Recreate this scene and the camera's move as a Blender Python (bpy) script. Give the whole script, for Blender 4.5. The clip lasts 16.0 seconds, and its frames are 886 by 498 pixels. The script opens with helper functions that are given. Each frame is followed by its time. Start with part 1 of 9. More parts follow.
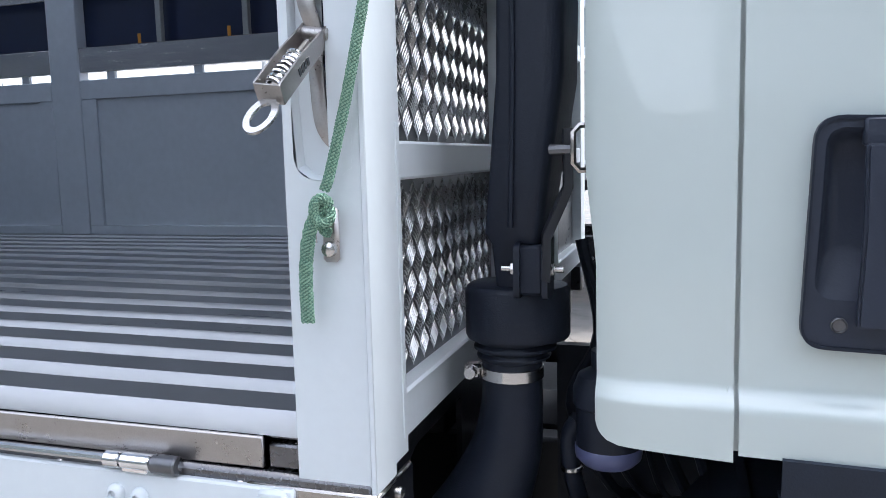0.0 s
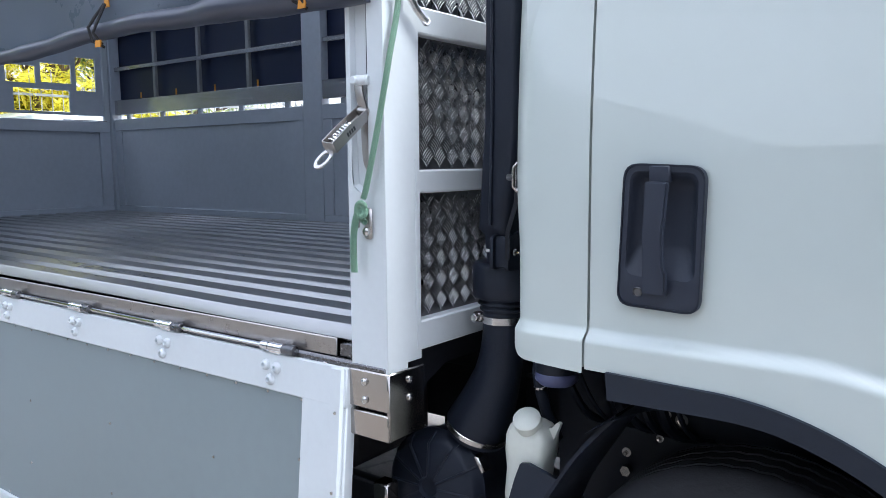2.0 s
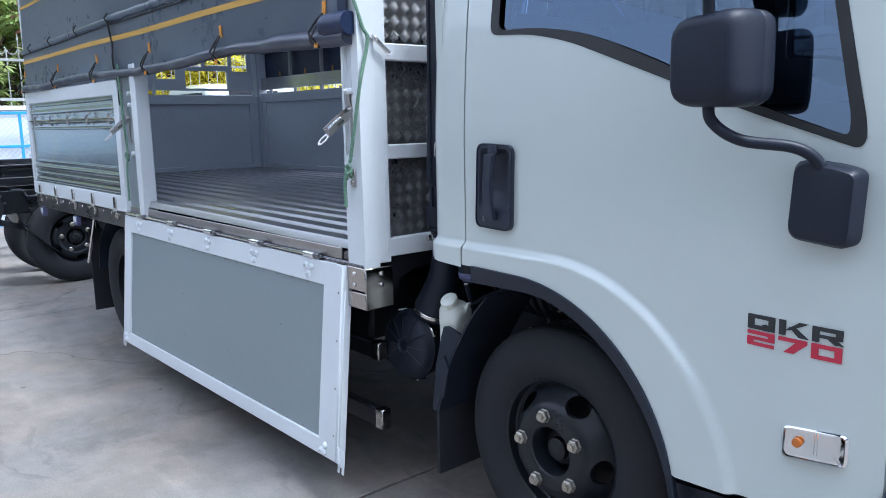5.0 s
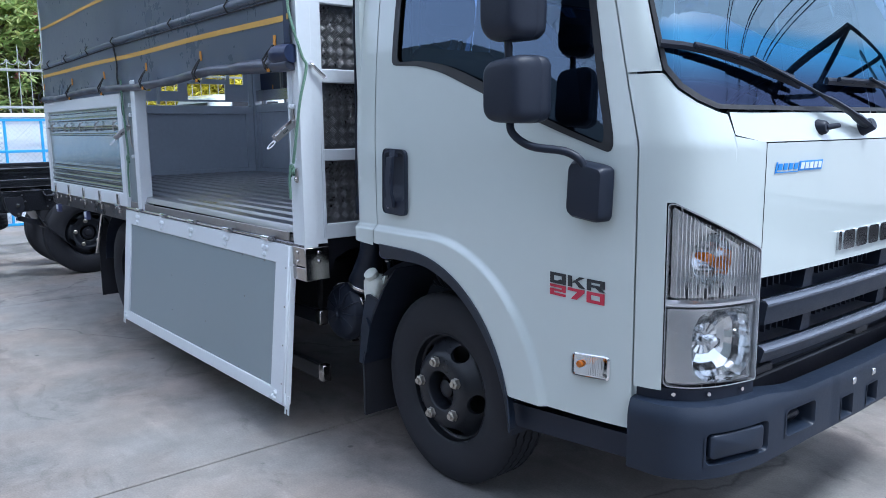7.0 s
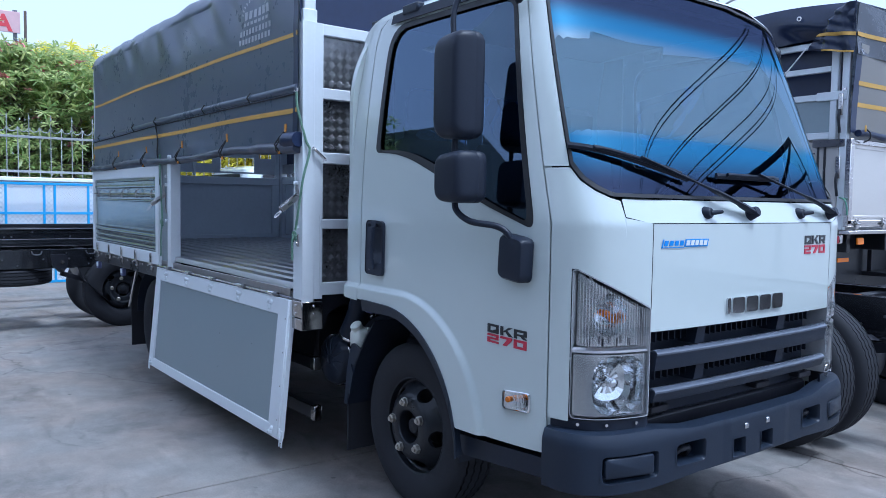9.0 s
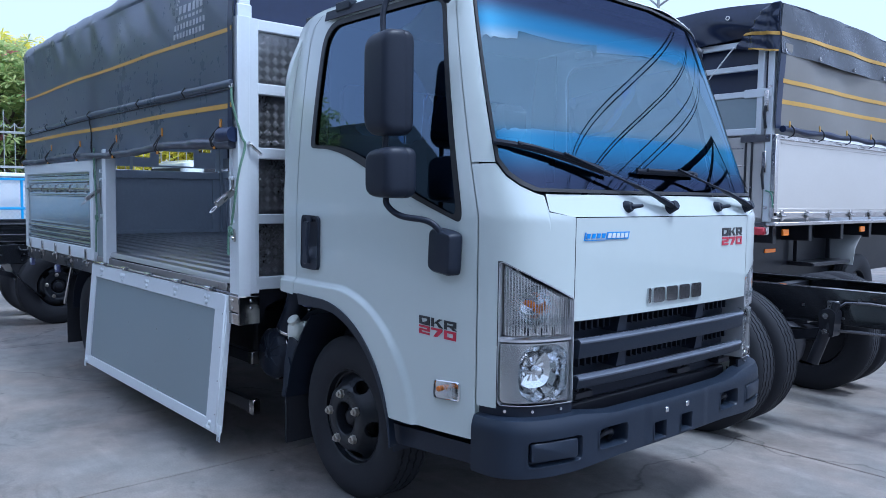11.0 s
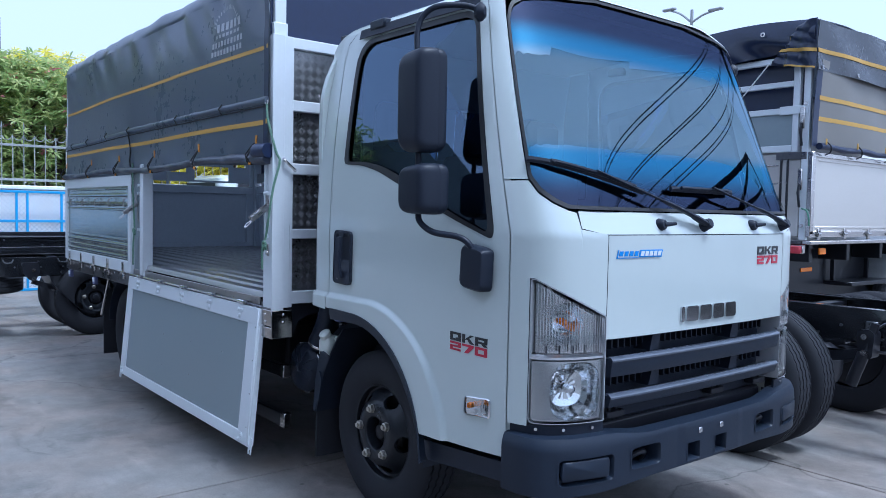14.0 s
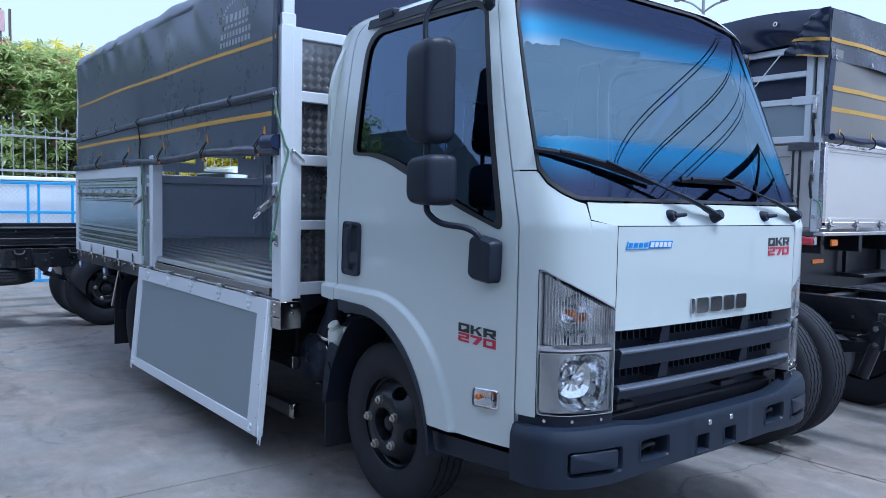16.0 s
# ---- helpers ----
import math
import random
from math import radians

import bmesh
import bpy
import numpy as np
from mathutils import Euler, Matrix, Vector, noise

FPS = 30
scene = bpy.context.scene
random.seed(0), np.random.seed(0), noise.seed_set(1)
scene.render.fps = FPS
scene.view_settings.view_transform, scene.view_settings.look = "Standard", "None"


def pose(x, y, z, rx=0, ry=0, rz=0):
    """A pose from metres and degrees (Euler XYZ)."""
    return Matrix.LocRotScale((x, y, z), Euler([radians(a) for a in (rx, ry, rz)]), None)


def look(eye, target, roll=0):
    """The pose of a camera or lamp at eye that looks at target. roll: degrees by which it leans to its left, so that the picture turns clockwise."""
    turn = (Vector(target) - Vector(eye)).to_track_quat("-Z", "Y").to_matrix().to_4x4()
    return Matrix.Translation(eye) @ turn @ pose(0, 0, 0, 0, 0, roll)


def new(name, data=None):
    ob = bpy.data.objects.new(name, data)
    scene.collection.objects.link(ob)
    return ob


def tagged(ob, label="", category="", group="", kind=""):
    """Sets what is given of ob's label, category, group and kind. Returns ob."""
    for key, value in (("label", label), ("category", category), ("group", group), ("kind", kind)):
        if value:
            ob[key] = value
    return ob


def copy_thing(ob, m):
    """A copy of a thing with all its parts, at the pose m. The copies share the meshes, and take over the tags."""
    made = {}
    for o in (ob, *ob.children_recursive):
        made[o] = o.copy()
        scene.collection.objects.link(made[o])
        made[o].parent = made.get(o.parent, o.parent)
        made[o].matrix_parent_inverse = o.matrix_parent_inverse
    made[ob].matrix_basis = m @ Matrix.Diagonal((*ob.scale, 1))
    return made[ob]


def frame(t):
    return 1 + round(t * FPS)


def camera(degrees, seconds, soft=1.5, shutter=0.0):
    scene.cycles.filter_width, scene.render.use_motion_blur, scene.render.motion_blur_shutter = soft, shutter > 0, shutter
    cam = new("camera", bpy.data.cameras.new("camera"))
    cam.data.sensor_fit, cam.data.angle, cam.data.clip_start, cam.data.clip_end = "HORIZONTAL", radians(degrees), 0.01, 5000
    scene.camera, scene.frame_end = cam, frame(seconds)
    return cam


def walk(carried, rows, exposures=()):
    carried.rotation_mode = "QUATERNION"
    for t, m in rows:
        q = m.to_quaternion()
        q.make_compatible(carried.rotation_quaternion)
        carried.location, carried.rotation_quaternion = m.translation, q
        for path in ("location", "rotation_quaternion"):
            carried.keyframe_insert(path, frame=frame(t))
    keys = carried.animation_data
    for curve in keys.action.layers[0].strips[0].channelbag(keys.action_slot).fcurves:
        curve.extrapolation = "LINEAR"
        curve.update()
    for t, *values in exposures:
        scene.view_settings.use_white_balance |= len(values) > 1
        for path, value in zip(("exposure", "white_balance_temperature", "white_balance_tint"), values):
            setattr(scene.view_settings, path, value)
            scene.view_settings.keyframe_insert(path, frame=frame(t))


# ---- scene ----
cam = camera(60.0, 16.0, 0.65)
PATH = [
    (0, (-0.3075, -0.8958, 1.284), (-0.8862, 0.9111, 1.0605), -1.4),
    (0.5, (-0.1557, -1.0534, 1.2888), (-0.8786, 0.7029, 1.0892), -1.0),
    (1, (0.0124, -1.1307, 1.3088), (-0.8719, 0.551, 1.1121), -0.0),
    (1.5, (0.2111, -1.1823, 1.3069), (-0.8308, 0.4049, 1.1044), 0.1),
    (2, (0.3677, -1.2587, 1.3231), (-0.7745, 0.2579, 1.1092), -0.5),
    (2.5, (0.5749, -1.3532, 1.3317), (-0.6551, 0.085, 1.0768), -1.4),
    (3, (0.764, -1.3886, 1.3632), (-0.5243, -0.0115, 1.0557), -1.0),
    (3.5, (0.9655, -1.3905, 1.3499), (-0.4097, -0.1089, 1.0099), -0.9),
    (4, (1.1384, -1.4459, 1.368), (-0.2741, -0.2053, 1.0328), -0.9),
    (6.3, (1.9606, -1.6894, 1.3938), (0.5291, -0.4603, 1.0958), -1.1),
    (6.5, (2.0418, -1.6989, 1.3823), (0.6045, -0.4765, 1.0873), -1.0),
    (7, (2.2376, -1.7171, 1.389), (0.7841, -0.5147, 1.0939), -0.7),
    (7.5, (2.4486, -1.7066, 1.3995), (0.9703, -0.5252, 1.1474), 0.0),
    (8, (2.6396, -1.7266, 1.4072), (1.1307, -0.5692, 1.2324), 1.0),
    (8.5, (2.7351, -1.7839, 1.4186), (1.2109, -0.6379, 1.2993), 1.4),
    (9, (2.8411, -1.8622, 1.4034), (1.3236, -0.7086, 1.2878), 0.9),
    (9.5, (2.8927, -1.8737, 1.3976), (1.3924, -0.6991, 1.263), 0.6),
    (10, (2.929, -1.8603, 1.3967), (1.464, -0.6446, 1.2477), 0.7),
    (10.2, (2.9328, -1.8556, 1.3995), (1.4869, -0.6169, 1.2486), 0.8),
    (12.5, (2.9452, -1.8537, 1.4177), (1.5051, -0.6036, 1.3174), 0.9),
    (13, (2.9481, -1.8575, 1.4186), (1.4898, -0.6255, 1.3356), 0.9),
    (13.5, (2.9509, -1.8622, 1.4139), (1.4764, -0.6513, 1.3317), 0.9),
    (14, (2.9414, -1.8661, 1.4148), (1.4545, -0.6704, 1.3212), 1.1),
    (14.5, (2.9385, -1.8584, 1.4091), (1.4459, -0.6714, 1.305), 1.3),
    (15, (2.9338, -1.8498, 1.4139), (1.4382, -0.6666, 1.2954), 1.5),
    (15.5, (2.9347, -1.8489, 1.4139), (1.4354, -0.6723, 1.2926), 1.2),
    (16, (2.9366, -1.8565, 1.4139), (1.4363, -0.68, 1.2983), 1.1),
]
walk(cam, [(t, look(eye, target, roll)) for t, eye, target, roll in PATH],
     [(0, 1.64, 5640, 7), (2, 1.54, 5570, 7), (4, 1.44, 5380, 7.5), (7, 1.02, 5100, 7.5), (8, 0.92, 4950, 8), (9, 0.66, 4700, 8.5), (10, 0.63, 4720, 8.5), (16, 0.59, 4700, 8.5)])

# ---- light ----
SUN_FROM = Vector((0.38, 0.12, 0.92)).normalized()
world = bpy.data.worlds.new("world")
scene.world = world
world.use_nodes = True
wn = world.node_tree
sky = wn.nodes.new("ShaderNodeTexSky")
sky.sky_type = "NISHITA"
sky.sun_disc = False
sky.sun_elevation = math.asin(SUN_FROM.z)
sky.sun_rotation = math.atan2(SUN_FROM.x, SUN_FROM.y)
sky.air_density, sky.dust_density, sky.ozone_density = 1.0, 6.0, 1.0
# a veil of thin high haze over the whole sky
veil = wn.nodes.new("ShaderNodeMix")
veil.data_type = "RGBA"
veil.inputs["Factor"].default_value = 0.55
veil.inputs["B"].default_value = (6.9, 6.6, 6.7, 1)
wn.links.new(sky.outputs["Color"], veil.inputs["A"])
wn.links.new(veil.outputs["Result"], wn.nodes["Background"].inputs["Color"])
wn.nodes["Background"].inputs["Strength"].default_value = 0.135
sun = new("sun", bpy.data.lights.new("sun", "SUN"))
sun.data.energy, sun.data.angle, sun.data.color = 2.0, radians(13), (1.0, 0.95, 0.86)
sun.matrix_world = look(SUN_FROM * 30, (0, 0, 0))


# ---- materials ----
def material(name, color, rough=0.5, metal=0.0, coat=0.0, vary=0.12, scale=6.0, bump=0.0, bscale=80.0, spec=0.5, transmission=0.0, rvary=0.15, sheet=(1, 1, 1)):
    """A principled surface with two scales of colour and gloss variation and a fine relief."""
    m = bpy.data.materials.new(name)
    m.use_nodes = True
    nt = m.node_tree
    b = nt.nodes["Principled BSDF"]
    b.inputs["Metallic"].default_value = metal
    b.inputs["Coat Weight"].default_value = coat
    b.inputs["Coat Roughness"].default_value = 0.04
    b.inputs["Specular IOR Level"].default_value = spec
    b.inputs["Transmission Weight"].default_value = transmission
    tc = nt.nodes.new("ShaderNodeTexCoord")
    mp = nt.nodes.new("ShaderNodeMapping")
    mp.inputs["Scale"].default_value = sheet
    nt.links.new(tc.outputs["Object"], mp.inputs["Vector"])
    n1 = nt.nodes.new("ShaderNodeTexNoise")
    n1.inputs["Scale"].default_value, n1.inputs["Detail"].default_value = scale, 4
    n2 = nt.nodes.new("ShaderNodeTexNoise")
    n2.inputs["Scale"].default_value, n2.inputs["Detail"].default_value = scale * 11, 6
    for n in (n1, n2):
        nt.links.new(mp.outputs["Vector"], n.inputs["Vector"])
    mix = nt.nodes.new("ShaderNodeMath")
    mix.operation = "MULTIPLY_ADD"
    mix.inputs[1].default_value = 0.5
    nt.links.new(n1.outputs["Fac"], mix.inputs[0])
    half = nt.nodes.new("ShaderNodeMath")
    half.operation = "MULTIPLY"
    half.inputs[1].default_value = 0.5
    nt.links.new(n2.outputs["Fac"], half.inputs[0])
    nt.links.new(half.outputs[0], mix.inputs[2])
    ramp = nt.nodes.new("ShaderNodeMapRange")
    ramp.inputs["From Min"].default_value, ramp.inputs["From Max"].default_value = 0.3, 0.7
    ramp.inputs["To Min"].default_value, ramp.inputs["To Max"].default_value = 1 - vary, 1 + vary
    nt.links.new(mix.outputs[0], ramp.inputs["Value"])
    mul = nt.nodes.new("ShaderNodeVectorMath")
    mul.operation = "SCALE"
    mul.inputs[0].default_value = color
    nt.links.new(ramp.outputs[0], mul.inputs["Scale"])
    nt.links.new(mul.outputs[0], b.inputs["Base Color"])
    rr = nt.nodes.new("ShaderNodeMapRange")
    rr.inputs["From Min"].default_value, rr.inputs["From Max"].default_value = 0.3, 0.7
    rr.inputs["To Min"].default_value, rr.inputs["To Max"].default_value = max(0.02, rough * (1 - rvary)), min(1, rough * (1 + rvary))
    nt.links.new(mix.outputs[0], rr.inputs["Value"])
    nt.links.new(rr.outputs[0], b.inputs["Roughness"])
    if bump:
        nb = nt.nodes.new("ShaderNodeTexNoise")
        nb.inputs["Scale"].default_value, nb.inputs["Detail"].default_value = bscale, 5
        nt.links.new(mp.outputs["Vector"], nb.inputs["Vector"])
        bn = nt.nodes.new("ShaderNodeBump")
        bn.inputs["Strength"].default_value, bn.inputs["Distance"].default_value = bump, 0.004
        nt.links.new(nb.outputs["Fac"], bn.inputs["Height"])
        nt.links.new(bn.outputs["Normal"], b.inputs["Normal"])
    return m


def translucent(m, share, tone=(0.75, 0.78, 0.80)):
    nt = m.node_tree
    b = nt.nodes["Principled BSDF"]
    tl, mx = nt.nodes.new("ShaderNodeBsdfTranslucent"), nt.nodes.new("ShaderNodeMixShader")
    tl.inputs["Color"].default_value = (*tone, 1)
    mx.inputs[0].default_value = share
    nt.links.new(b.outputs[0], mx.inputs[1])
    nt.links.new(tl.outputs[0], mx.inputs[2])
    nt.links.new(mx.outputs[0], nt.nodes["Material Output"].inputs["Surface"])
    return m


def glass(name, tint, ior=1.5, sheen=(1, 1, 1), edge=None):
    """Tinted clear glass: what is behind, through the tint, with a mirror gloss on top."""
    m = bpy.data.materials.new(name)
    m.use_nodes = True
    nt = m.node_tree
    nt.nodes.remove(nt.nodes["Principled BSDF"])
    tr, gl = nt.nodes.new("ShaderNodeBsdfTransparent"), nt.nodes.new("ShaderNodeBsdfGlossy")
    tr.inputs["Color"].default_value = (*tint, 1)
    gl.inputs["Roughness"].default_value = 0.0
    gl.inputs["Color"].default_value = (*sheen, 1)
    if edge:  # gloss tint graded by height, to stand in for reflected sky bands
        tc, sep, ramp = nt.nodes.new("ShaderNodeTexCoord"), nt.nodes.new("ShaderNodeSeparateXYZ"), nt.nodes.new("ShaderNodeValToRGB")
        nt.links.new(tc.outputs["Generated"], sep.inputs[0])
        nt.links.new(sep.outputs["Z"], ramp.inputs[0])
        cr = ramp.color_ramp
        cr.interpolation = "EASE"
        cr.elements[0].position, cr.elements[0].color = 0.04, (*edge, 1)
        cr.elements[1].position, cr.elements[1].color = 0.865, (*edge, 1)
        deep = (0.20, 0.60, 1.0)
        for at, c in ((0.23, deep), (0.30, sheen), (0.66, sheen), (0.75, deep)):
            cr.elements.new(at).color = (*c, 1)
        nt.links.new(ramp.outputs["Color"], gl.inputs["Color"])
    fr, mx = nt.nodes.new("ShaderNodeFresnel"), nt.nodes.new("ShaderNodeMixShader")
    fr.inputs["IOR"].default_value = ior
    nt.links.new(fr.outputs[0], mx.inputs[0])
    nt.links.new(tr.outputs[0], mx.inputs[1])
    nt.links.new(gl.outputs[0], mx.inputs[2])
    nt.links.new(mx.outputs[0], nt.nodes["Material Output"].inputs["Surface"])
    return m


CAB = material("cab_paint", (0.488, 0.538, 0.525), 0.35, coat=1.0, vary=0.015, scale=1.5, rvary=0.1)
FRAMEW = material("white_frame_paint", (0.63, 0.665, 0.695), 0.38, vary=0.03, scale=5, bump=0.04, bscale=60)
PANELG = material("grey_sheet", (0.25, 0.295, 0.315), 0.42, metal=0.25, vary=0.05, scale=2.5, bump=0.05, bscale=25)
INNER = material("grey_inner_paint", (0.58, 0.615, 0.67), 0.18, metal=0.0, vary=0.06, scale=3, bump=0.04, bscale=20)
STAIN = material("stainless", (0.60, 0.58, 0.57), 0.22, metal=1.0, vary=0.08, scale=7, rvary=0.4, sheet=(1, 1, 6))
ZINC = material("galvanised_floor", (0.43, 0.43, 0.44), 0.34, metal=0.65, vary=0.05, scale=6, rvary=0.18, bump=0.03, bscale=30, sheet=(0.3, 4, 1))
# steel of the rib tops, darkened to stand for the dim interior they reflect
RIBTOP = material("shaded_rib_steel", (0.34, 0.34, 0.35), 0.30, metal=0.9, vary=0.06, scale=3, rvary=0.15, sheet=(0.4, 3, 1))
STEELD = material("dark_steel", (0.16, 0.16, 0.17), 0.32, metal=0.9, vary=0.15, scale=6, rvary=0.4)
# tread plate is one metal: light on ribs, shade between, put into colours
TREAD = material("tread_plate_shaded", (0.21, 0.21, 0.22), 0.32, metal=1.0, vary=0.08, scale=8, rvary=0.3)
TREADB = material("tread_ribs_lit", (0.58, 0.58, 0.59), 0.28, metal=0.7, vary=0.08, scale=8, rvary=0.3)
CHASM = material("glossy_chassis_paint", (0.010, 0.011, 0.014), 0.16, coat=0.8, spec=0.8, vary=0.2, scale=8, bump=0.04, bscale=40)
STEELM = material("brushed_dark_stainless", (0.42, 0.395, 0.375), 0.17, metal=1.0, vary=0.05, scale=4, rvary=0.15, sheet=(6, 1, 1))
NUTM = material("dull_zinc_nut", (0.46, 0.43, 0.38), 0.34, metal=0.9, vary=0.15, scale=20)
STEELW = material("worn_grey_steel", (0.42, 0.40, 0.39), 0.34, metal=1.0, vary=0.12, scale=40, rvary=0.3)
CHROME = material("chrome", (0.82, 0.82, 0.84), 0.08, metal=1.0, vary=0.02)
PLAST = material("black_plastic", (0.014, 0.018, 0.030), 0.44, spec=0.24, vary=0.1, scale=9, bump=0.10, bscale=400)
PLASTG = material("charcoal_plastic", (0.012, 0.018, 0.032), 0.42, spec=0.33, vary=0.08, scale=9, bump=0.10, bscale=350)
HANDLE = material("handle_plastic", (0.022, 0.028, 0.046), 0.48, spec=0.4, vary=0.06, scale=9, bump=0.06, bscale=350)
PLASTL = material("lightened_ledge_plastic", (0.075, 0.086, 0.112), 0.20, spec=0.9, vary=0.05)
RIMB = material("satin_black_rim_paint", (0.012, 0.014, 0.019), 0.30, spec=0.35, vary=0.10, scale=10)
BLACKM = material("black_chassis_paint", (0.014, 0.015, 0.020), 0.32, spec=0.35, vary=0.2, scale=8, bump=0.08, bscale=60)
RUBBER = material("tyre_rubber", (0.022, 0.023, 0.028), 0.75, spec=0.25, vary=0.2, scale=10, bump=0.2, bscale=120)
SEALR = material("rubber_seal", (0.012, 0.013, 0.016), 0.5, vary=0.1)
TARP = translucent(material("grey_tarpaulin", (0.082, 0.098, 0.134), 0.30, vary=0.07, scale=2.0, bump=0.16, bscale=4, rvary=0.2), 0.20, (0.50, 0.56, 0.66))
TARPD = material("dark_tarpaulin", (0.050, 0.056, 0.082), 0.34, vary=0.1, scale=3, bump=0.12, bscale=20)
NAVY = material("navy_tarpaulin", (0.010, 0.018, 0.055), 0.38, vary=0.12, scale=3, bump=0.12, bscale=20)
YELLOW = material("yellow_strap", (0.50, 0.30, 0.05), 0.5, vary=0.1, scale=12, bump=0.1, bscale=150)
ORANGE = material("orange_webbing", (0.62, 0.27, 0.03), 0.6, vary=0.1, scale=20)
CORD = material("black_elastic_cord", (0.015, 0.015, 0.018), 0.7)
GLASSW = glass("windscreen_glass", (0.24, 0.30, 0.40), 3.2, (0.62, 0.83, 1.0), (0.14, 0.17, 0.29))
GLASSS = glass("tinted_side_glass", (0.20, 0.25, 0.33), 2.2, (0.55, 0.72, 1.0))
LENS = glass("clear_lens", (0.90, 0.92, 0.93), 1.45)
BADGE = material("satin_chrome", (0.50, 0.51, 0.53), 0.16, metal=1.0, vary=0.0, rvary=0.0)
FLUTE = glass("fluted_lens", (0.93, 0.94, 0.95), 1.7)
LAMPR = material("lamp_rim_grey", (0.40, 0.41, 0.43), 0.3, metal=0.3, vary=0.05)
LAMPM = material("lamp_bezel_grey", (0.66, 0.67, 0.69), 0.15, metal=0.9, vary=0.01)
REFL = material("satin_reflector", (0.86, 0.87, 0.88), 0.12, metal=1.0, vary=0.02)
AMBER = material("amber_bulb", (0.95, 0.25, 0.01), 0.2, vary=0.05)
LAMPG = material("lamp_reflector_grey", (0.80, 0.81, 0.83), 0.20, metal=0.6, vary=0.05)
REDD = material("red_decal", (0.42, 0.02, 0.05), 0.35, vary=0.03)
BLKD = material("black_decal", (0.02, 0.022, 0.026), 0.35, vary=0.03)
BLUEL = material("grey_blue_band", (0.10, 0.11, 0.22), 0.3, vary=0.05)
BLUED = material("blue_decal", (0.03, 0.22, 0.62), 0.3, vary=0.03)
WHITED = material("white_print", (0.42, 0.44, 0.48), 0.5, vary=0.05)
BOTTLE = material("milky_plastic", (0.72, 0.74, 0.68), 0.35, vary=0.04, transmission=0.15)
SEAT = material("seat_cloth", (0.03, 0.032, 0.038), 0.85, vary=0.15, bump=0.2, bscale=300)
TRIM = material("dashboard_plastic", (0.045, 0.05, 0.06), 0.6, vary=0.1)
WIRE = material("cable_black", (0.012, 0.012, 0.012), 0.6)
BARK = material("bark", (0.12, 0.09, 0.07), 0.9, vary=0.25, scale=12, bump=0.5, bscale=40)
FENCEM = material("fence_paint", (0.30, 0.31, 0.31), 0.5, vary=0.12, scale=9)
WALLW = material("whitewashed_wall", (0.82, 0.83, 0.84), 0.8, vary=0.12, scale=3, bump=0.2, bscale=60)
BLUEP = material("blue_steel_paint", (0.05, 0.30, 0.62), 0.45, vary=0.1, scale=8)
GREYP = material("grey_roof_sheet", (0.15, 0.165, 0.16), 0.6, vary=0.08)
PINK = material("pink_petal", (0.72, 0.26, 0.30), 0.6, vary=0.2)
SIGNR = material("red_sign_paint", (0.55, 0.05, 0.07), 0.5, vary=0.08)
SIGNW = material("sign_board_pink", (0.60, 0.40, 0.42), 0.6, vary=0.08)


# ---- building helpers ----
def mesh_of(bm, name, mat, sharp=38):
    me = bpy.data.meshes.new(name)
    bm.normal_update()
    bm.to_mesh(me)
    bm.free()
    me.polygons.foreach_set("use_smooth", [True] * len(me.polygons))
    me.set_sharp_from_angle(angle=radians(sharp))
    if mat:
        me.materials.append(mat)
    return me


def part(name, bm, mat, parent, label="", sharp=38):
    ob = new(name, mesh_of(bm, name, mat, sharp))
    ob.parent = parent
    return tagged(ob, label)


def shared(name, me, parent, m=None, label=""):
    ob = new(name, me)
    ob.parent = parent
    if m is not None:
        ob.matrix_basis = m
    return tagged(ob, label)


def thing(name, label, category, at=(0, 0, 0), group="", kind=""):
    ob = new(name)
    ob.location = at
    ob.empty_display_size = 0.1
    return tagged(ob, label, category, group, kind)


def solid(name, bm, mat, label, category, group="", kind="", sharp=38):
    return tagged(new(name, mesh_of(bm, name, mat, sharp)), label, category, group, kind)


def BM():
    return bmesh.new()


def add_box(bm, lo, hi, bevel=0.003, m=None):
    """An axis-aligned box with chamfered edges, placed by m."""
    lo, hi = Vector(lo), Vector(hi)
    size = hi - lo
    made = bmesh.ops.create_cube(bm, size=1, matrix=Matrix.Translation((lo + hi) / 2) @ Matrix.Diagonal((*size, 1)))["verts"]
    b = min(bevel, 0.45 * min(abs(c) for c in size))
    if b > 0:
        es = list({e for v in made for e in v.link_edges})
        got = bmesh.ops.bevel(bm, geom=es, offset=b, segments=1, affect="EDGES", profile=0.5)
        made = list({v for f in got["faces"] for v in f.verts})
    if m is not None:
        bmesh.ops.transform(bm, matrix=m, verts=made)
    return bm


def box(lo, hi, bevel=0.003, m=None):
    return add_box(BM(), lo, hi, bevel, m)


def add_cyl(bm, p0, p1, r0, r1=None, n=20, bevel=0.0, cap=True):
    """A cylinder or cone from p0 to p1, its rims rounded by bevel."""
    p0, p1 = Vector(p0), Vector(p1)
    r1 = r0 if r1 is None else r1
    length = (p1 - p0).length
    prof = [(r0 - bevel, 0), (r0, bevel), (r1, length - bevel), (r1 - bevel, length)] if bevel else [(r0, 0), (r1, length)]
    if cap:
        prof = [(0, 0)] + prof + [(0, length)]
    return add_lathe(bm, p0, p1 - p0, prof, n)


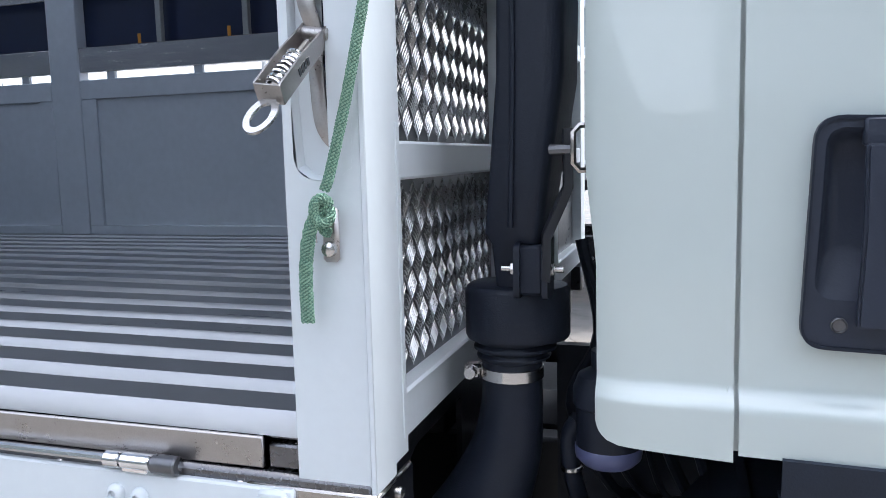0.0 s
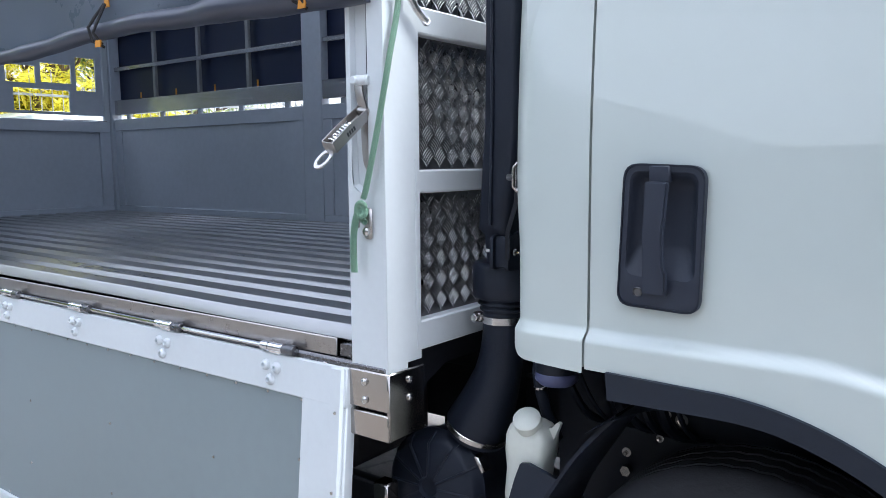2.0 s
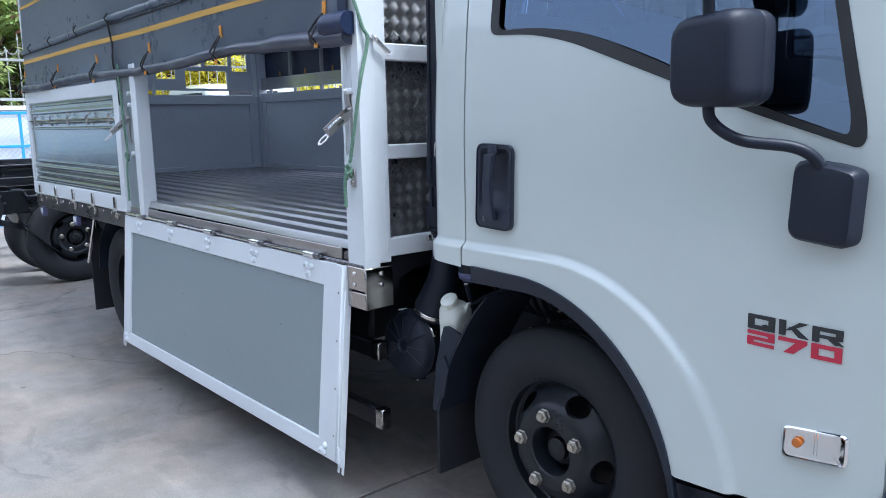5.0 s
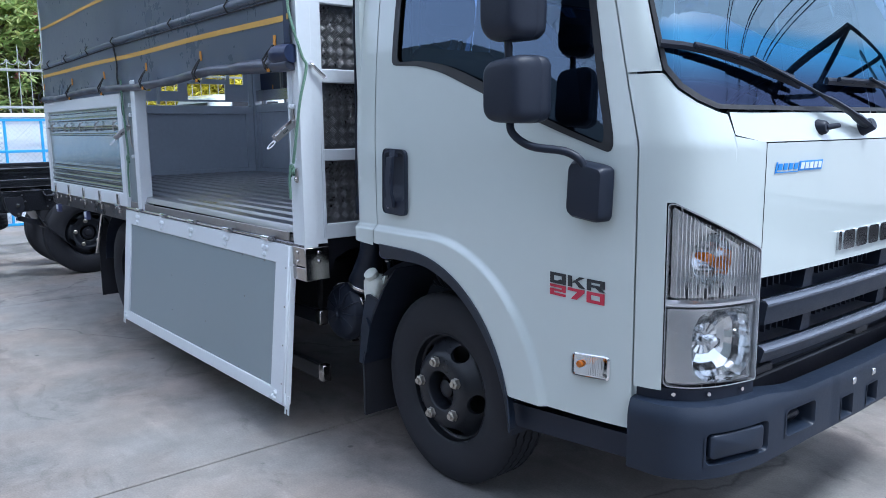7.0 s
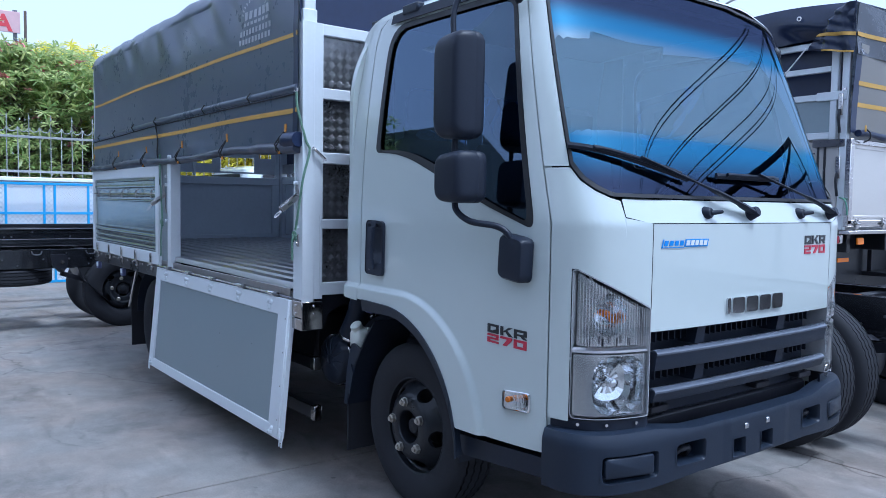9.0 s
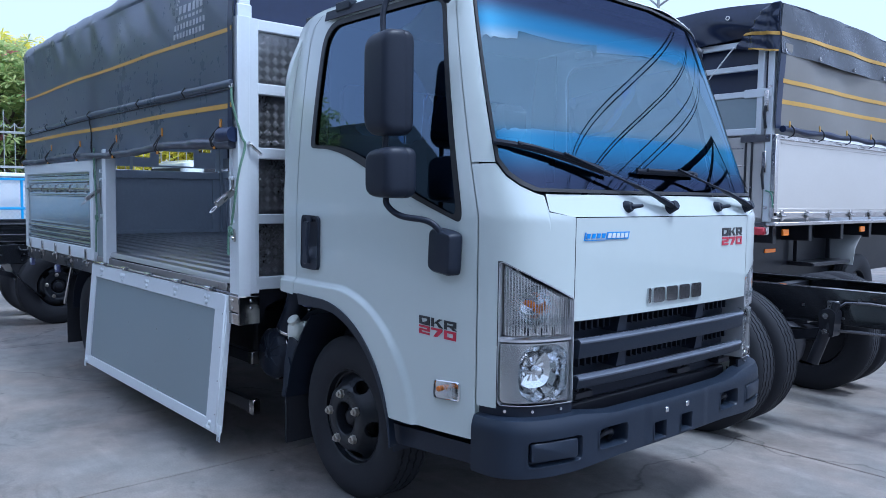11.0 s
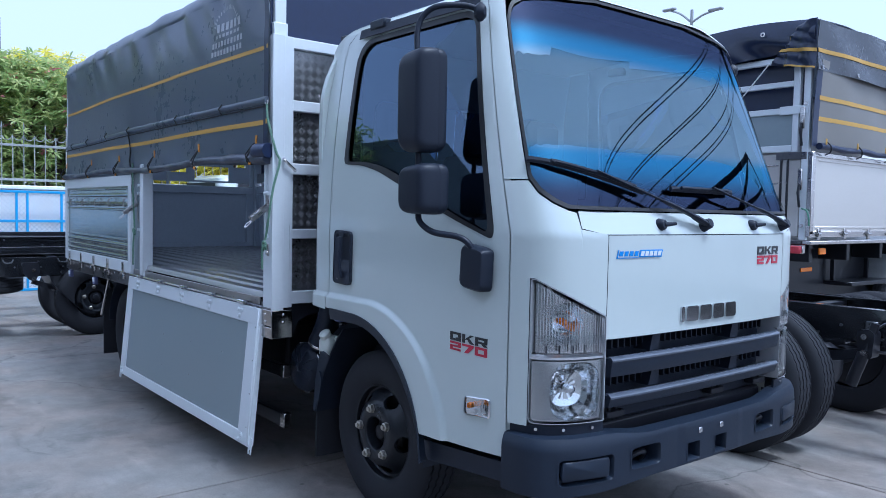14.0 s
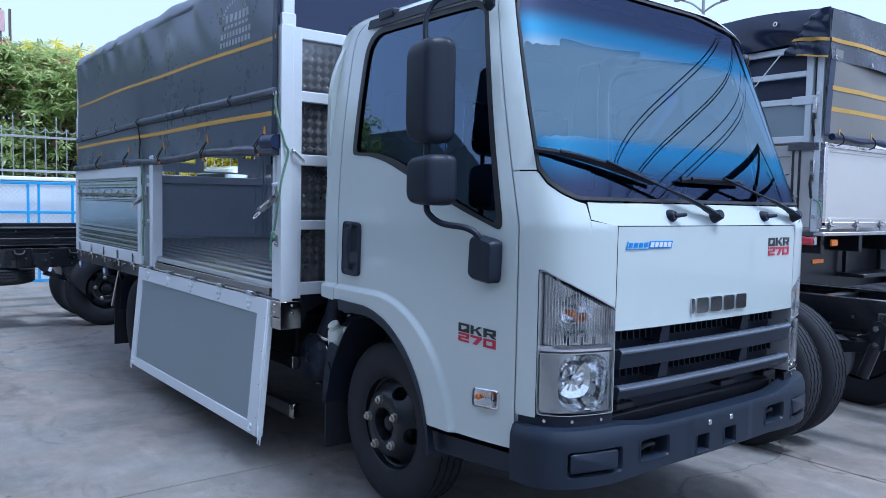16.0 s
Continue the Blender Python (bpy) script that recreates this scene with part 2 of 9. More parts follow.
def add_lathe(bm, origin, axis, prof, n=32):
    """Turns a profile of (radius, way along the axis) round the axis."""
    q = Vector(axis).to_track_quat("Z", "Y").to_matrix()
    origin = Vector(origin)
    rings = []
    for r, h in prof:
        if r < 1e-6:
            rings.append([bm.verts.new(origin + q @ Vector((0, 0, h)))])
        else:
            rings.append([bm.verts.new(origin + q @ Vector((r * math.cos(2 * math.pi * k / n), r * math.sin(2 * math.pi * k / n), h))) for k in range(n)])
    for a, b in zip(rings, rings[1:]):
        for k in range(n):
            j = (k + 1) % n
            if len(a) == 1 and len(b) == 1:
                continue
            if len(a) == 1:
                bm.faces.new((a[0], b[j], b[k]))
            elif len(b) == 1:
                bm.faces.new((a[k], a[j], b[0]))
            else:
                bm.faces.new((a[k], a[j], b[j], b[k]))
    return bm


def smooth_line(pts, steps=8):
    """A Catmull-Rom curve through the points."""
    P = [np.array(p, float) for p in pts]
    P = [2 * P[0] - P[1]] + P + [2 * P[-1] - P[-2]]
    out = []
    for a, b, c, d in zip(P, P[1:], P[2:], P[3:]):
        for t in np.linspace(0, 1, steps, endpoint=False):
            out.append(0.5 * (2 * b + (c - a) * t + (2 * a - 5 * b + 4 * c - d) * t ** 2 + (3 * b - a - 3 * c + d) * t ** 3))
    return out + [P[-2]]


def add_tube(bm, pts, r, n=8, flat=1.0, cap=True):
    """A round bar along the points; r may be one radius or one for each point. flat squeezes it across."""
    pts = [Vector(p) for p in pts]
    rs = [float(a) for a in r] if isinstance(r, (list, tuple)) else [float(r)] * len(pts)
    rings, up = [], None
    for i, p in enumerate(pts):
        d = (pts[min(i + 1, len(pts) - 1)] - pts[max(i - 1, 0)]).normalized()
        if up is None:
            up = d.orthogonal().normalized() if abs(d.z) > 0.95 else Vector((0, 0, 1))
        side = d.cross(up).normalized()
        up = side.cross(d).normalized()
        rings.append([bm.verts.new(p + rs[i] * (math.cos(2 * math.pi * k / n) * side + flat * math.sin(2 * math.pi * k / n) * up)) for k in range(n)])
    for a, b in zip(rings, rings[1:]):
        for k in range(n):
            bm.faces.new((a[k], a[(k + 1) % n], b[(k + 1) % n], b[k]))
    if cap:
        bm.faces.new(rings[0][::-1])
        bm.faces.new(rings[-1])
    return bm


def tube(pts, r, n=8, flat=1.0):
    return add_tube(BM(), pts, r, n, flat)


def add_prism(bm, pts, place, depth):
    """A polygon of (a, b), put in space by place(a, b, d), with d from 0 to depth."""
    f = [bm.verts.new(place(a, b, 0)) for a, b in pts]
    g = [bm.verts.new(place(a, b, depth)) for a, b in pts]
    bm.faces.new(f)
    bm.faces.new(g[::-1])
    for k in range(len(pts)):
        j = (k + 1) % len(pts)
        bm.faces.new((f[j], f[k], g[k], g[j]))
    bmesh.ops.recalc_face_normals(bm, faces=bm.faces[:])
    return bm


def add_grid(bm, f, us, vs):
    """A sheet through f(u, v)."""
    V = [[bm.verts.new(f(u, v)) for v in vs] for u in us]
    for i in range(len(us) - 1):
        for j in range(len(vs) - 1):
            bm.faces.new((V[i][j], V[i + 1][j], V[i + 1][j + 1], V[i][j + 1]))
    return bm


def thicken(bm, d):
    """Gives a sheet the thickness d, inwards from its normals."""
    bmesh.ops.recalc_face_normals(bm, faces=bm.faces[:])
    bmesh.ops.solidify(bm, geom=bm.faces[:], thickness=d)
    return bm


def rounded(pts, r, n=6):
    """A polygon with its corners rounded; r is one radius or one for each corner."""
    out, k = [], len(pts)
    rs = r if isinstance(r, (list, tuple)) else [r] * k
    for i in range(k):
        p, a, b = (np.array(pts[j % k], float) for j in (i, i - 1, i + 1))
        da, db = a - p, b - p
        la, lb = np.linalg.norm(da), np.linalg.norm(db)
        c = min(rs[i], 0.45 * la, 0.45 * lb)
        if c <= 0:
            out.append(tuple(p))
            continue
        s, e = p + da / la * c, p + db / lb * c
        for t in np.linspace(0, 1, n + 1):
            out.append(tuple((1 - t) ** 2 * s + 2 * t * (1 - t) * p + t * t * e))
    return out


def by_angle(pts, centre, angles):
    """Where rays from the centre leave a star-shaped outline."""
    P = np.array(pts, float) - np.array(centre, float)
    Q = np.roll(P, -1, axis=0)
    out = []
    for a in angles:
        d = np.array((math.cos(a), math.sin(a)))
        e = Q - P
        den = d[0] * e[:, 1] - d[1] * e[:, 0]
        den = np.where(np.abs(den) < 1e-12, 1e-12, den)
        t = (P[:, 0] * e[:, 1] - P[:, 1] * e[:, 0]) / den
        s = (P[:, 0] * d[1] - P[:, 1] * d[0]) / den
        ok = (t > 1e-9) & (s >= -2e-4) & (s <= 1 + 2e-4)
        out.append(np.array(centre, float) + d * (t[ok].min() if ok.any() else 0.0))
    return out


def add_star(bm, outer, centre, place, inner=None, rings=10, n=180):
    """A sheet that fills a star-shaped outline (or the ring between it and an inner one), put in space by place(a, b)."""
    both = list(outer) + (list(inner) if inner else [])
    angles = sorted({round(math.atan2(p[1] - centre[1], p[0] - centre[0]), 5) for p in both} | {round(-math.pi + 2 * math.pi * (k + 0.5) / n, 5) for k in range(n)})
    O = by_angle(outer, centre, angles)
    I = by_angle(inner, centre, angles) if inner else [np.array(centre, float)] * len(angles)
    rows = []
    for k in range(rings + 1):
        t = k / rings
        if k == 0 and not inner:
            rows.append([bm.verts.new(place(*centre))])
        else:
            rows.append([bm.verts.new(place(*(i + (o - i) * t))) for i, o in zip(I, O)])
    m = len(angles)
    for a, b in zip(rows, rows[1:]):
        for k in range(m):
            j = (k + 1) % m
            if len(a) == 1:
                bm.faces.new((a[0], b[k], b[j]))
            else:
                bm.faces.new((a[k], b[k], b[j], a[j]))
    return bm


def star(outer, centre, place, inner=None, rings=10, n=180, depth=0.0):
    bm = add_star(BM(), outer, centre, place, inner, rings, n)
    bmesh.ops.recalc_face_normals(bm, faces=bm.faces[:])
    return bm


def lettering(text, height, width, mat, name, parent, m, depth=0.0015, label=""):
    """Words in the built-in font, as a mesh of that height and width."""
    cu = bpy.data.curves.new(name, "FONT")
    cu.body, cu.extrude, cu.offset = text, depth, 0.034
    ob = bpy.data.objects.new(name, cu)
    scene.collection.objects.link(ob)
    me = bpy.data.meshes.new_from_object(ob)
    bpy.data.objects.remove(ob)
    P = np.array([v.co[:] for v in me.vertices])
    lo, hi = P.min(0), P.max(0)
    for v in me.vertices:
        v.co = ((v.co.x - lo[0]) / (hi[0] - lo[0]) * width, (v.co.y - lo[1]) / (hi[1] - lo[1]) * height, v.co.z)
    me.materials.clear()
    me.materials.append(mat)
    return shared(name, me, parent, m, label)


# ---- ground ----
def ground_material():
    m = material("concrete", (0.188, 0.178, 0.173), 0.72, vary=0.0, scale=1.0)
    nt = m.node_tree
    b = nt.nodes["Principled BSDF"]
    tc = nt.nodes.new("ShaderNodeTexCoord")
    big, mid, fine = (nt.nodes.new("ShaderNodeTexNoise") for _ in range(3))
    for n, s, d in ((big, 0.45, 6), (mid, 4.5, 10), (fine, 110, 4)):
        n.inputs["Scale"].default_value, n.inputs["Detail"].default_value = s, d
        nt.links.new(tc.outputs["Object"], n.inputs["Vector"])
    def ramp(src, lo, hi, a, c):
        r = nt.nodes.new("ShaderNodeMapRange")
        for k, v in (("From Min", lo), ("From Max", hi), ("To Min", a), ("To Max", c)):
            r.inputs[k].default_value = v
        nt.links.new(src, r.inputs["Value"])
        return r.outputs[0]
    def times(a, c):
        k = nt.nodes.new("ShaderNodeMath")
        k.operation = "MULTIPLY"
        nt.links.new(a, k.inputs[0])
        nt.links.new(c, k.inputs[1])
        return k.outputs[0]
    # dark meandering stains and hairline cracks
    warp = nt.nodes.new("ShaderNodeTexNoise")
    warp.inputs["Scale"].default_value, warp.inputs["Detail"].default_value = 1.3, 6
    nt.links.new(tc.outputs["Object"], warp.inputs["Vector"])
    sc = nt.nodes.new("ShaderNodeVectorMath")
    sc.operation = "SCALE"
    sc.inputs["Scale"].default_value = 0.9
    nt.links.new(warp.outputs["Color"], sc.inputs[0])
    ad = nt.nodes.new("ShaderNodeVectorMath")
    nt.links.new(tc.outputs["Object"], ad.inputs[0])
    nt.links.new(sc.outputs[0], ad.inputs[1])
    vo = nt.nodes.new("ShaderNodeTexVoronoi")
    vo.feature = "DISTANCE_TO_EDGE"
    vo.inputs["Scale"].default_value = 0.22
    nt.links.new(ad.outputs[0], vo.inputs["Vector"])
    crack = ramp(vo.outputs["Distance"], 0.0, 0.0032, 0.55, 1.0)
    # worn tyre scuffs, damp stains with a ragged edge, and small dark specks of oil
    stain, scuff = nt.nodes.new("ShaderNodeTexNoise"), nt.nodes.new("ShaderNodeTexNoise")
    stain.inputs["Scale"].default_value, stain.inputs["Detail"].default_value, stain.inputs["Roughness"].default_value = 1.6, 12, 0.68
    scuff.inputs["Scale"].default_value, scuff.inputs["Detail"].default_value = 2.2, 8
    stretch = nt.nodes.new("ShaderNodeMapping")
    stretch.inputs["Scale"].default_value, stretch.inputs["Rotation"].default_value = (0.5, 3.0, 1), (0, 0, 0.5)
    speck = nt.nodes.new("ShaderNodeTexVoronoi")
    speck.inputs["Scale"].default_value = 3.4
    nt.links.new(ad.outputs[0], stain.inputs["Vector"])
    nt.links.new(tc.outputs["Object"], stretch.inputs["Vector"])
    nt.links.new(stretch.outputs["Vector"], scuff.inputs["Vector"])
    nt.links.new(tc.outputs["Object"], speck.inputs["Vector"])
    mid.inputs["Roughness"].default_value = 0.66
    wear = times(ramp(stain.outputs["Fac"], 0.52, 0.66, 1.0, 0.70), ramp(scuff.outputs["Fac"], 0.58, 0.72, 1.0, 1.20))
    wear = times(wear, ramp(speck.outputs["Distance"], 0.035, 0.060, 0.50, 1.0))
    f = times(times(ramp(big.outputs["Fac"], 0.3, 0.7, 0.88, 1.10), ramp(mid.outputs["Fac"], 0.3, 0.72, 0.78, 1.18)), times(ramp(fine.outputs["Fac"], 0.25, 0.75, 0.86, 1.12), crack))
    # rubbed smears, short and long
    for rot, size, cover in ((0.95, (1.1, 5.5, 1), 0.60), (-0.35, (2.6, 9.0, 1), 0.62)):
        turn, smear = nt.nodes.new("ShaderNodeMapping"), nt.nodes.new("ShaderNodeTexNoise")
        turn.inputs["Scale"].default_value, turn.inputs["Rotation"].default_value = size, (0, 0, rot)
        smear.inputs["Scale"].default_value, smear.inputs["Detail"].default_value, smear.inputs["Roughness"].default_value = 0.9, 9, 0.6
        nt.links.new(ad.outputs[0], turn.inputs["Vector"])
        nt.links.new(turn.outputs["Vector"], smear.inputs["Vector"])
        wear = times(wear, ramp(smear.outputs["Fac"], cover, cover + 0.09, 1.0, 0.74))
    f = times(f, wear)
    mul = nt.nodes.new("ShaderNodeVectorMath")
    mul.operation = "SCALE"
    tone = nt.nodes.new("ShaderNodeMix")
    tone.data_type = "RGBA"
    tone.inputs["A"].default_value, tone.inputs["B"].default_value = (0.184, 0.177, 0.168, 1), (0.204, 0.178, 0.158, 1)
    nt.links.new(ramp(warp.outputs["Fac"], 0.42, 0.60, 0.0, 1.0), tone.inputs["Factor"])
    nt.links.new(tone.outputs["Result"], mul.inputs[0])
    nt.links.new(f, mul.inputs["Scale"])
    nt.links.new(mul.outputs[0], b.inputs["Base Color"])
    bn = nt.nodes.new("ShaderNodeBump")
    bn.inputs["Strength"].default_value, bn.inputs["Distance"].default_value = 0.35, 0.004
    nt.links.new(times(fine.outputs["Fac"], crack), bn.inputs["Height"])
    nt.links.new(bn.outputs["Normal"], b.inputs["Normal"])
    return m


CONC = ground_material()
# slabs of the yard, with sawn joints 8 mm wide, and the land beyond in one sheet
bm = BM()
add_grid(bm, lambda u, v: Vector((u, v, -0.06)), [-400, -40, 40, 400], [-400, -40, 40, 400])
solid("ground", bm, CONC, "bare grey concrete yard reaching to the horizon", "ground", kind="structure")
xs = [-24.77 + 4.0 * k for k in range(13)]
ys = [-18.4 + 5.2 * k for k in range(9)]
pave = tagged(new("pavement"), "worn grey concrete slabs with cracks and oil stains", "pavement", kind="structure")
for ix in xs[:-1]:
    for iy in ys[:-1]:
        bmS = box((ix + 0.007, iy + 0.007, -0.2), (ix + 3.993, iy + 5.193, 0.0), 0.004)
        part("slab", bmS, CONC, pave)

# ---- the truck ----
truck = thing("cargo_truck", "white light cargo truck with one side gate hanging open", "truck", group="")
C = 0.929  # the truck's middle line

OUTLINE = smooth_line([(-0.426, 0.040), (-0.414, 0.015), (-0.37, 0.008), (-0.2, 0.006), (0.2, 0.004), (0.6, 0.006), (0.8, 0.016), (0.95, 0.036),
                       (1.03, 0.054), (1.085, 0.082), (1.125, 0.128), (1.155, 0.2), (1.178, 0.30), (1.19, 0.45), (1.197, 0.65), (1.2, C)], 14)
OX, OY = np.array([p[0] for p in OUTLINE]), np.array([p[1] for p in OUTLINE])
def fair(px, py, sigma=0.035, n=700):
    """Evens out the plan's outline so that its gloss runs smoothly."""
    s = np.concatenate([[0], np.cumsum(np.hypot(np.diff(px), np.diff(py)))])
    t = np.linspace(0, s[-1], n)
    x, y = np.interp(t, s, px), np.interp(t, s, py)
    k = int(3 * sigma / (t[1] - t[0]))
    w = np.exp(-0.5 * (np.arange(-k, k + 1) * (t[1] - t[0]) / sigma) ** 2)
    w /= w.sum()
    X = np.concatenate([2 * x[0] - x[k:0:-1], x, x[-2:-k - 2:-1]])
    Y = np.concatenate([2 * y[0] - y[k:0:-1], y, 2 * y[-1] - y[-2:-k - 2:-1]])
    return np.convolve(X, w, "valid"), np.convolve(Y, w, "valid")


OX, OY = fair(OX, OY)
OU = np.concatenate([[0], np.cumsum(np.hypot(np.diff(OX), np.diff(OY)))])
UEND = float(OU[-1])
REAR_X = float(OX[0]) + 0.001


def rear_dip(x):
    """How far the roof's edge falls towards the rear corner."""
    return 0.095 * min(1.0, max(0.0, (-0.25 - x) / 0.17)) ** 2.2


def ux(x):
    return float(np.interp(x, OX, OU))


def uy(y):
    return float(np.interp(y, OY[40:], OU[40:])) if y <= C else 2 * UEND - uy(2 * C - y)


def arch_z(x):
    """The lower edge of the door over the wheel arch."""
    if x <= -0.03:
        return 0.942 - 0.02 * (x + 0.03)
    return 0.40 + 0.542 * math.sqrt(max(0.0, 1 - ((x + 0.03) / 0.546) ** 2))


def flare(x, z):
    """How far the body swells below the pressed line over the wheel."""
    if x > 0.09:
        s = math.hypot((x - 0.09) / 0.575, (z - 0.43) / 0.585) - 1
        d = -s * 0.58
    else:
        d = 1.015 - z
    t = min(1, max(0, (d + 0.004) / 0.022))
    return 0.020 * t * t * (3 - 2 * t)


def skin(u, z, off=0.0):
    """A point of the cab's outer skin: u runs along the plan's outline, z is the height."""
    def raw(u, z):
        far = u > UEND
        v = 2 * UEND - u if far else u
        x, y = float(np.interp(v, OU, OX)), float(np.interp(v, OU, OY))
        d = max(0.0, z - 1.34)
        x0 = x
        w = min(1, max(0, (x0 - 0.45) / 0.75))
        x -= 0.40 * d * w
        x += min(1, max(0, -x0 / 0.41)) * 0.006 * (max(0, z - 1.5) / 0.4) ** 2
        y += (0.03 * d + 0.075 * d * d) * min(1.0, max(0.0, (C - y) / 0.55))
        if x0 < 0.95:
            y -= flare(x0, z)
        return Vector((x, 2 * C - y if far else y, z))
    p = raw(u, z)
    if off:
        e = 0.004
        n = (raw(u + e, z) - raw(u - e, z)).cross(raw(u, z + e) - raw(u, z - e)).normalized()
        p = p + n * float(off)
    return p


def side_sheet(outer, centre, off=0.0, inner=None, rings=12, n=160, far=False):
    """A sheet of the cab's skin, outlined in (x, z) of the near side, or mirrored on the far side."""
    return star(outer, centre, lambda a, b: skin(2 * UEND - ux(a) if far else ux(a), b, off), inner, rings, n)


def uz_sheet(outer, centre, off=0.0, inner=None, rings=12, n=160, far=False):
    return star(outer, centre, lambda a, b: skin(2 * UEND - a if far else a, b, off), inner, rings, n)


WINDOW = rounded([(-0.15, 1.625), (0.0, 1.615), (0.14, 1.585), (0.30, 1.525), (0.60, 1.412), (0.875, 1.315), (0.885, 1.36), (0.885, 2.17), (0.80, 2.195), (-0.13, 2.195)],
                 [0.03, 0.05, 0.1, 0.1, 0.1, 0.03, 0.02, 0.06, 0.02, 0.13])


def inset(pts, centre, d):
    """The outline drawn in towards the centre by about d."""
    c = np.array(centre, float)
    out = []
    for p in pts:
        v = np.array(p, float) - c
        out.append(tuple(c + v * (1 - d / max(1e-6, np.linalg.norm(v)))))
    return out


WC = (0.40, 1.80)
WAIST = ([-0.25, -0.1, 0.14, 0.30, 0.60, 0.86, 0.955], [1.585, 1.58, 1.548, 1.488, 1.375, 1.28, 1.275])


def door_bottom(x):
    return max(arch_z(x), 0.517 + 0.011 * (x - 0.5) / 0.45)


def door_pt(x, t):
    lo, hi = door_bottom(x), float(np.interp(x, *WAIST))
    return x, lo + (hi - lo) * t


UPPER = ([(x, float(np.interp(x, *WAIST))) for x in np.linspace(-0.25, 0.955, 30)] + [(0.955, 2.24), (-0.17, 2.24), (-0.23, 2.2), (-0.25, 2.13)])
for far in (False, True):
    bmDo = BM()
    add_grid(bmDo, lambda a, b, far=far: skin(2 * UEND - ux(a) if far else ux(a), door_pt(a, b)[1]), np.linspace(-0.25, 0.955, 150), np.linspace(0, 1, 110))
    add_star(bmDo, UPPER, WC, lambda a, b, far=far: skin(2 * UEND - ux(a) if far else ux(a), b), WINDOW, 10, 200)
    gone = [f for f in bmDo.faces if -0.175 < f.calc_center_median().x < -0.050 and 1.114 < f.calc_center_median().z < 1.305]
    bmesh.ops.delete(bmDo, geom=gone, context="FACES")
    bmesh.ops.recalc_face_normals(bmDo, faces=bmDo.faces[:])
    door = part("door", bmDo, CAB, truck, "white painted cab door")
    if far:
        door_far = door
    else:
        door_near = door
    part("window_seal", side_sheet(WINDOW, WC, 0.003, inset(WINDOW, WC, 0.035), 3, 200, far), SEALR, door, "black rubber window seal")
    part("window_pane", side_sheet(inset(WINDOW, WC, 0.03), WC, -0.008, None, 8, 120, far), GLASSS, door, "dark tinted side glass")
    # rear quarter panel behind the door
    bmQ = BM()
    def rear_pt(k, t, far=far):
        x = REAR_X + (-0.2553 - REAR_X) * k
        zb = 0.944 - 0.006 * k
        z = zb + (2.238 - rear_dip(x) - zb) * t
        left = REAR_X + float(np.interp(z, [0.975, 1.16, 1.22, 1.27], [0.015, 0.014, 0.006, 0.0]))
        if z < 0.972:
            left += 0.028 - math.sqrt(max(0.0, 0.028 ** 2 - (0.972 - z) ** 2))
        x = left + (-0.2553 - left) * k
        return skin(2 * UEND - ux(x) if far else ux(x), z)
    add_grid(bmQ, rear_pt, np.concatenate([np.linspace(0, 0.2, 12)[:-1], np.linspace(0.2, 1, 14)]), np.concatenate([np.linspace(0, 0.12, 40)[:-1], np.linspace(0.12, 1, 50)]))
    # painted jamb seen in the gap
    bmJ = add_grid(BM(), lambda x, z, far=far: skin(2 * UEND - ux(x) if far else ux(x), z, -0.011 if x > -0.256 else -0.004), [-0.262, -0.2555, -0.249, -0.243], np.linspace(0.948, 2.12, 60))
    bmesh.ops.recalc_face_normals(bmJ, faces=bmJ.faces[:])
    part("door_jamb", bmJ, CAB, truck, "shaded paint inside the door gap")
    add_star(bmQ, [(-0.2553, 2.129), (-0.2353, 2.2005), (-0.173, 2.2405), (-0.2553, 2.2385)], (-0.246, 2.215), lambda a, b, far=far: skin(2 * UEND - ux(a) if far else ux(a), b), None, 2, 80)
    bmesh.ops.recalc_face_normals(bmQ, faces=bmQ.faces[:])
    part("rear_panel", bmQ, CAB, truck, "white painted cab corner behind the door")
    # black lip round the wheel arch
    bmL = BM()
    def lip_pt(s, t, far=far):
        if s < 0.30:
            k = s / 0.30
            x = -0.205 + (0.10 + 0.205) * k
            top = arch_z(x) + 0.001
            p = (x, top - (0.050 - 0.012 * k) * t)
        else:
            k = (s - 0.30) / 0.70
            x = 0.10 + (0.5165 - 0.10) * math.sin(k * math.pi / 2) ** 0.9
            z = arch_z(x) if x < 0.515 else 0.50
            z = min(z, arch_z(x))
            nx, nz = (x + 0.03) / 0.546 ** 2, (z - 0.40) / 0.542 ** 2
            L = math.hypot(nx, nz)
            w_ = 0.038 - 0.030 * k ** 2.5
            p = (x - nx / L * w_ * t, z + 0.001 - nz / L * w_ * t)
        y = -0.016 + 0.008 * t + (0.03 if t > 0.95 else 0)
        return Vector((p[0], 2 * C - y if far else y, p[1]))
    add_grid(bmL, lip_pt, np.linspace(0, 1, 50), [-0.06, 0.0, 0.5, 0.9, 1.0, 1.05])
    part("arch_trim", thicken(bmL, 0.006), PLASTG, truck, "black plastic wheel arch lip")

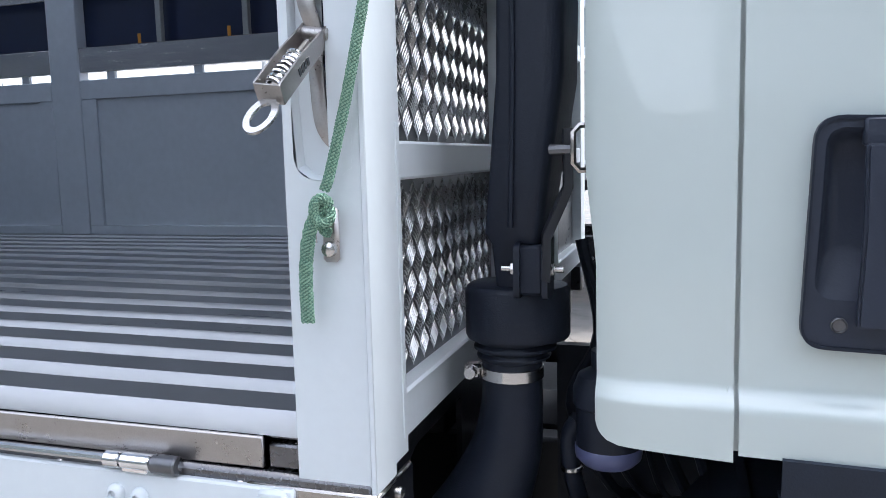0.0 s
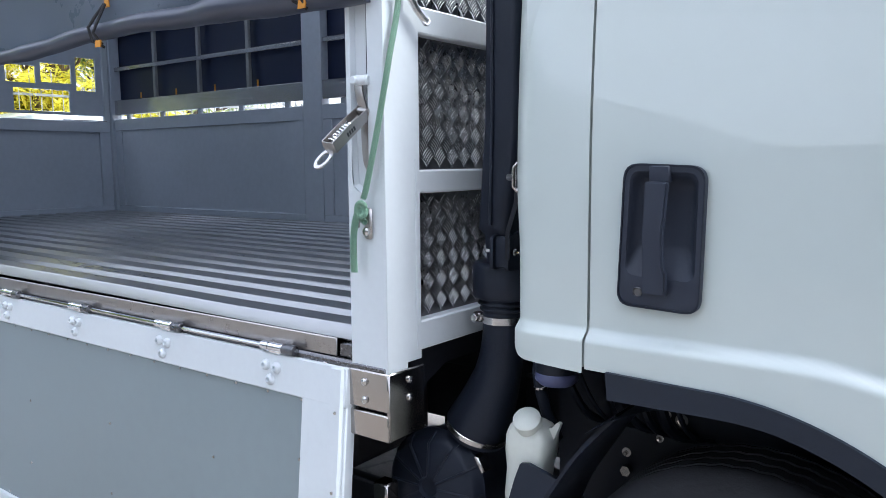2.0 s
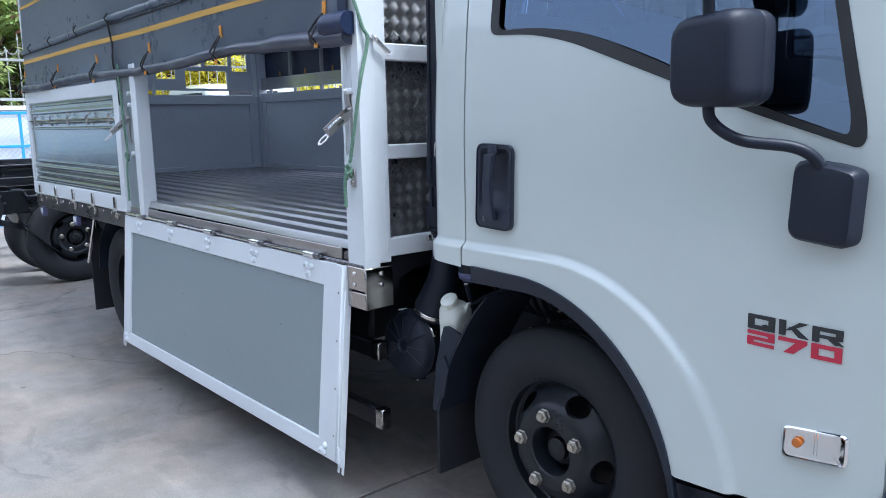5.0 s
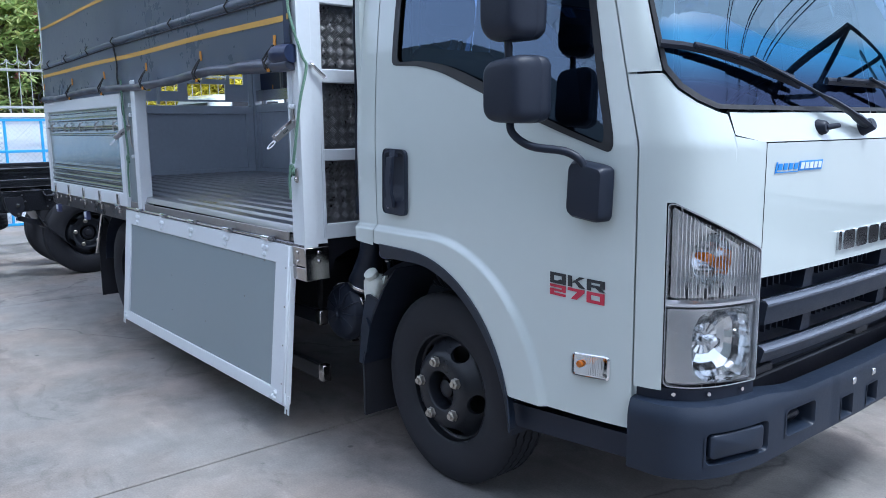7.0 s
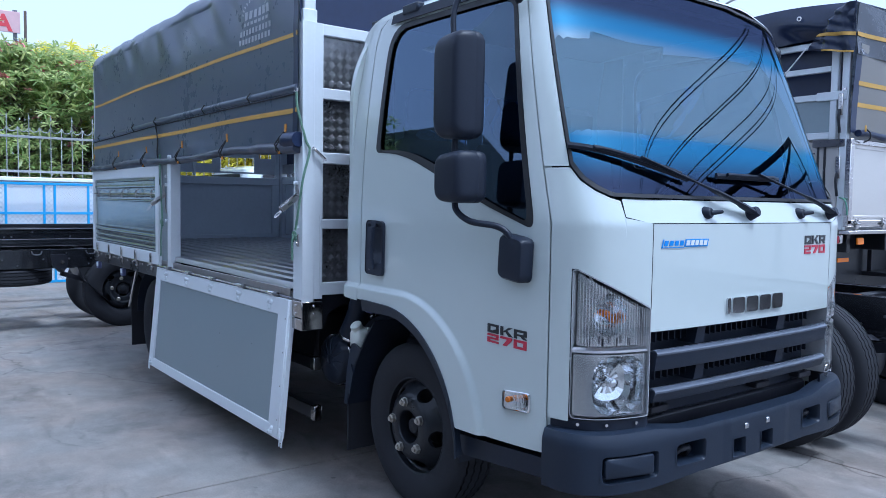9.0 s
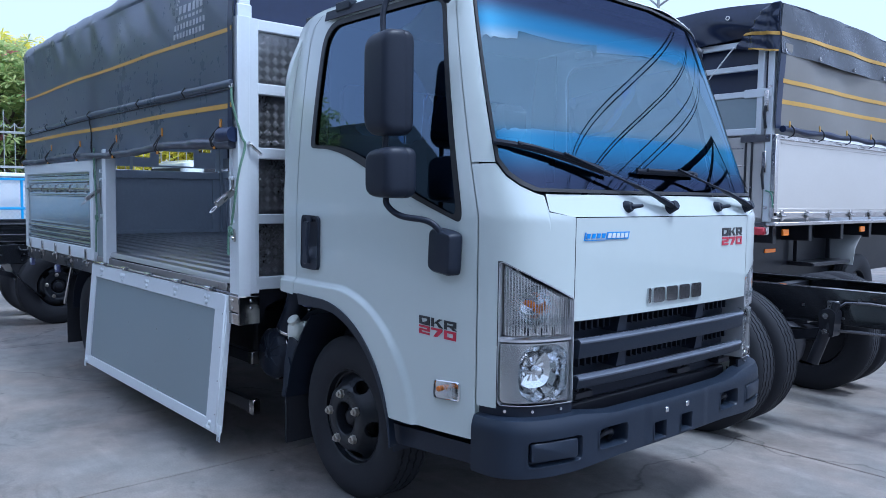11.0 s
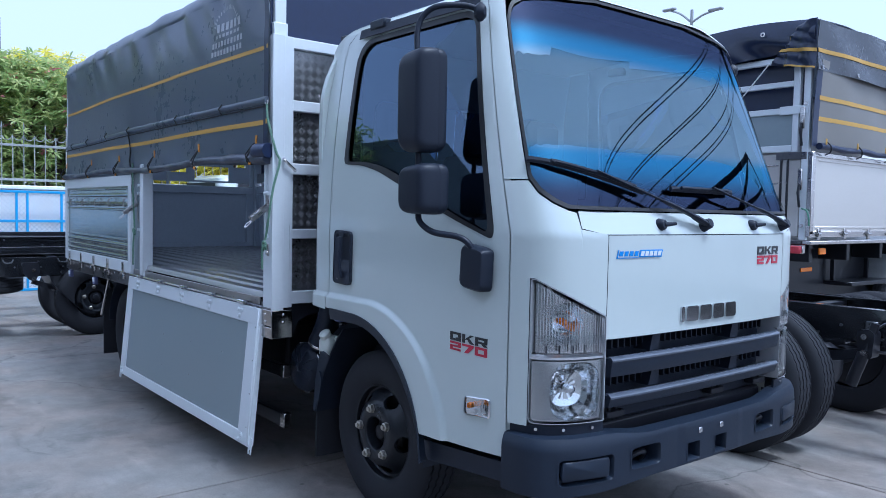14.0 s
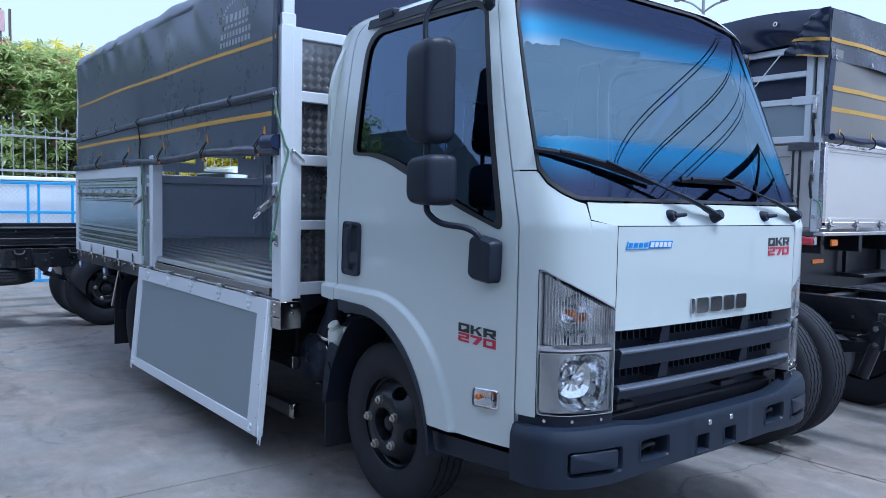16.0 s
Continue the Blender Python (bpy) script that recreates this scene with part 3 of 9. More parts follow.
# front corner panels with the lamp cut out, pillars
cu0, cu1 = ux(0.960), uy(0.3085)
lam_l, lam_r = ux(1.040), uy(0.312)
for far in (False, True):
    def top_of(u):
        return float(np.interp(u, [cu0, ux(1.062), ux(1.085), uy(0.12), uy(0.165), uy(0.195), uy(0.1951), uy(0.2), cu1], [1.53, 1.53, 1.485, 1.45, 1.426, 1.418, 1.418, 1.360, 1.342]))
    def low_of(u):
        return 1.1862 - 0.136 * max(0, (u - ux(1.056)) / (lam_r - ux(1.056)))
    bmC = BM()
    at = lambda u, z, far=far: skin(2 * UEND - u if far else u, z)
    add_grid(bmC, lambda u, t: at(u, 0.66 + (1.186 - 0.66) * t), np.linspace(cu0, lam_l - 0.002, 8), np.linspace(0, 1, 24))
    add_grid(bmC, lambda u, t: at(u, 1.186 + (top_of(u) - 1.186) * t), np.linspace(cu0, lam_l - 0.002, 8), np.linspace(0, 1, 20))
    add_grid(bmC, lambda u, t: at(u, low_of(u) + (top_of(u) - low_of(u)) * t), sorted(set(np.linspace(lam_l - 0.002, cu1, 50)) | {uy(0.195), uy(0.2)}), np.linspace(0, 1, 20))
    bmesh.ops.remove_doubles(bmC, verts=bmC.verts[:], dist=0.0004)
    bmesh.ops.recalc_face_normals(bmC, faces=bmC.faces[:])
    part("front_corner_panel", bmC, CAB, truck, "white painted front corner panel")
    pillar = [(cu0, 1.536), (ux(1.060), 1.536), (ux(1.060), 2.16), (ux(1.075), 2.215), (uy(0.12), 2.245), (uy(0.12), 2.30), (cu0, 2.25)]
    part("windscreen_pillar", uz_sheet(pillar, (ux(1.012), 1.85), 0.0, None, 10, 120, far), CAB, truck, "white painted windscreen pillar")

# bonnet panel, cowl, windscreen
fl, fr = uy(0.312), 2 * UEND - uy(0.312)
part("front_panel", uz_sheet([(fl, 0.966), (fr, 0.966), (fr, 1.340), (fl, 1.340)], (UEND, 1.15), 0.0, None, 14, 160), CAB, truck, "smooth white front panel")
cl, cr = uy(0.2025), 2 * UEND - uy(0.2025)
part("cowl_panel", uz_sheet([(uy(0.295), 1.3435), (2 * UEND - uy(0.295), 1.3435), (cr, 1.364), (cr, 1.424), (cl, 1.424), (cl, 1.364)], (UEND, 1.386), 0.0, None, 6, 200), CAB, truck, "white panel under the windscreen")
wl = ux(1.064)
def mir(pts):
    return pts + [(2 * UEND - a, b) for a, b in reversed(pts)]
SCREEN = mir([(uy(0.55), 1.428), (uy(0.24), 1.43), (uy(0.165), 1.432), (uy(0.12), 1.456), (ux(1.088), 1.49), (wl, 1.54), (wl, 2.15), (ux(1.08), 2.21), (uy(0.135), 2.245), (uy(0.24), 2.265), (uy(0.55), 2.295)])
def span(outline, u):
    """The lowest and highest z of an outline at u."""
    zs = []
    for (a, b), (c, d) in zip(outline, outline[1:] + outline[:1]):
        if (a - u) * (c - u) <= 0 and abs(c - a) > 1e-9:
            zs.append(b + (d - b) * (u - a) / (c - a))
    return min(zs), max(zs)


def shrunk(k, m):
    return [(UEND + (a - UEND) * k, 1.85 + (b - 1.85) * m) for a, b in SCREEN]


def screen_sheet(outline, off, n=120, rows=40):
    lo, hi = min(a for a, _ in outline), max(a for a, _ in outline)
    us = [lo + (hi - lo) * (0.5 - 0.5 * math.cos(math.pi * (k + 0.02) / (n + 0.04))) for k in range(n + 1)]
    ends = {u: span(outline, u) for u in us}
    ts = list(np.linspace(0, 1, rows))
    P = np.array([[tuple(skin(u, ends[u][0] + (ends[u][1] - ends[u][0]) * t, off)) for t in ts] for u in us])
    w = np.exp(-0.5 * (np.arange(-12, 13) / 4.5) ** 2)
    w /= w.sum()
    for j in range(rows):  # evens out the glass across its width
        for c in range(3):
            L = P[:, j, c]
            P[:, j, c] = np.convolve(np.concatenate([2 * L[0] - L[12:0:-1], L, 2 * L[-1] - L[-2:-14:-1]]), w, "valid")
    at_u = {u: i for i, u in enumerate(us)}
    bmG = add_grid(BM(), lambda u, j: Vector(P[at_u[u], j]), us, range(rows))
    bmesh.ops.recalc_face_normals(bmG, faces=bmG.faces[:])
    if sum(f.normal.x for f in bmG.faces) < 0:
        bmesh.ops.reverse_faces(bmG, faces=bmG.faces[:])
    return bmG


OUTER, INNER_ = shrunk(1.0, 1.0), shrunk(0.985, 0.970)
seal = BM()
lo_, hi_ = min(a for a, _ in OUTER) + 1e-4, max(a for a, _ in OUTER) - 1e-4
il_, ih_ = min(a for a, _ in INNER_) + 1e-4, max(a for a, _ in INNER_) - 1e-4
for side in (0, 1):
    add_grid(seal, lambda u, t: skin(u, (span(OUTER, u)[side] * (1 - t) + span(INNER_, u)[side] * t), 0.004), np.linspace(il_, ih_, 120), [0, 0.5, 1])
for a, b in ((lo_, il_), (ih_, hi_)):
    add_grid(seal, lambda u, t: skin(u, span(OUTER, u)[0] * (1 - t) + span(OUTER, u)[1] * t, 0.004), np.linspace(a, b, 6), np.linspace(0, 1, 30))
bmesh.ops.recalc_face_normals(seal, faces=seal.faces[:])
part("windscreen_seal", seal, SEALR, truck, "black rubber windscreen seal")
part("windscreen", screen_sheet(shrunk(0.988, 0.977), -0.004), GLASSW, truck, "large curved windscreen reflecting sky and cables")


# roof dome
def roof_pt(u, k):
    far = u > UEND
    v = 2 * UEND - u if far else u
    y = float(np.interp(v, OU, OY))
    t = min(1, max(0, (y - 0.06) / 0.35))
    zr = 2.236 + 0.068 * t * t * (3 - 2 * t) - rear_dip(float(np.interp(v, OU, OX)))
    e = skin(u, zr)
    c = Vector((0.18, C, zr))
    p = c + (e - c) * k
    p.z = zr + (2.375 - zr) * (1 - k ** 3.2) ** 0.6
    return p
bmR = BM()
edge = [("u", u) for u in np.linspace(0.0, 2 * UEND, 121)] + [("y", t) for t in np.linspace(0, 1, 16)[1:-1]] + [("u", 0.0)]
def roof_at(e, k):
    if e[0] == "u":
        return roof_pt(e[1], k)
    a, b = roof_pt(2 * UEND, k), roof_pt(0.0, k)
    p = a.lerp(b, e[1])
    p.z += rear_dip(REAR_X) * min(1, min(e[1], 1 - e[1]) / 0.12) * k ** 3
    return p
add_grid(bmR, roof_at, edge, [1.0, 0.998, 0.99, 0.975, 0.95, 0.91, 0.85, 0.75, 0.6, 0.4, 0.2, 0.03, 0.0])
bmesh.ops.remove_doubles(bmR, verts=bmR.verts[:], dist=0.0005)
bmesh.ops.recalc_face_normals(bmR, faces=bmR.faces[:])
part("roof", bmR, CAB, truck, "white painted cab roof")

# rear wall of the cab with its window, and the floor pan inside
BACK = rounded([(0.03, 0.95), (2 * C - 0.03, 0.95), (2 * C - 0.02, 2.0), (2 * C - 0.14, 2.3), (0.14, 2.3), (0.02, 2.0)], [0.02, 0.02, 0.1, 0.1, 0.1, 0.1])
BACKW = rounded([(0.32, 1.50), (2 * C - 0.32, 1.50), (2 * C - 0.32, 1.98), (0.32, 1.98)], 0.07)
bmW = star(BACK, (C, 1.72), lambda a, b: Vector((-0.395 + 0.05 * max(0, b - 1.7) ** 2 * 4, a, b)), BACKW, 4, 80)
part("rear_wall", thicken(bmW, 0.03), CAB, truck)
part("rear_window", star(BACKW, (C, 1.74), lambda a, b: Vector((-0.375, a, b)), None, 2, 60), GLASSS, truck, "tinted rear window of the cab")
for y in (0.115, 2 * C - 0.13):
    part("pillar_trim", box((-0.355, y, 1.50), (-0.16, y + 0.015, 2.262), 0.005), TRIM, truck, "dark plastic pillar trim")
part("cab_floor", box((-0.36, 0.06, 0.93), (1.02, 2 * C - 0.06, 0.98)), TRIM, truck)
part("inner_lining", thicken(add_grid(BM(), lambda u, v: Vector((-0.30 + 1.05 * u, 0.20 + (2 * C - 0.4) * v, 2.262 + 0.03 * math.sin(math.pi * u))), np.linspace(0, 1, 8), np.linspace(0, 1, 8)), 0.02), TRIM, truck)
# black sheet added behind the front panel, standing for shade in its seams
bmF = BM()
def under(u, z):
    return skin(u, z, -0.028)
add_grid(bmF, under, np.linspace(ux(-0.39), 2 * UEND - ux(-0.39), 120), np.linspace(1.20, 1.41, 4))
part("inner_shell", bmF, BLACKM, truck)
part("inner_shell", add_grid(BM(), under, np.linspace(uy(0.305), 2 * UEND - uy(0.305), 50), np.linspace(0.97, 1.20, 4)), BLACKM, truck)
for far in (False, True):
    for x0, x1, z0, z1 in ((-0.30, -0.21, 0.96, 2.2), (0.925, 0.985, 0.56, 2.2)):
        bmF = add_grid(BM(), lambda a, b, far=far: skin(2 * UEND - ux(a) if far else ux(a), b, -0.013), np.linspace(x0, x1, 6), np.linspace(z0, z1, 16))
        part("door_frame", bmF, CAB, truck, "painted door frame behind the gap")

# seats, dashboard, steering wheel
def seat(y0, y1, head):
    s = BM()
    add_box(s, (0.02, y0, 0.98), (0.52, y1, 1.24), 0.05)
    add_box(s, (-0.06, y0, 1.16), (0.08, y1, 1.72), 0.05, Matrix.Translation((0, 0, 0)) @ Matrix.Rotation(radians(-8), 4, "Y"))
    if head:
        add_box(s, (-0.30, (y0 + y1) / 2 - 0.13, 1.76), (-0.20, (y0 + y1) / 2 + 0.13, 1.95), 0.04)
    return s
part("seat", seat(0.16, 0.62, True), SEAT, truck, "dark cloth cab seat")
part("seat", seat(0.66, 1.12, False), SEAT, truck, "dark cloth cab seat")
part("seat", seat(1.18, 1.68, True), SEAT, truck, "dark cloth cab seat")
bmD = BM()
dash = rounded([(0.58, 1.0), (0.98, 1.0), (1.00, 1.36), (0.86, 1.42), (0.68, 1.40), (0.60, 1.30)], 0.05)
add_prism(bmD, dash, lambda a, b, d: Vector((a, 0.14 + d, b)), 2 * C - 0.28)
part("dashboard", bmD, TRIM, truck, "dark plastic dashboard")
wheel_c, tilt = Vector((0.50, 1.40, 1.42)), Matrix.Rotation(radians(-52), 3, "Y")
bmS = BM()
ring = [wheel_c + tilt @ Vector((0.21 * math.cos(a), 0.21 * math.sin(a), 0)) for a in np.linspace(0, 2 * math.pi, 40)]
add_tube(bmS, ring, 0.014, 8, cap=False)
for a in (0.3, math.pi - 0.3, -math.pi / 2):
    add_tube(bmS, [wheel_c, wheel_c + tilt @ Vector((0.2 * math.cos(a), 0.2 * math.sin(a), 0.01))], 0.012, 6)
add_cyl(bmS, wheel_c + tilt @ Vector((0, 0, 0.02)), wheel_c + tilt @ Vector((0, 0, -0.25)), 0.05, 0.03, 16)
part("steering_wheel", bmS, PLAST, truck, "black steering wheel")


# ---- cab fittings ----
def near_far(far):
    """Mirrors a place on the near side to the far side."""
    return (lambda x, y, z: Vector((x, 2 * C - y, z))) if far else (lambda x, y, z: Vector((x, y, z)))


def tidy(bm):
    bmesh.ops.recalc_face_normals(bm, faces=bm.faces[:])
    return bm


# headlamps
def lamp_top(u):
    t = (u - ux(1.056)) / (lam_r - ux(1.056))
    return 1.185 - 0.136 * max(0, t)


def headlamp(far):
    g = lambda u, z, off=0.0: skin(2 * UEND - u if far else u, z, off)
    lo, hi = lam_l + 0.002, lam_r - 0.002
    body = BM()
    ring = [(lo, 0.672), (hi, 0.672), (hi, lamp_top(hi)), (ux(1.056), 1.185), (lo, 1.182)]
    ring = rounded(ring, [0.02, 0.008, 0.008, 0.012, 0.010])
    rim = [[body.verts.new(g(u, z, o)) for u, z in ring] for o in (0.0, -0.03, -0.15)]
    for r0, r1 in zip(rim, rim[1:]):
        for k in range(len(ring)):
            j = (k + 1) % len(ring)
            body.faces.new((r0[k], r0[j], r1[j], r1[k]))
    add_star(body, ring, ((lo + hi) / 2, 0.92), lambda a, b: g(a, b, -0.15), None, 6, 80)
    lamp = part("headlamp", tidy(body), LAMPG, truck, "clear headlamp over an amber turn bulb")
    # divider between the two bowls and the dark rim
    part("divider", thicken(tidy(add_grid(BM(), lambda u, z: g(u, z, -0.004 - 0.02 * abs(z - 0.903) / 0.012), np.linspace(lo, hi, 30), np.linspace(0.891, 0.915, 4))), 0.02), LAMPG, lamp)
    part("lamp_rim", star(ring, ((lo + hi) / 2, 0.92), lambda a, b: g(a, b, 0.002), inset(ring, ((lo + hi) / 2, 0.92), 0.0035), 2, 120), LAMPR, lamp, "grey rim of the lamp")
    # fluted upper glass, smooth lower glass
    fl0, fl1 = lo + 0.028, hi - 0.006
    def flute(u, v):
        z = 0.916 + (lamp_top(u) - 0.012 - 0.916) * v
        return g(u, z, 0.001 - 0.0060 * abs(math.sin(math.pi * (u - fl0) / 0.0118)))
    part("fluted_glass", tidy(add_grid(BM(), flute, np.linspace(fl0, fl1, 210), np.linspace(0, 1, 10))), FLUTE, lamp, "fluted clear turn lamp glass")
    # bright rods, added to stand for light caught in the flutes
    rods = BM()
    u = fl0
    while u < fl1:
        add_tube(rods, [g(u, 0.918 + (lamp_top(u) - 0.014 - 0.918) * v, -0.001) for v in np.linspace(0, 1, 5)], 0.0011, 5)
        u += 0.0105
    tagged(part("flute_glint", tidy(rods), LAMPG, lamp, "bright rods standing for light in the turn lamp flutes"), "bright rods standing for light in the turn lamp flutes", kind="stuff")
    part("lamp_glass", tidy(add_grid(BM(), lambda u, z: g(u, z, 0.0), np.linspace(lo + 0.006, hi - 0.004, 30), np.linspace(0.68, 0.89, 8))), LENS, lamp, "smooth clear headlamp glass")
    part("fluted_band", tidy(add_grid(BM(), lambda u, z: g(u, z, 0.003 - 0.0028 * abs(math.sin(math.pi * (u - fl0) / 0.0059))), np.linspace(fl0, fl1, 300), np.linspace(0.955, 0.985, 3))), LENS, lamp)
    q = near_far(far)
    ax = Vector((1, -0.30 if not far else 0.30, 0)).normalized()
    wd = hi - lo
    def sup(cu_, cz, r, n, e):
        """A rounded-square outline."""
        out = []
        for k in range(n):
            a = 2 * math.pi * k / n
            ca, sa = math.cos(a), math.sin(a)
            s = r / (abs(ca) ** e + abs(sa) ** e) ** (1 / e)
            out.append((cu_ + s * ca, cz + s * sa))
        return out
    # lower bowl behind a grey bezel
    uc, zc, rc = lo + 0.61 * wd, 0.784, 0.104
    low = rounded([(lo + 0.004, 0.678), (hi - 0.004, 0.678), (hi - 0.004, 0.892), (lo + 0.004, 0.892)], 0.008)
    part("bezel", star(low, (uc, zc), lambda a, b: g(a, b, -0.014), sup(uc, zc, rc, 72, 3.2), 3, 120), LAMPM, lamp, "grey bezel round the bowl")
    bowl = BM()
    rings = []
    n = 26
    for s, dep in ((1.0, 0.0), (0.985, 0.02), (0.94, 0.045), (0.84, 0.070), (0.66, 0.090), (0.44, 0.102), (0.2, 0.108)):
        ring_ = []
        for k, (a, b) in enumerate(sup(uc, zc, rc * s, n, 2.0 + 1.2 * s)):
            base = g(uc + (a - uc), b, -0.014)
            step = 0.0028 if (k + int(dep * 90)) % 2 else 0.0
            ring_.append(bowl.verts.new(base - ax * (0.75 * dep + (step if 0.01 < dep < 0.105 else 0))))
        rings.append(ring_)
    for r0, r1 in zip(rings, rings[1:]):
        for k in range(n):
            bowl.faces.new((r0[k], r0[(k + 1) % n], r1[(k + 1) % n], r1[k]))
    bowl.faces.new(rings[-1])
    part("reflector", tidy(bowl), REFL, lamp, "faceted chrome reflector", sharp=5)
    c = g(uc, zc, -0.014) - ax * 0.075
    part("bulb_shield", add_lathe(BM(), c, ax, [(0.0, 0.052), (0.015, 0.046), (0.018, 0.015), (0.012, 0.0)], 16), CHROME, lamp)
    # upper bowl with the amber bulb
    u2, z2, r2 = lo + 0.50 * wd, 1.025, 0.074
    upp = [(lo + 0.006, 0.918), (hi - 0.004, 0.918), (hi - 0.004, lamp_top(hi) - 0.012), (ux(1.056), 1.168), (lo + 0.006, 1.165)]
    part("bezel", star(rounded(upp, 0.008), (u2, z2), lambda a, b: g(a, b, -0.040), sup(u2, z2, r2, 60, 2.0), 3, 120), LAMPM, lamp, "grey bezel round the turn lamp")
    up = BM()
    rings = []
    for s, dep in ((1.0, 0.0), (0.93, 0.028), (0.75, 0.052), (0.5, 0.066), (0.2, 0.074)):
        rings.append([up.verts.new(g(a, b, -0.040) - ax * dep) for a, b in sup(u2, z2, r2 * s, 24, 2.0)])
    for r0, r1 in zip(rings, rings[1:]):
        for k in range(24):
            up.faces.new((r0[k], r0[(k + 1) % 24], r1[(k + 1) % 24], r1[k]))
    up.faces.new(rings[-1])
    part("turn_reflector", tidy(up), REFL, lamp, "chrome turn lamp bowl")
    c2 = g(u2 - 0.018, z2 + 0.006, -0.050)
    part("turn_bulb", add_lathe(BM(), c2, ax, [(0.0, 0.030), (0.010, 0.026), (0.014, 0.008), (0.010, -0.03)], 14), AMBER, lamp, "amber bulb")
    for k in range(4):
        u = lo + 0.06 + 0.052 * k
        part("lamp_notch", thicken(tidy(add_grid(BM(), lambda a, b: g(a, b, -0.012), np.linspace(u - 0.004, u + 0.004, 3), [0.922, 0.95])), 0.006), PLAST, lamp)
    # black apron below
    part("lamp_apron", thicken(tidy(add_grid(BM(), lambda u, z: g(u, z, -0.012), np.linspace(ux(0.965), hi + 0.01, 30), np.linspace(0.60, 0.664, 4))), 0.01), PLAST, lamp, "black plastic apron below the lamp")
    for u in (lo + 0.03, lo + 0.13, hi - 0.05):
        p, p2 = g(u, 0.652, -0.012), g(u, 0.652, 0.0)
        part("screw", add_cyl(BM(), p, p2, 0.006, n=8), CHROME, lamp)


headlamp(False)
headlamp(True)

# grille: dark back, two winged bars, upright slats, slanting ribs
gl_, gr_ = uy(0.335), 2 * UEND - uy(0.335)
grille = part("grille", tidy(add_grid(BM(), lambda u, z: skin(u, z, -0.10), np.linspace(gl_ - 0.02, gr_ + 0.02, 40), np.linspace(0.60, 0.99, 6))), PLAST, truck, "black plastic radiator grille with winged bars")


def swept(us, prof, name, mat, parent, label=""):
    """A bar along the front: its section is a closed outline of (way out, height)."""
    bm = BM()
    rings = [[bm.verts.new(skin(u, z, o)) for o, z in prof] for u in us]
    n = len(prof)
    for a, b in zip(rings, rings[1:]):
        for k in range(n):
            bm.faces.new((a[k], b[k], b[(k + 1) % n], a[(k + 1) % n]))
    bm.faces.new(rings[0])
    bm.faces.new(rings[-1][::-1])
    return part(name, tidy(bm), mat, parent, label)


gu = np.linspace(gl_, gr_, 60)
swept(gu, rounded([(-0.055, 0.888), (0.006, 0.893), (0.010, 0.884), (0.002, 0.826), (-0.05, 0.818)], 0.004, 2), "grille_bar", PLASTG, grille, "charcoal winged grille bar")
swept(gu, rounded([(-0.055, 0.752), (0.002, 0.757), (0.006, 0.748), (-0.004, 0.712), (-0.05, 0.705)], 0.004, 2), "grille_bar", PLASTG, grille, "charcoal winged grille bar")
# ledges coloured lighter than the bars, standing for sky reflected along them
swept(gu, [(-0.010, 0.8990), (0.004, 0.8965), (0.0125, 0.8880), (0.0125, 0.8815), (0.002, 0.8890), (-0.010, 0.8925)], "bar_ledge", PLASTL, grille, "upper ledge of the bar, lightened for its sky gloss")
swept(gu, [(-0.014, 0.7630), (0.000, 0.7605), (0.0085, 0.7520), (0.0085, 0.7455), (-0.002, 0.7530), (-0.014, 0.7565)], "bar_ledge", PLASTL, grille, "upper ledge of the bar, lightened for its sky gloss")
swept(gu, rounded([(-0.05, 0.985), (-0.006, 0.972), (-0.008, 0.962), (-0.05, 0.955)], 0.003, 2), "grille_header", PLAST, grille)
for y in np.linspace(0.40, 1.46, 30):
    for z0, z1 in ((0.915, 0.955), (0.778, 0.82)):
        part("slat", box((1.165 - 0.06, y - 0.004, z0), (1.165 - 0.03, y + 0.004, z1), 0.001), PLAST, grille)
for y in (0.62, 1.18):
    for z0, z1 in ((0.90, 0.965), (0.765, 0.83)):
        w = 0.024
        pr = [(y - w - 0.02, z0), (y + w - 0.01, z0), (y + w, z1), (y - w, z1)]
        part("grille_rib", add_prism(BM(), pr, lambda a, b, d: Vector((1.10 + d * 0.074, a, b)), 1.0), PLAST, grille)
for y in (0.42, 1.10, 1.44):
    b_ = BM()
    add_box(b_, (1.10, y - 0.05, 0.66), (1.15, y + 0.05, 0.685), 0.004)
    add_cyl(b_, (1.13, y - 0.02, 0.685), (1.13, y - 0.02, 0.705), 0.006, n=8)
    add_cyl(b_, (1.13, y + 0.02, 0.685), (1.13, y + 0.02, 0.700), 0.006, n=8)
    part("bracket", b_, BLACKM, grille)
part("lower_duct", box((1.02, 0.36, 0.56), (1.12, 1.50, 0.64), 0.01), BLACKM, grille)

# bumper: an outer wall with openings through it, top and lower flanges
BPTS = smooth_line([(0.962, 0.012), (1.06, 0.024), (1.125, 0.062), (1.178, 0.145), (1.208, 0.28), (1.226, 0.48), (1.233, 0.70), (1.236, C)], 12)
BX, BY = np.array([p[0] for p in BPTS]), np.array([p[1] for p in BPTS])
BU = np.concatenate([[0], np.cumsum(np.hypot(np.diff(BX), np.diff(BY)))])
BEND = float(BU[-1])


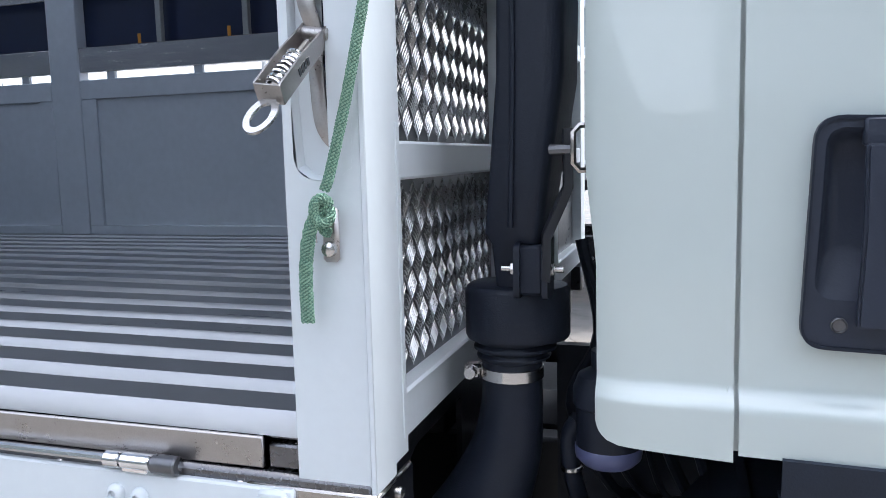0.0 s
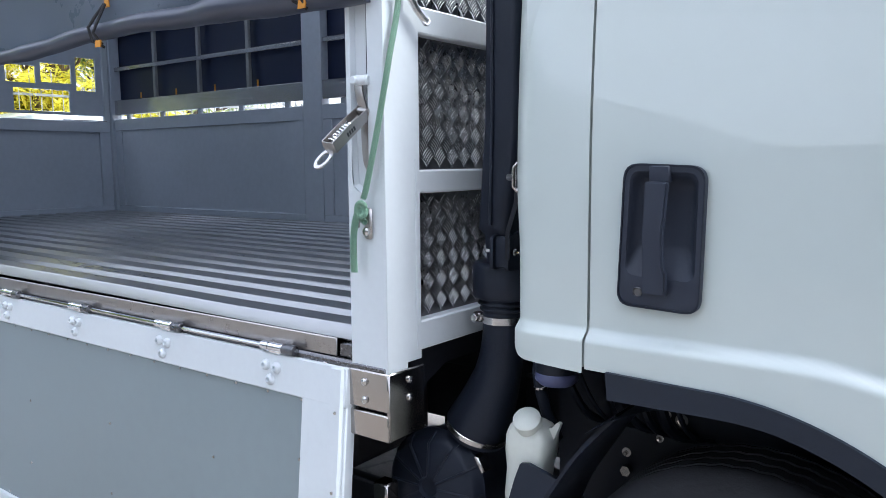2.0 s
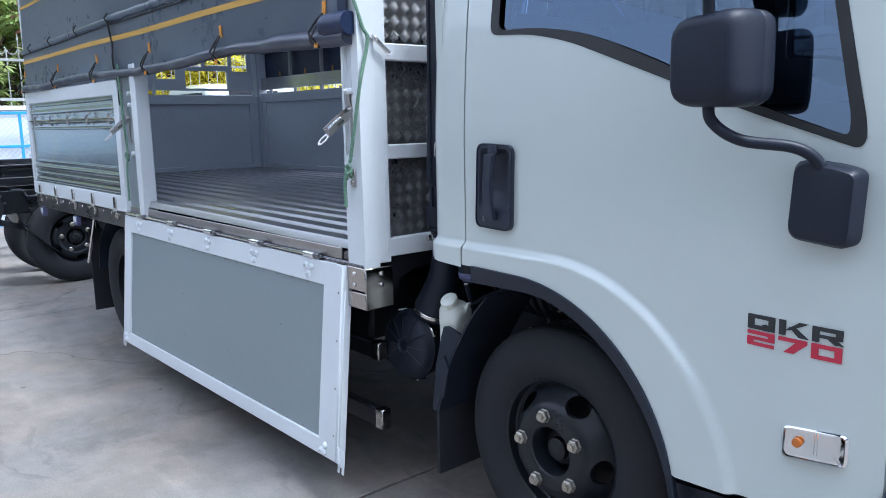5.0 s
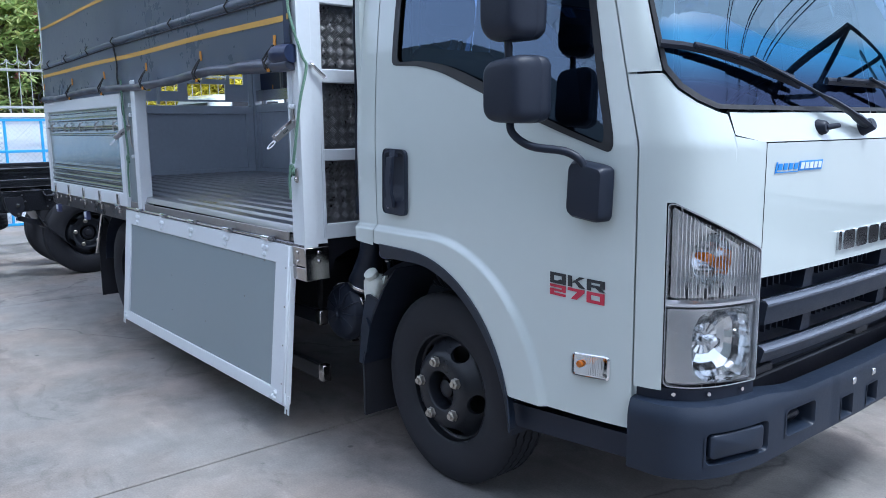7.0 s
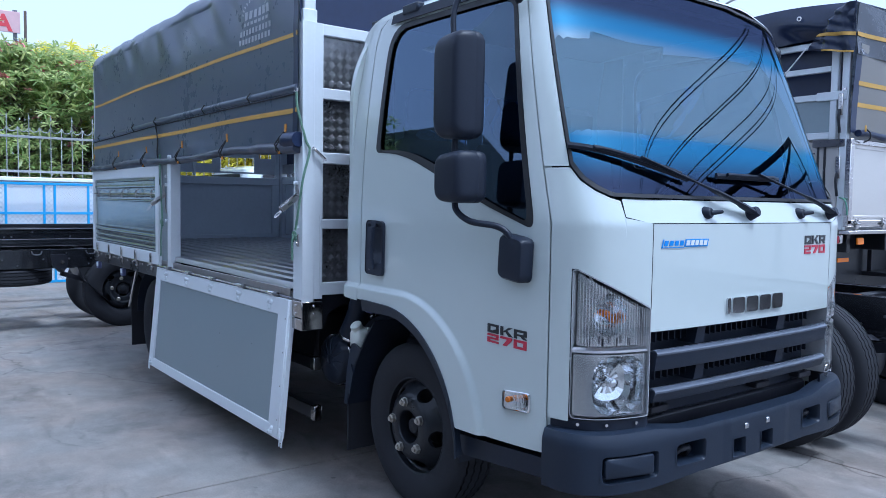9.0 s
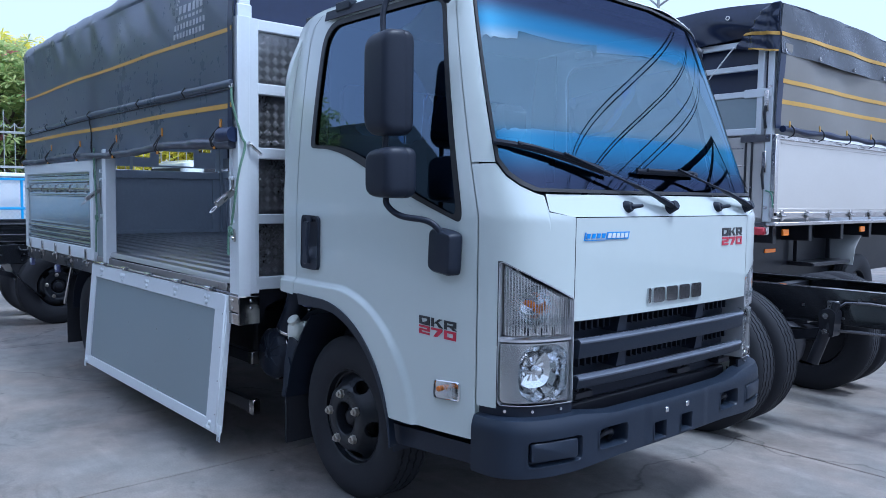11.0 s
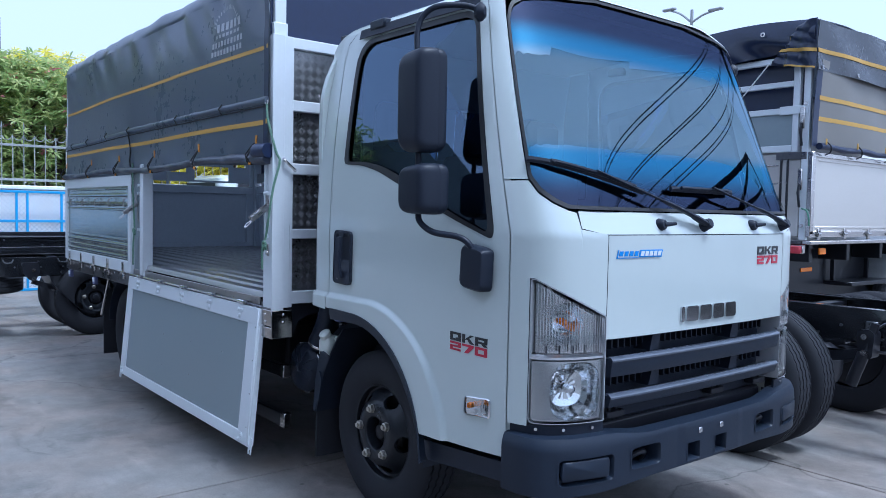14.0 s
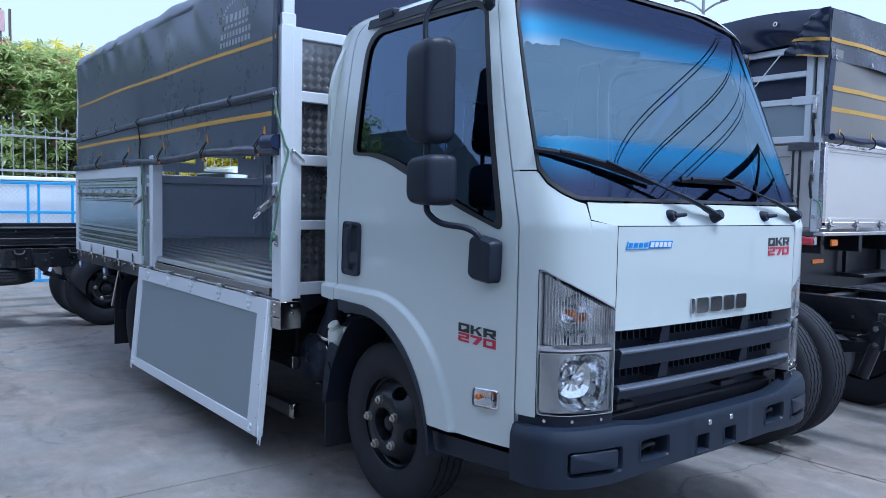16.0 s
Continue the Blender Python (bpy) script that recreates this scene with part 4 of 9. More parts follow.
def bump_pt(u, z, off=0.0):
    far = u > BEND
    v = 2 * BEND - u if far else u
    x, y = float(np.interp(v, BU, BX)), float(np.interp(v, BU, BY))
    e = 0.01
    dx, dy = np.interp(v + e, BU, BX) - np.interp(v - e, BU, BX), np.interp(v + e, BU, BY) - np.interp(v - e, BU, BY)
    L = math.hypot(dx, dy) or 1
    nx, ny = dy / L, -dx / L
    # the face leans a little and rounds off at its rims
    o = off - 0.05 * max(0, 0.45 - z) - 0.6 * max(0, z - 0.585) ** 1.5 * 3
    return Vector((x + nx * o, 2 * C - (y + ny * o) if far else y + ny * o, z))


def bu(y):
    return float(np.interp(y, BY, BU)) if y <= C else 2 * BEND - bu(2 * C - y)


HOLES = [(0.10, 0.335, 0.462, 0.558), (0.42, 0.59, 0.478, 0.562), (0.752, 0.838, 0.452, 0.528), (0.94, 1.03, 0.452, 0.528), (1.27, 1.44, 0.478, 0.562), (2 * C - 0.335, 2 * C - 0.10, 0.462, 0.558)]
HU = [(bu(a), bu(b), c, d) for a, b, c, d in HOLES]
us = sorted(set(np.round(np.concatenate([np.linspace(0, 2 * BEND, 110)] + [[a, b] for a, b, _, _ in HU]), 5)))
bot = lambda u: 0.424 + 0.016 * min(1, max(0, (min(u, 2 * BEND - u) - bu(0.30)) / 0.25))
def crown(u, z):
    """Presses the bumper's upper edge down across the middle."""
    k = min(1, max(0, (min(u, 2 * BEND - u) - bu(0.30)) / 0.24))
    return z if z < 0.566 else 0.566 + (z - 0.566) * (1 - 0.34 * k * k * (3 - 2 * k))


bmB = BM()
rows = sorted({0.444, 0.452, 0.462, 0.478, 0.528, 0.558, 0.562, 0.58, 0.596, 0.61, 0.62, 0.626})
cols = []
for u in us:
    ring = [bump_pt(u, bot(u), -0.03), bump_pt(u, bot(u), 0.0)] + [bump_pt(u, crown(u, max(z, bot(u) + 0.002 * k)), 0.004 if abs(u - BEND) < BEND - bu(0.715) else 0.0) for k, z in enumerate(rows)] + [bump_pt(u, crown(u, 0.63), -0.02), bump_pt(u, crown(u, 0.63), -0.06)]
    cols.append([bmB.verts.new(p) for p in ring])
allz = [None, None] + rows + [None, None]
for i in range(len(us) - 1):
    for j in range(len(allz) - 1):
        if 2 <= j < len(rows) + 1:
            um, zm = (us[i] + us[i + 1]) / 2, (rows[j - 2] + rows[j - 1]) / 2
            if any(a < um < b and c < zm < d for a, b, c, d in HU):
                continue
        bmB.faces.new((cols[i][j], cols[i + 1][j], cols[i + 1][j + 1], cols[i][j + 1]))
bumper = part("bumper", thicken(bmB, 0.012), PLASTG, truck, "charcoal plastic front bumper with openings")
for k, (a, b, c, d) in enumerate(HU):
    deep = 0.028 if k in (0, 5) else 0.085
    proud = 0.0062 if k in (2, 3) else 0.0022
    bmH = BM()
    e_ = 0.003
    outer_ = [(a - e_, c - e_), (b + e_, c - e_), (b + e_, d + e_), (a - e_, d + e_)]
    mouth = rounded([(a, c), (b, c), (b, d), (a, d)], 0.020 if k not in (2, 3) else 0.006, 5)
    cc_ = ((a + b) / 2, (c + d) / 2)
    add_star(bmH, outer_, cc_, lambda u, z: bump_pt(u, z, proud), inset(mouth, cc_, 0.003), 1, 40)
    rows_ = [[bmH.verts.new(bump_pt(u, z, o)) for u, z in inset(mouth, cc_, i_)] for i_, o in ((0.003, proud), (0.006, proud - 0.004), (0.010, -0.012), (0.014, -deep))]
    for r0_, r1_ in zip(rows_, rows_[1:]):
        for q in range(len(mouth)):
            bmH.faces.new((r0_[q], r0_[(q + 1) % len(mouth)], r1_[(q + 1) % len(mouth)], r1_[q]))
    bmH.faces.new(rows_[-1])
    part("recess", tidy(bmH), PLASTG, bumper, "recess in the bumper")
    if k in (0, 5):
        pad = BM()
        shape = rounded([(a + 0.012, c + 0.018), (b - 0.022, c + 0.014), (b - 0.022, d - 0.010), (a + 0.012, d - 0.008)], 0.014, 4)
        rows_ = [[pad.verts.new(bump_pt(u, z, o)) for u, z in inset(shape, cc_, i_)] for i_, o in ((0.0, -0.028), (0.001, -0.004), (0.005, 0.002), (0.012, 0.004))]
        for r0_, r1_ in zip(rows_, rows_[1:]):
            for q in range(len(shape)):
                pad.faces.new((r0_[q], r0_[(q + 1) % len(shape)], r1_[(q + 1) % len(shape)], r1_[q]))
        pad.faces.new(rows_[-1])
        part("lamp_cover", tidy(pad), PLASTG, bumper, "blank fog lamp cover")
    if k in (1, 4):
        um = (a + b) / 2
        part("tow_eye", tube(smooth_line([bump_pt(um - 0.05, 0.49, -0.06), bump_pt(um - 0.03, 0.525, -0.03), bump_pt(um + 0.02, 0.525, -0.03), bump_pt(um + 0.04, 0.49, -0.06)], 5), 0.011), BLACKM, bumper, "black tow eye")
for y in (0.835, 0.985):
    p = bump_pt(bu(y), 0.565, 0.004)
    part("plate_clip", box((p.x - 0.004, y - 0.011, 0.554), (p.x + 0.005, y + 0.011, 0.576), 0.002), CHROME, bumper, "square metal plate clip")

# step sill under the door
for far in (False, True):
    q = near_far(far)
    b_ = BM()
    add_prism(b_, rounded([(0.455, 0.475), (0.965, 0.510), (0.972, 0.44), (0.50, 0.40)], 0.01, 3), lambda a, b, d: q(a, 0.035 + d, b), 0.20)
    part("step_sill", b_, PLAST, truck, "black plastic step under the door")

# wipers, washer nozzles
def on_glass(y, z, off):
    return skin(uy(y), z, off)


def wiper(blade, joint, pivot, name="wiper"):
    pts = [on_glass(y, z, 0.014) for y, z in [tuple(np.array(blade[0]) + (np.array(blade[1]) - np.array(blade[0])) * t) for t in np.linspace(0, 1, 12)]]
    b_ = add_tube(BM(), pts, 0.0075, 6, 1.6)
    w = part(name, b_, PLAST, truck, "black wiper blade resting on the glass")
    up = [on_glass(*tuple(np.array(blade[0]) + (np.array(blade[1]) - np.array(blade[0])) * t), 0.03) for t in np.linspace(0.12, 0.88, 8)]
    part("blade_frame", add_tube(BM(), up, 0.006, 6, 1.3), PLAST, w)
    for t in (0.14, 0.38, 0.62, 0.86):
        p = tuple(np.array(blade[0]) + (np.array(blade[1]) - np.array(blade[0])) * t)
        part("claw", add_tube(BM(), [on_glass(*p, 0.012), on_glass(*p, 0.034)], 0.006, 6), PLAST, w)
    pv = on_glass(*pivot, 0.012)
    jt = on_glass(*joint, 0.042)
    mid = pv.lerp(jt, 0.32) + Vector((0.02, 0, 0.005))
    part("wiper_arm", add_tube(BM(), smooth_line([pv + Vector((0.012, 0, 0.002)), mid, jt], 8), [0.017] * 5 + [0.013] * 5 + [0.007] * 7, 8, 0.7), PLAST, w)
    n = (on_glass(*pivot, 0.05) - pv).normalized()
    part("wiper_boss", add_cyl(BM(), pv - n * 0.02, pv + n * 0.03, 0.026, 0.020, 16, 0.004), PLAST, w)


wiper(((0.075, 1.605), (0.54, 1.497)), (0.29, 1.556), (0.885, 1.375))
wiper(((0.72, 1.515), (1.16, 1.512)), (0.98, 1.518), (1.545, 1.378))
for y in (0.61, 1.27):
    p = on_glass(y, 1.378, 0.0)
    b_ = BM()
    add_cyl(b_, p - Vector((0.01, 0, 0)), p + Vector((0.022, 0, 0.003)), 0.026, 0.019, 16, 0.004)
    add_cyl(b_, p + Vector((0.016, 0.0, 0.002)), p + Vector((0.034, 0.052, 0.008)), 0.010, 0.007, 10, 0.002)
    part("washer_nozzle", b_, PLAST, truck, "black washer nozzle")

# door handles
for far in (False, True):
    q = near_far(far)
    dr = door_far if far else door_near
    HO = rounded([(-0.191, 1.072), (-0.046, 1.067), (-0.040, 1.314), (-0.181, 1.320)], [0.026, 0.026, 0.028, 0.028], 6)
    HI = rounded([(-0.178, 1.126), (-0.055, 1.121), (-0.052, 1.303), (-0.170, 1.307)], 0.020, 5)
    hc = (-0.117, 1.2)
    b_ = star(HO, hc, lambda a, b: q(a, -0.008, b), HI, 4, 60)
    rim_ = star(HO, hc, lambda a, b: q(a, -0.011, b), inset(HO, hc, 0.004), 2, 60)
    part("handle_surround", thicken(b_, 0.012), HANDLE, dr, "charcoal plastic handle surround")
    cup = BM()
    scoop = lambda b, dep: b + 1.1 * dep * min(1, max(0, (1.20 - b) / 0.06))
    rings = [[cup.verts.new(q(a, -0.008 + dep, scoop(b, dep))) for a, b in inset(HI, hc, ins)] for ins, dep in ((-0.001, 0.0), (0.002, 0.002), (0.006, 0.008), (0.011, 0.016), (0.018, 0.023), (0.026, 0.027), (0.036, 0.029))]
    for r0_, r1_ in zip(rings, rings[1:]):
        for k in range(len(r0_)):
            cup.faces.new((r0_[k], r0_[(k + 1) % len(r0_)], r1_[(k + 1) % len(r0_)], r1_[k]))
    cup.faces.new(rings[-1])
    part("handle_cup", tidy(cup), HANDLE, dr, sharp=60)
    part("handle_rim", thicken(rim_, 0.004), PLAST, dr)
    g_ = BM()
    pr = rounded([(-0.139, 1.098), (-0.098, 1.096), (-0.097, 1.135), (-0.101, 1.145), (-0.102, 1.2), (-0.097, 1.288), (-0.136, 1.289), (-0.137, 1.2)], 0.005, 3)
    add_prism(g_, pr, lambda a, b, d: q(a, -0.012 - d - 0.010 * math.sin(math.pi * (b - 1.09) / 0.22), b), 0.014)
    bmesh.ops.bevel(g_, geom=[e for e in g_.edges if abs(e.calc_face_angle(0)) > 1.2], offset=0.003, segments=2, affect="EDGES")
    part("pull_grip", g_, HANDLE, dr, "black pull grip")
    bridge = [q(-0.136, -0.013, 1.286), q(-0.099, 0.004, 1.316)]
    part("grip_clasp", box(tuple(min(a) for a in zip(*bridge)), tuple(max(a) for a in zip(*bridge)), 0.003), HANDLE, dr)
    part("door_lock", add_lathe(BM(), q(-0.153, -0.008, 1.098), q(0, -1, 0) - q(0, 0, 0), [(0.0085, 0.0), (0.0085, 0.003), (0.0075, 0.004), (0.006, 0.002), (0.0, 0.002)], 20), STEELD, dr, "chrome key lock")

# side turn lamp
for far in (False, True):
    q = near_far(far)
    SO = rounded([(0.758, 0.650), (0.884, 0.658), (0.885, 0.727), (0.760, 0.719)], 0.014, 4)
    sc = (0.82, 0.689)
    face = lambda a, b, o=0.0: skin(2 * UEND - ux(a) if far else ux(a), b, o)
    b_ = BM()
    for o0, o1, k0, k1 in ((0.0, 0.006, 1.06, 1.06), (0.006, 0.010, 1.06, 0.98)):
        r0 = [b_.verts.new(face(sc[0] + (a - sc[0]) * k0, sc[1] + (b - sc[1]) * k0, o0)) for a, b in SO]
        r1 = [b_.verts.new(face(sc[0] + (a - sc[0]) * k1, sc[1] + (b - sc[1]) * k1, o1)) for a, b in SO]
        for k in range(len(SO)):
            j = (k + 1) % len(SO)
            b_.faces.new((r0[k], r0[j], r1[j], r1[k]))
    tl = part("side_turn_lamp", tidy(b_), CHROME, truck, "clear side turn lamp with amber bulb")
    part("reflector", star(SO, sc, lambda a, b: face(a, b, 0.004), None, 3, 40), CHROME, tl)
    part("turn_glass", star(SO, sc, lambda a, b: face(a, b, 0.022 - 0.0015 * abs(math.sin(a * 500)) - 0.012 * max(0, (abs(a - sc[0]) / 0.06)) ** 4), None, 16, 120), LENS, tl)
    part("turn_bulb", add_lathe(BM(), face(0.790, 0.690, 0.006), face(0.79, 0.69, 1.0) - face(0.79, 0.69, 0.0), [(0.011, 0), (0.010, 0.009), (0.0, 0.012)], 14), AMBER, tl, "amber bulb")

# mirrors on the near side and the far side
def mirror(far):
    q = near_far(far)
    def shell(x0, x1, z0, z1, r):
        m_ = BM()
        secs = []
        out = rounded([(x0, z0), (x1, z0 - 0.004), (x1, z1 + 0.004), (x0, z1 - 0.01)], r, 6)
        cc = ((x0 + x1) / 2, (z0 + z1) / 2)
        for dy, k in ((-0.130 + 0.72 * (d_ + 0.130), k_) for d_, k_ in ((-0.212, 0.70), (-0.210, 0.78), (-0.204, 0.86), (-0.194, 0.925), (-0.178, 0.975), (-0.158, 1.0), (-0.104, 1.005), (-0.101, 0.995), (-0.098, 1.005), (-0.070, 0.99), (-0.055, 0.95), (-0.050, 0.90))):
            secs.append([m_.verts.new(q(cc[0] + (a - cc[0]) * k + 0.25 * (dy + 0.15), dy, cc[1] + (b - cc[1]) * k)) for a, b in out])
        for s0, s1 in zip(secs, secs[1:]):
            for k in range(len(out)):
                j = (k + 1) % len(out)
                m_.faces.new((s0[k], s0[j], s1[j], s1[k]))
        m_.faces.new(secs[0])
        m_.faces.new(secs[-1][::-1])
        return tidy(m_)
    mi = part("side_mirror", shell(0.562, 0.704, 1.635, 2.015, 0.040), PLAST, truck, "black plastic door mirror pair on a tube arm")
    part("lower_mirror", shell(0.572, 0.724, 1.405, 1.590, 0.042), PLAST, mi, "black plastic wide-angle mirror")
    part("mirror_arm", tube([q(*p) for p in smooth_line([(0.630, -0.13, 1.42), (0.640, -0.13, 1.375), (0.69, -0.105, 1.337), (0.775, -0.055, 1.322), (0.815, -0.03, 1.292), (0.822, -0.012, 1.24)], 6)], 0.012, 10), PLAST, mi)
    part("mirror_arm", tube([q(*p) for p in smooth_line([(0.625, -0.13, 1.58), (0.622, -0.13, 1.66)], 3)], 0.012, 10), PLAST, mi)
    part("mirror_arm", tube([q(*p) for p in smooth_line([(0.608, -0.13, 1.99), (0.592, -0.12, 2.09), (0.60, -0.10, 2.15), (0.64, -0.06, 2.185), (0.70, 0.02, 2.19), (0.745, 0.06, 2.17)], 6)], 0.011, 10), PLAST, mi)
    b_ = BM()
    out = rounded([(0.755, 1.135), (0.885, 1.120), (0.892, 1.275), (0.86, 1.285), (0.765, 1.300)], 0.03, 5)
    cc = (0.822, 1.21)
    secs = [[b_.verts.new(q(cc[0] + (a - cc[0]) * k, y, cc[1] + (b - cc[1]) * k)) for a, b in out] for y, k in ((-0.036, 0.80), (-0.034, 0.90), (-0.022, 0.99), (0.02, 1.0))]
    for s0, s1 in zip(secs, secs[1:]):
        for k in range(len(out)):
            j = (k + 1) % len(out)
            b_.faces.new((s0[k], s0[j], s1[j], s1[k]))
    b_.faces.new(secs[0])
    part("mirror_foot", tidy(b_), PLAST, mi, "black mirror foot on the door")
    part("mirror_foot", box(tuple(min(a, b) for a, b in zip(q(0.715, 0.035, 2.13), q(0.77, 0.085, 2.20))), tuple(max(a, b) for a, b in zip(q(0.715, 0.035, 2.13), q(0.77, 0.085, 2.20))), 0.02), PLAST, mi)


mirror(False)
mirror(True)
# rain visor over the near door
for far in (False, True):
    q = near_far(far)
    v_ = thicken(tidy(add_grid(BM(), lambda u, t: skin(2 * UEND - ux(u) if far else ux(u), 2.20 + 0.042 * t, 0.012 + 0.004 * (1 - t)), np.linspace(-0.12, 0.90, 30), np.linspace(0, 1, 4))), 0.005)
    part("rain_visor", v_, PLAST, truck, "black rain visor over the door window")
    p = skin(2 * UEND - ux(0.02) if far else ux(0.02), 2.255, 0.0)
    part("visor_clip", box((p.x - 0.05, p.y - 0.025, 2.225), (p.x + 0.07, p.y + 0.02, 2.27), 0.008), PLASTG, truck)

# decals: squared bold letters of straight strokes, each (corner, corner, corner, corner) in a unit cell
H_, V_ = 0.27, 0.24
def bar(x0, y0, x1, y1):
    return [(x0, y0), (x1, y0), (x1, y1), (x0, y1)]
RING = [bar(0, 0, 1, H_), bar(0, 1 - H_, 1, 1), bar(0, H_, V_, 1 - H_), bar(1 - V_, H_, 1, 1 - H_)]
GLYPHS = {
    "Q": RING + [[(0.50, 0.34), (0.68, 0.44), (0.80, H_), (0.62, 0.22)]],
    "0": RING,
    "K": [bar(0, 0, V_, 1), [(V_, 0.40), (0.70, 1.0), (1.02, 1.0), (V_ + 0.14, 0.38)], [(V_ + 0.10, 0.62), (V_ + 0.34, 0.62), (1.05, 0.0), (0.70, 0.0)]],
    "R": [bar(0, 0, V_, 1), bar(V_, 1 - H_, 1, 1), bar(1 - V_, 0.42, 1, 1 - H_), bar(V_, 0.30, 1, 0.52), [(0.50, 0.30), (0.80, 0.30), (1.05, 0.0), (0.74, 0.0)]],
    "2": [bar(0, 0.76, 1, 1), bar(1 - V_, 0.58, 1, 0.76), bar(0, 0.39, 1, 0.60), bar(0, 0.22, V_, 0.39), bar(0, 0, 1, 0.23)],
    "7": [bar(0, 0.74, 1, 1), [(0.60, 0.74), (1.0, 0.74), (0.55, 0.0), (0.20, 0.0)]],
}


def lettered(body, place, width, height, mat, text):
    """Letters side by side on the skin; place(a, b, off) maps from metres."""
    n = len(body)
    cell = width / (n + 0.14 * (n - 1))
    bm_ = BM()
    for k, ch in enumerate(body):
        for quad in GLYPHS[ch]:
            p = [Vector((a * cell + k * cell * 1.14, b * height)) for a, b in quad]
            V = [[[bm_.verts.new(place(*(p[0].lerp(p[1], s).lerp(p[3].lerp(p[2], s), t)), o)) for t in (0, 1)] for s in (0, 0.33, 0.67, 1)] for o in (0.0006, 0.0028)]
            for s in range(3):
                bm_.faces.new((V[1][s][0], V[1][s + 1][0], V[1][s + 1][1], V[1][s][1]))
                for t in (0, 1):
                    bm_.faces.new((V[0][s][t], V[0][s + 1][t], V[1][s + 1][t], V[1][s][t]))
            for s in (0, 3):
                bm_.faces.new((V[0][s][0], V[0][s][1], V[1][s][1], V[1][s][0]))
    return part("model_lettering", tidy(bm_), mat, truck, text)


for body, z0, h, mat, text in (("QKR", 0.922, 0.033, BLKD, "black squared model letters"), ("270", 0.885, 0.033, REDD, "dark red squared model figures")):
    lettered(body, lambda a, b, o: skin(ux(0.668 + a), z0 + b - 0.035 * a, o), 0.196, h, mat, text)
for body, z0, h, mat, text in (("QKR", 1.252, 0.036, BLKD, "black squared model letters"), ("270", 1.211, 0.036, REDD, "dark red squared model figures")):
    lettered(body, lambda a, b, o: skin(uy(1.297 + a), z0 + b, o), 0.191, h, mat, text)
# blue badge and chrome badge as plain shapes
def strip(y0, y1, z0, z1, off):
    """A thin slanting patch on the front panel."""
    return thicken(tidy(add_grid(BM(), lambda y, z: skin(uy(y + (z - 1.272) * 0.25), z, off), np.linspace(y0, y1, 6), np.linspace(z0, z1, 3))), 0.0015)


bd = part("blue_badge", strip(0.470, 0.602, 1.259, 1.287, 0.003), BLUED, truck, "small blue and white badge strip")
part("badge_edge", strip(0.352, 0.358, 1.256, 1.287, 0.003), BLUED, bd)
part("badge_edge", strip(0.360, 0.468, 1.2565, 1.2595, 0.003), BLUED, bd)
for k in range(4):
    part("badge_bar", strip(0.363 + 0.027 * k, 0.382 + 0.027 * k, 1.2645, 1.2825, 0.003), BLUED, bd)
for k in range(5):
    part("badge_bar", strip(0.476 + 0.0245 * k, 0.494 + 0.0245 * k, 1.2645, 1.2825, 0.0055), FRAMEW, bd)
badge = new("chrome_badge")
badge.parent = truck
tagged(badge, "raised chrome badge of plain blocks")
for y0, y1 in ((0.732, 0.752), (0.766, 0.846), (0.858, 0.938), (0.950, 1.030), (1.042, 1.122)):
    out = rounded([(y0, 1.000), (y1, 1.000), (y1, 1.060), (y0, 1.060)], 0.012, 4)
    cc = ((y0 + y1) / 2, 1.03)
    b_ = BM()
    r0 = [b_.verts.new(skin(uy(a), b, 0.0)) for a, b in out]
    r1 = [b_.verts.new(skin(uy(a), b, 0.008)) for a, b in out]
    for k in range(len(out)):
        j = (k + 1) % len(out)
        b_.faces.new((r0[k], r0[j], r1[j], r1[k]))
    add_star(b_, out, cc, lambda a, b: skin(uy(a), b, 0.008), None, 1, 8)
    part("badge_block", tidy(b_), BADGE, badge)


# ---- wheels ----
def tyre_mesh(R, W, n=208):
    """A ribbed truck tyre round the y axis."""
    b_ = BM()
    h = W / 2
    prof = [(R * 0.575, -h * 0.74), (R * 0.63, -h * 0.88), (R * 0.75, -h * 1.0), (R * 0.86, -h * 0.99), (R * 0.935, -h * 0.90), (R * 0.975, -h * 0.80), (R * 0.992, -h * 0.72)]
    for g_ in (-0.45, -0.15, 0.15, 0.45):
        prof += [(R, g_ * h * 1.25 - 0.010), (R, g_ * h * 1.25 - 0.005), (R - 0.010, g_ * h * 1.25 - 0.003), (R - 0.010, g_ * h * 1.25 + 0.003), (R, g_ * h * 1.25 + 0.005), (R, g_ * h * 1.25 + 0.010)]
    prof += [(r, -y) for r, y in prof[:7][::-1]]
    add_lathe(b_, (0, 0, 0), (0, 1, 0), prof, n)
    for v in b_.verts:  # zigzag grooves
        if math.hypot(v.co.x, v.co.z) > R - 0.012 and abs(v.co.y) < h * 0.66:
            v.co.y += 0.0042 * math.sin(52 * math.atan2(v.co.z, v.co.x) + 0.4)
    return mesh_of(tidy(b_), "tyre", RUBBER, 30)


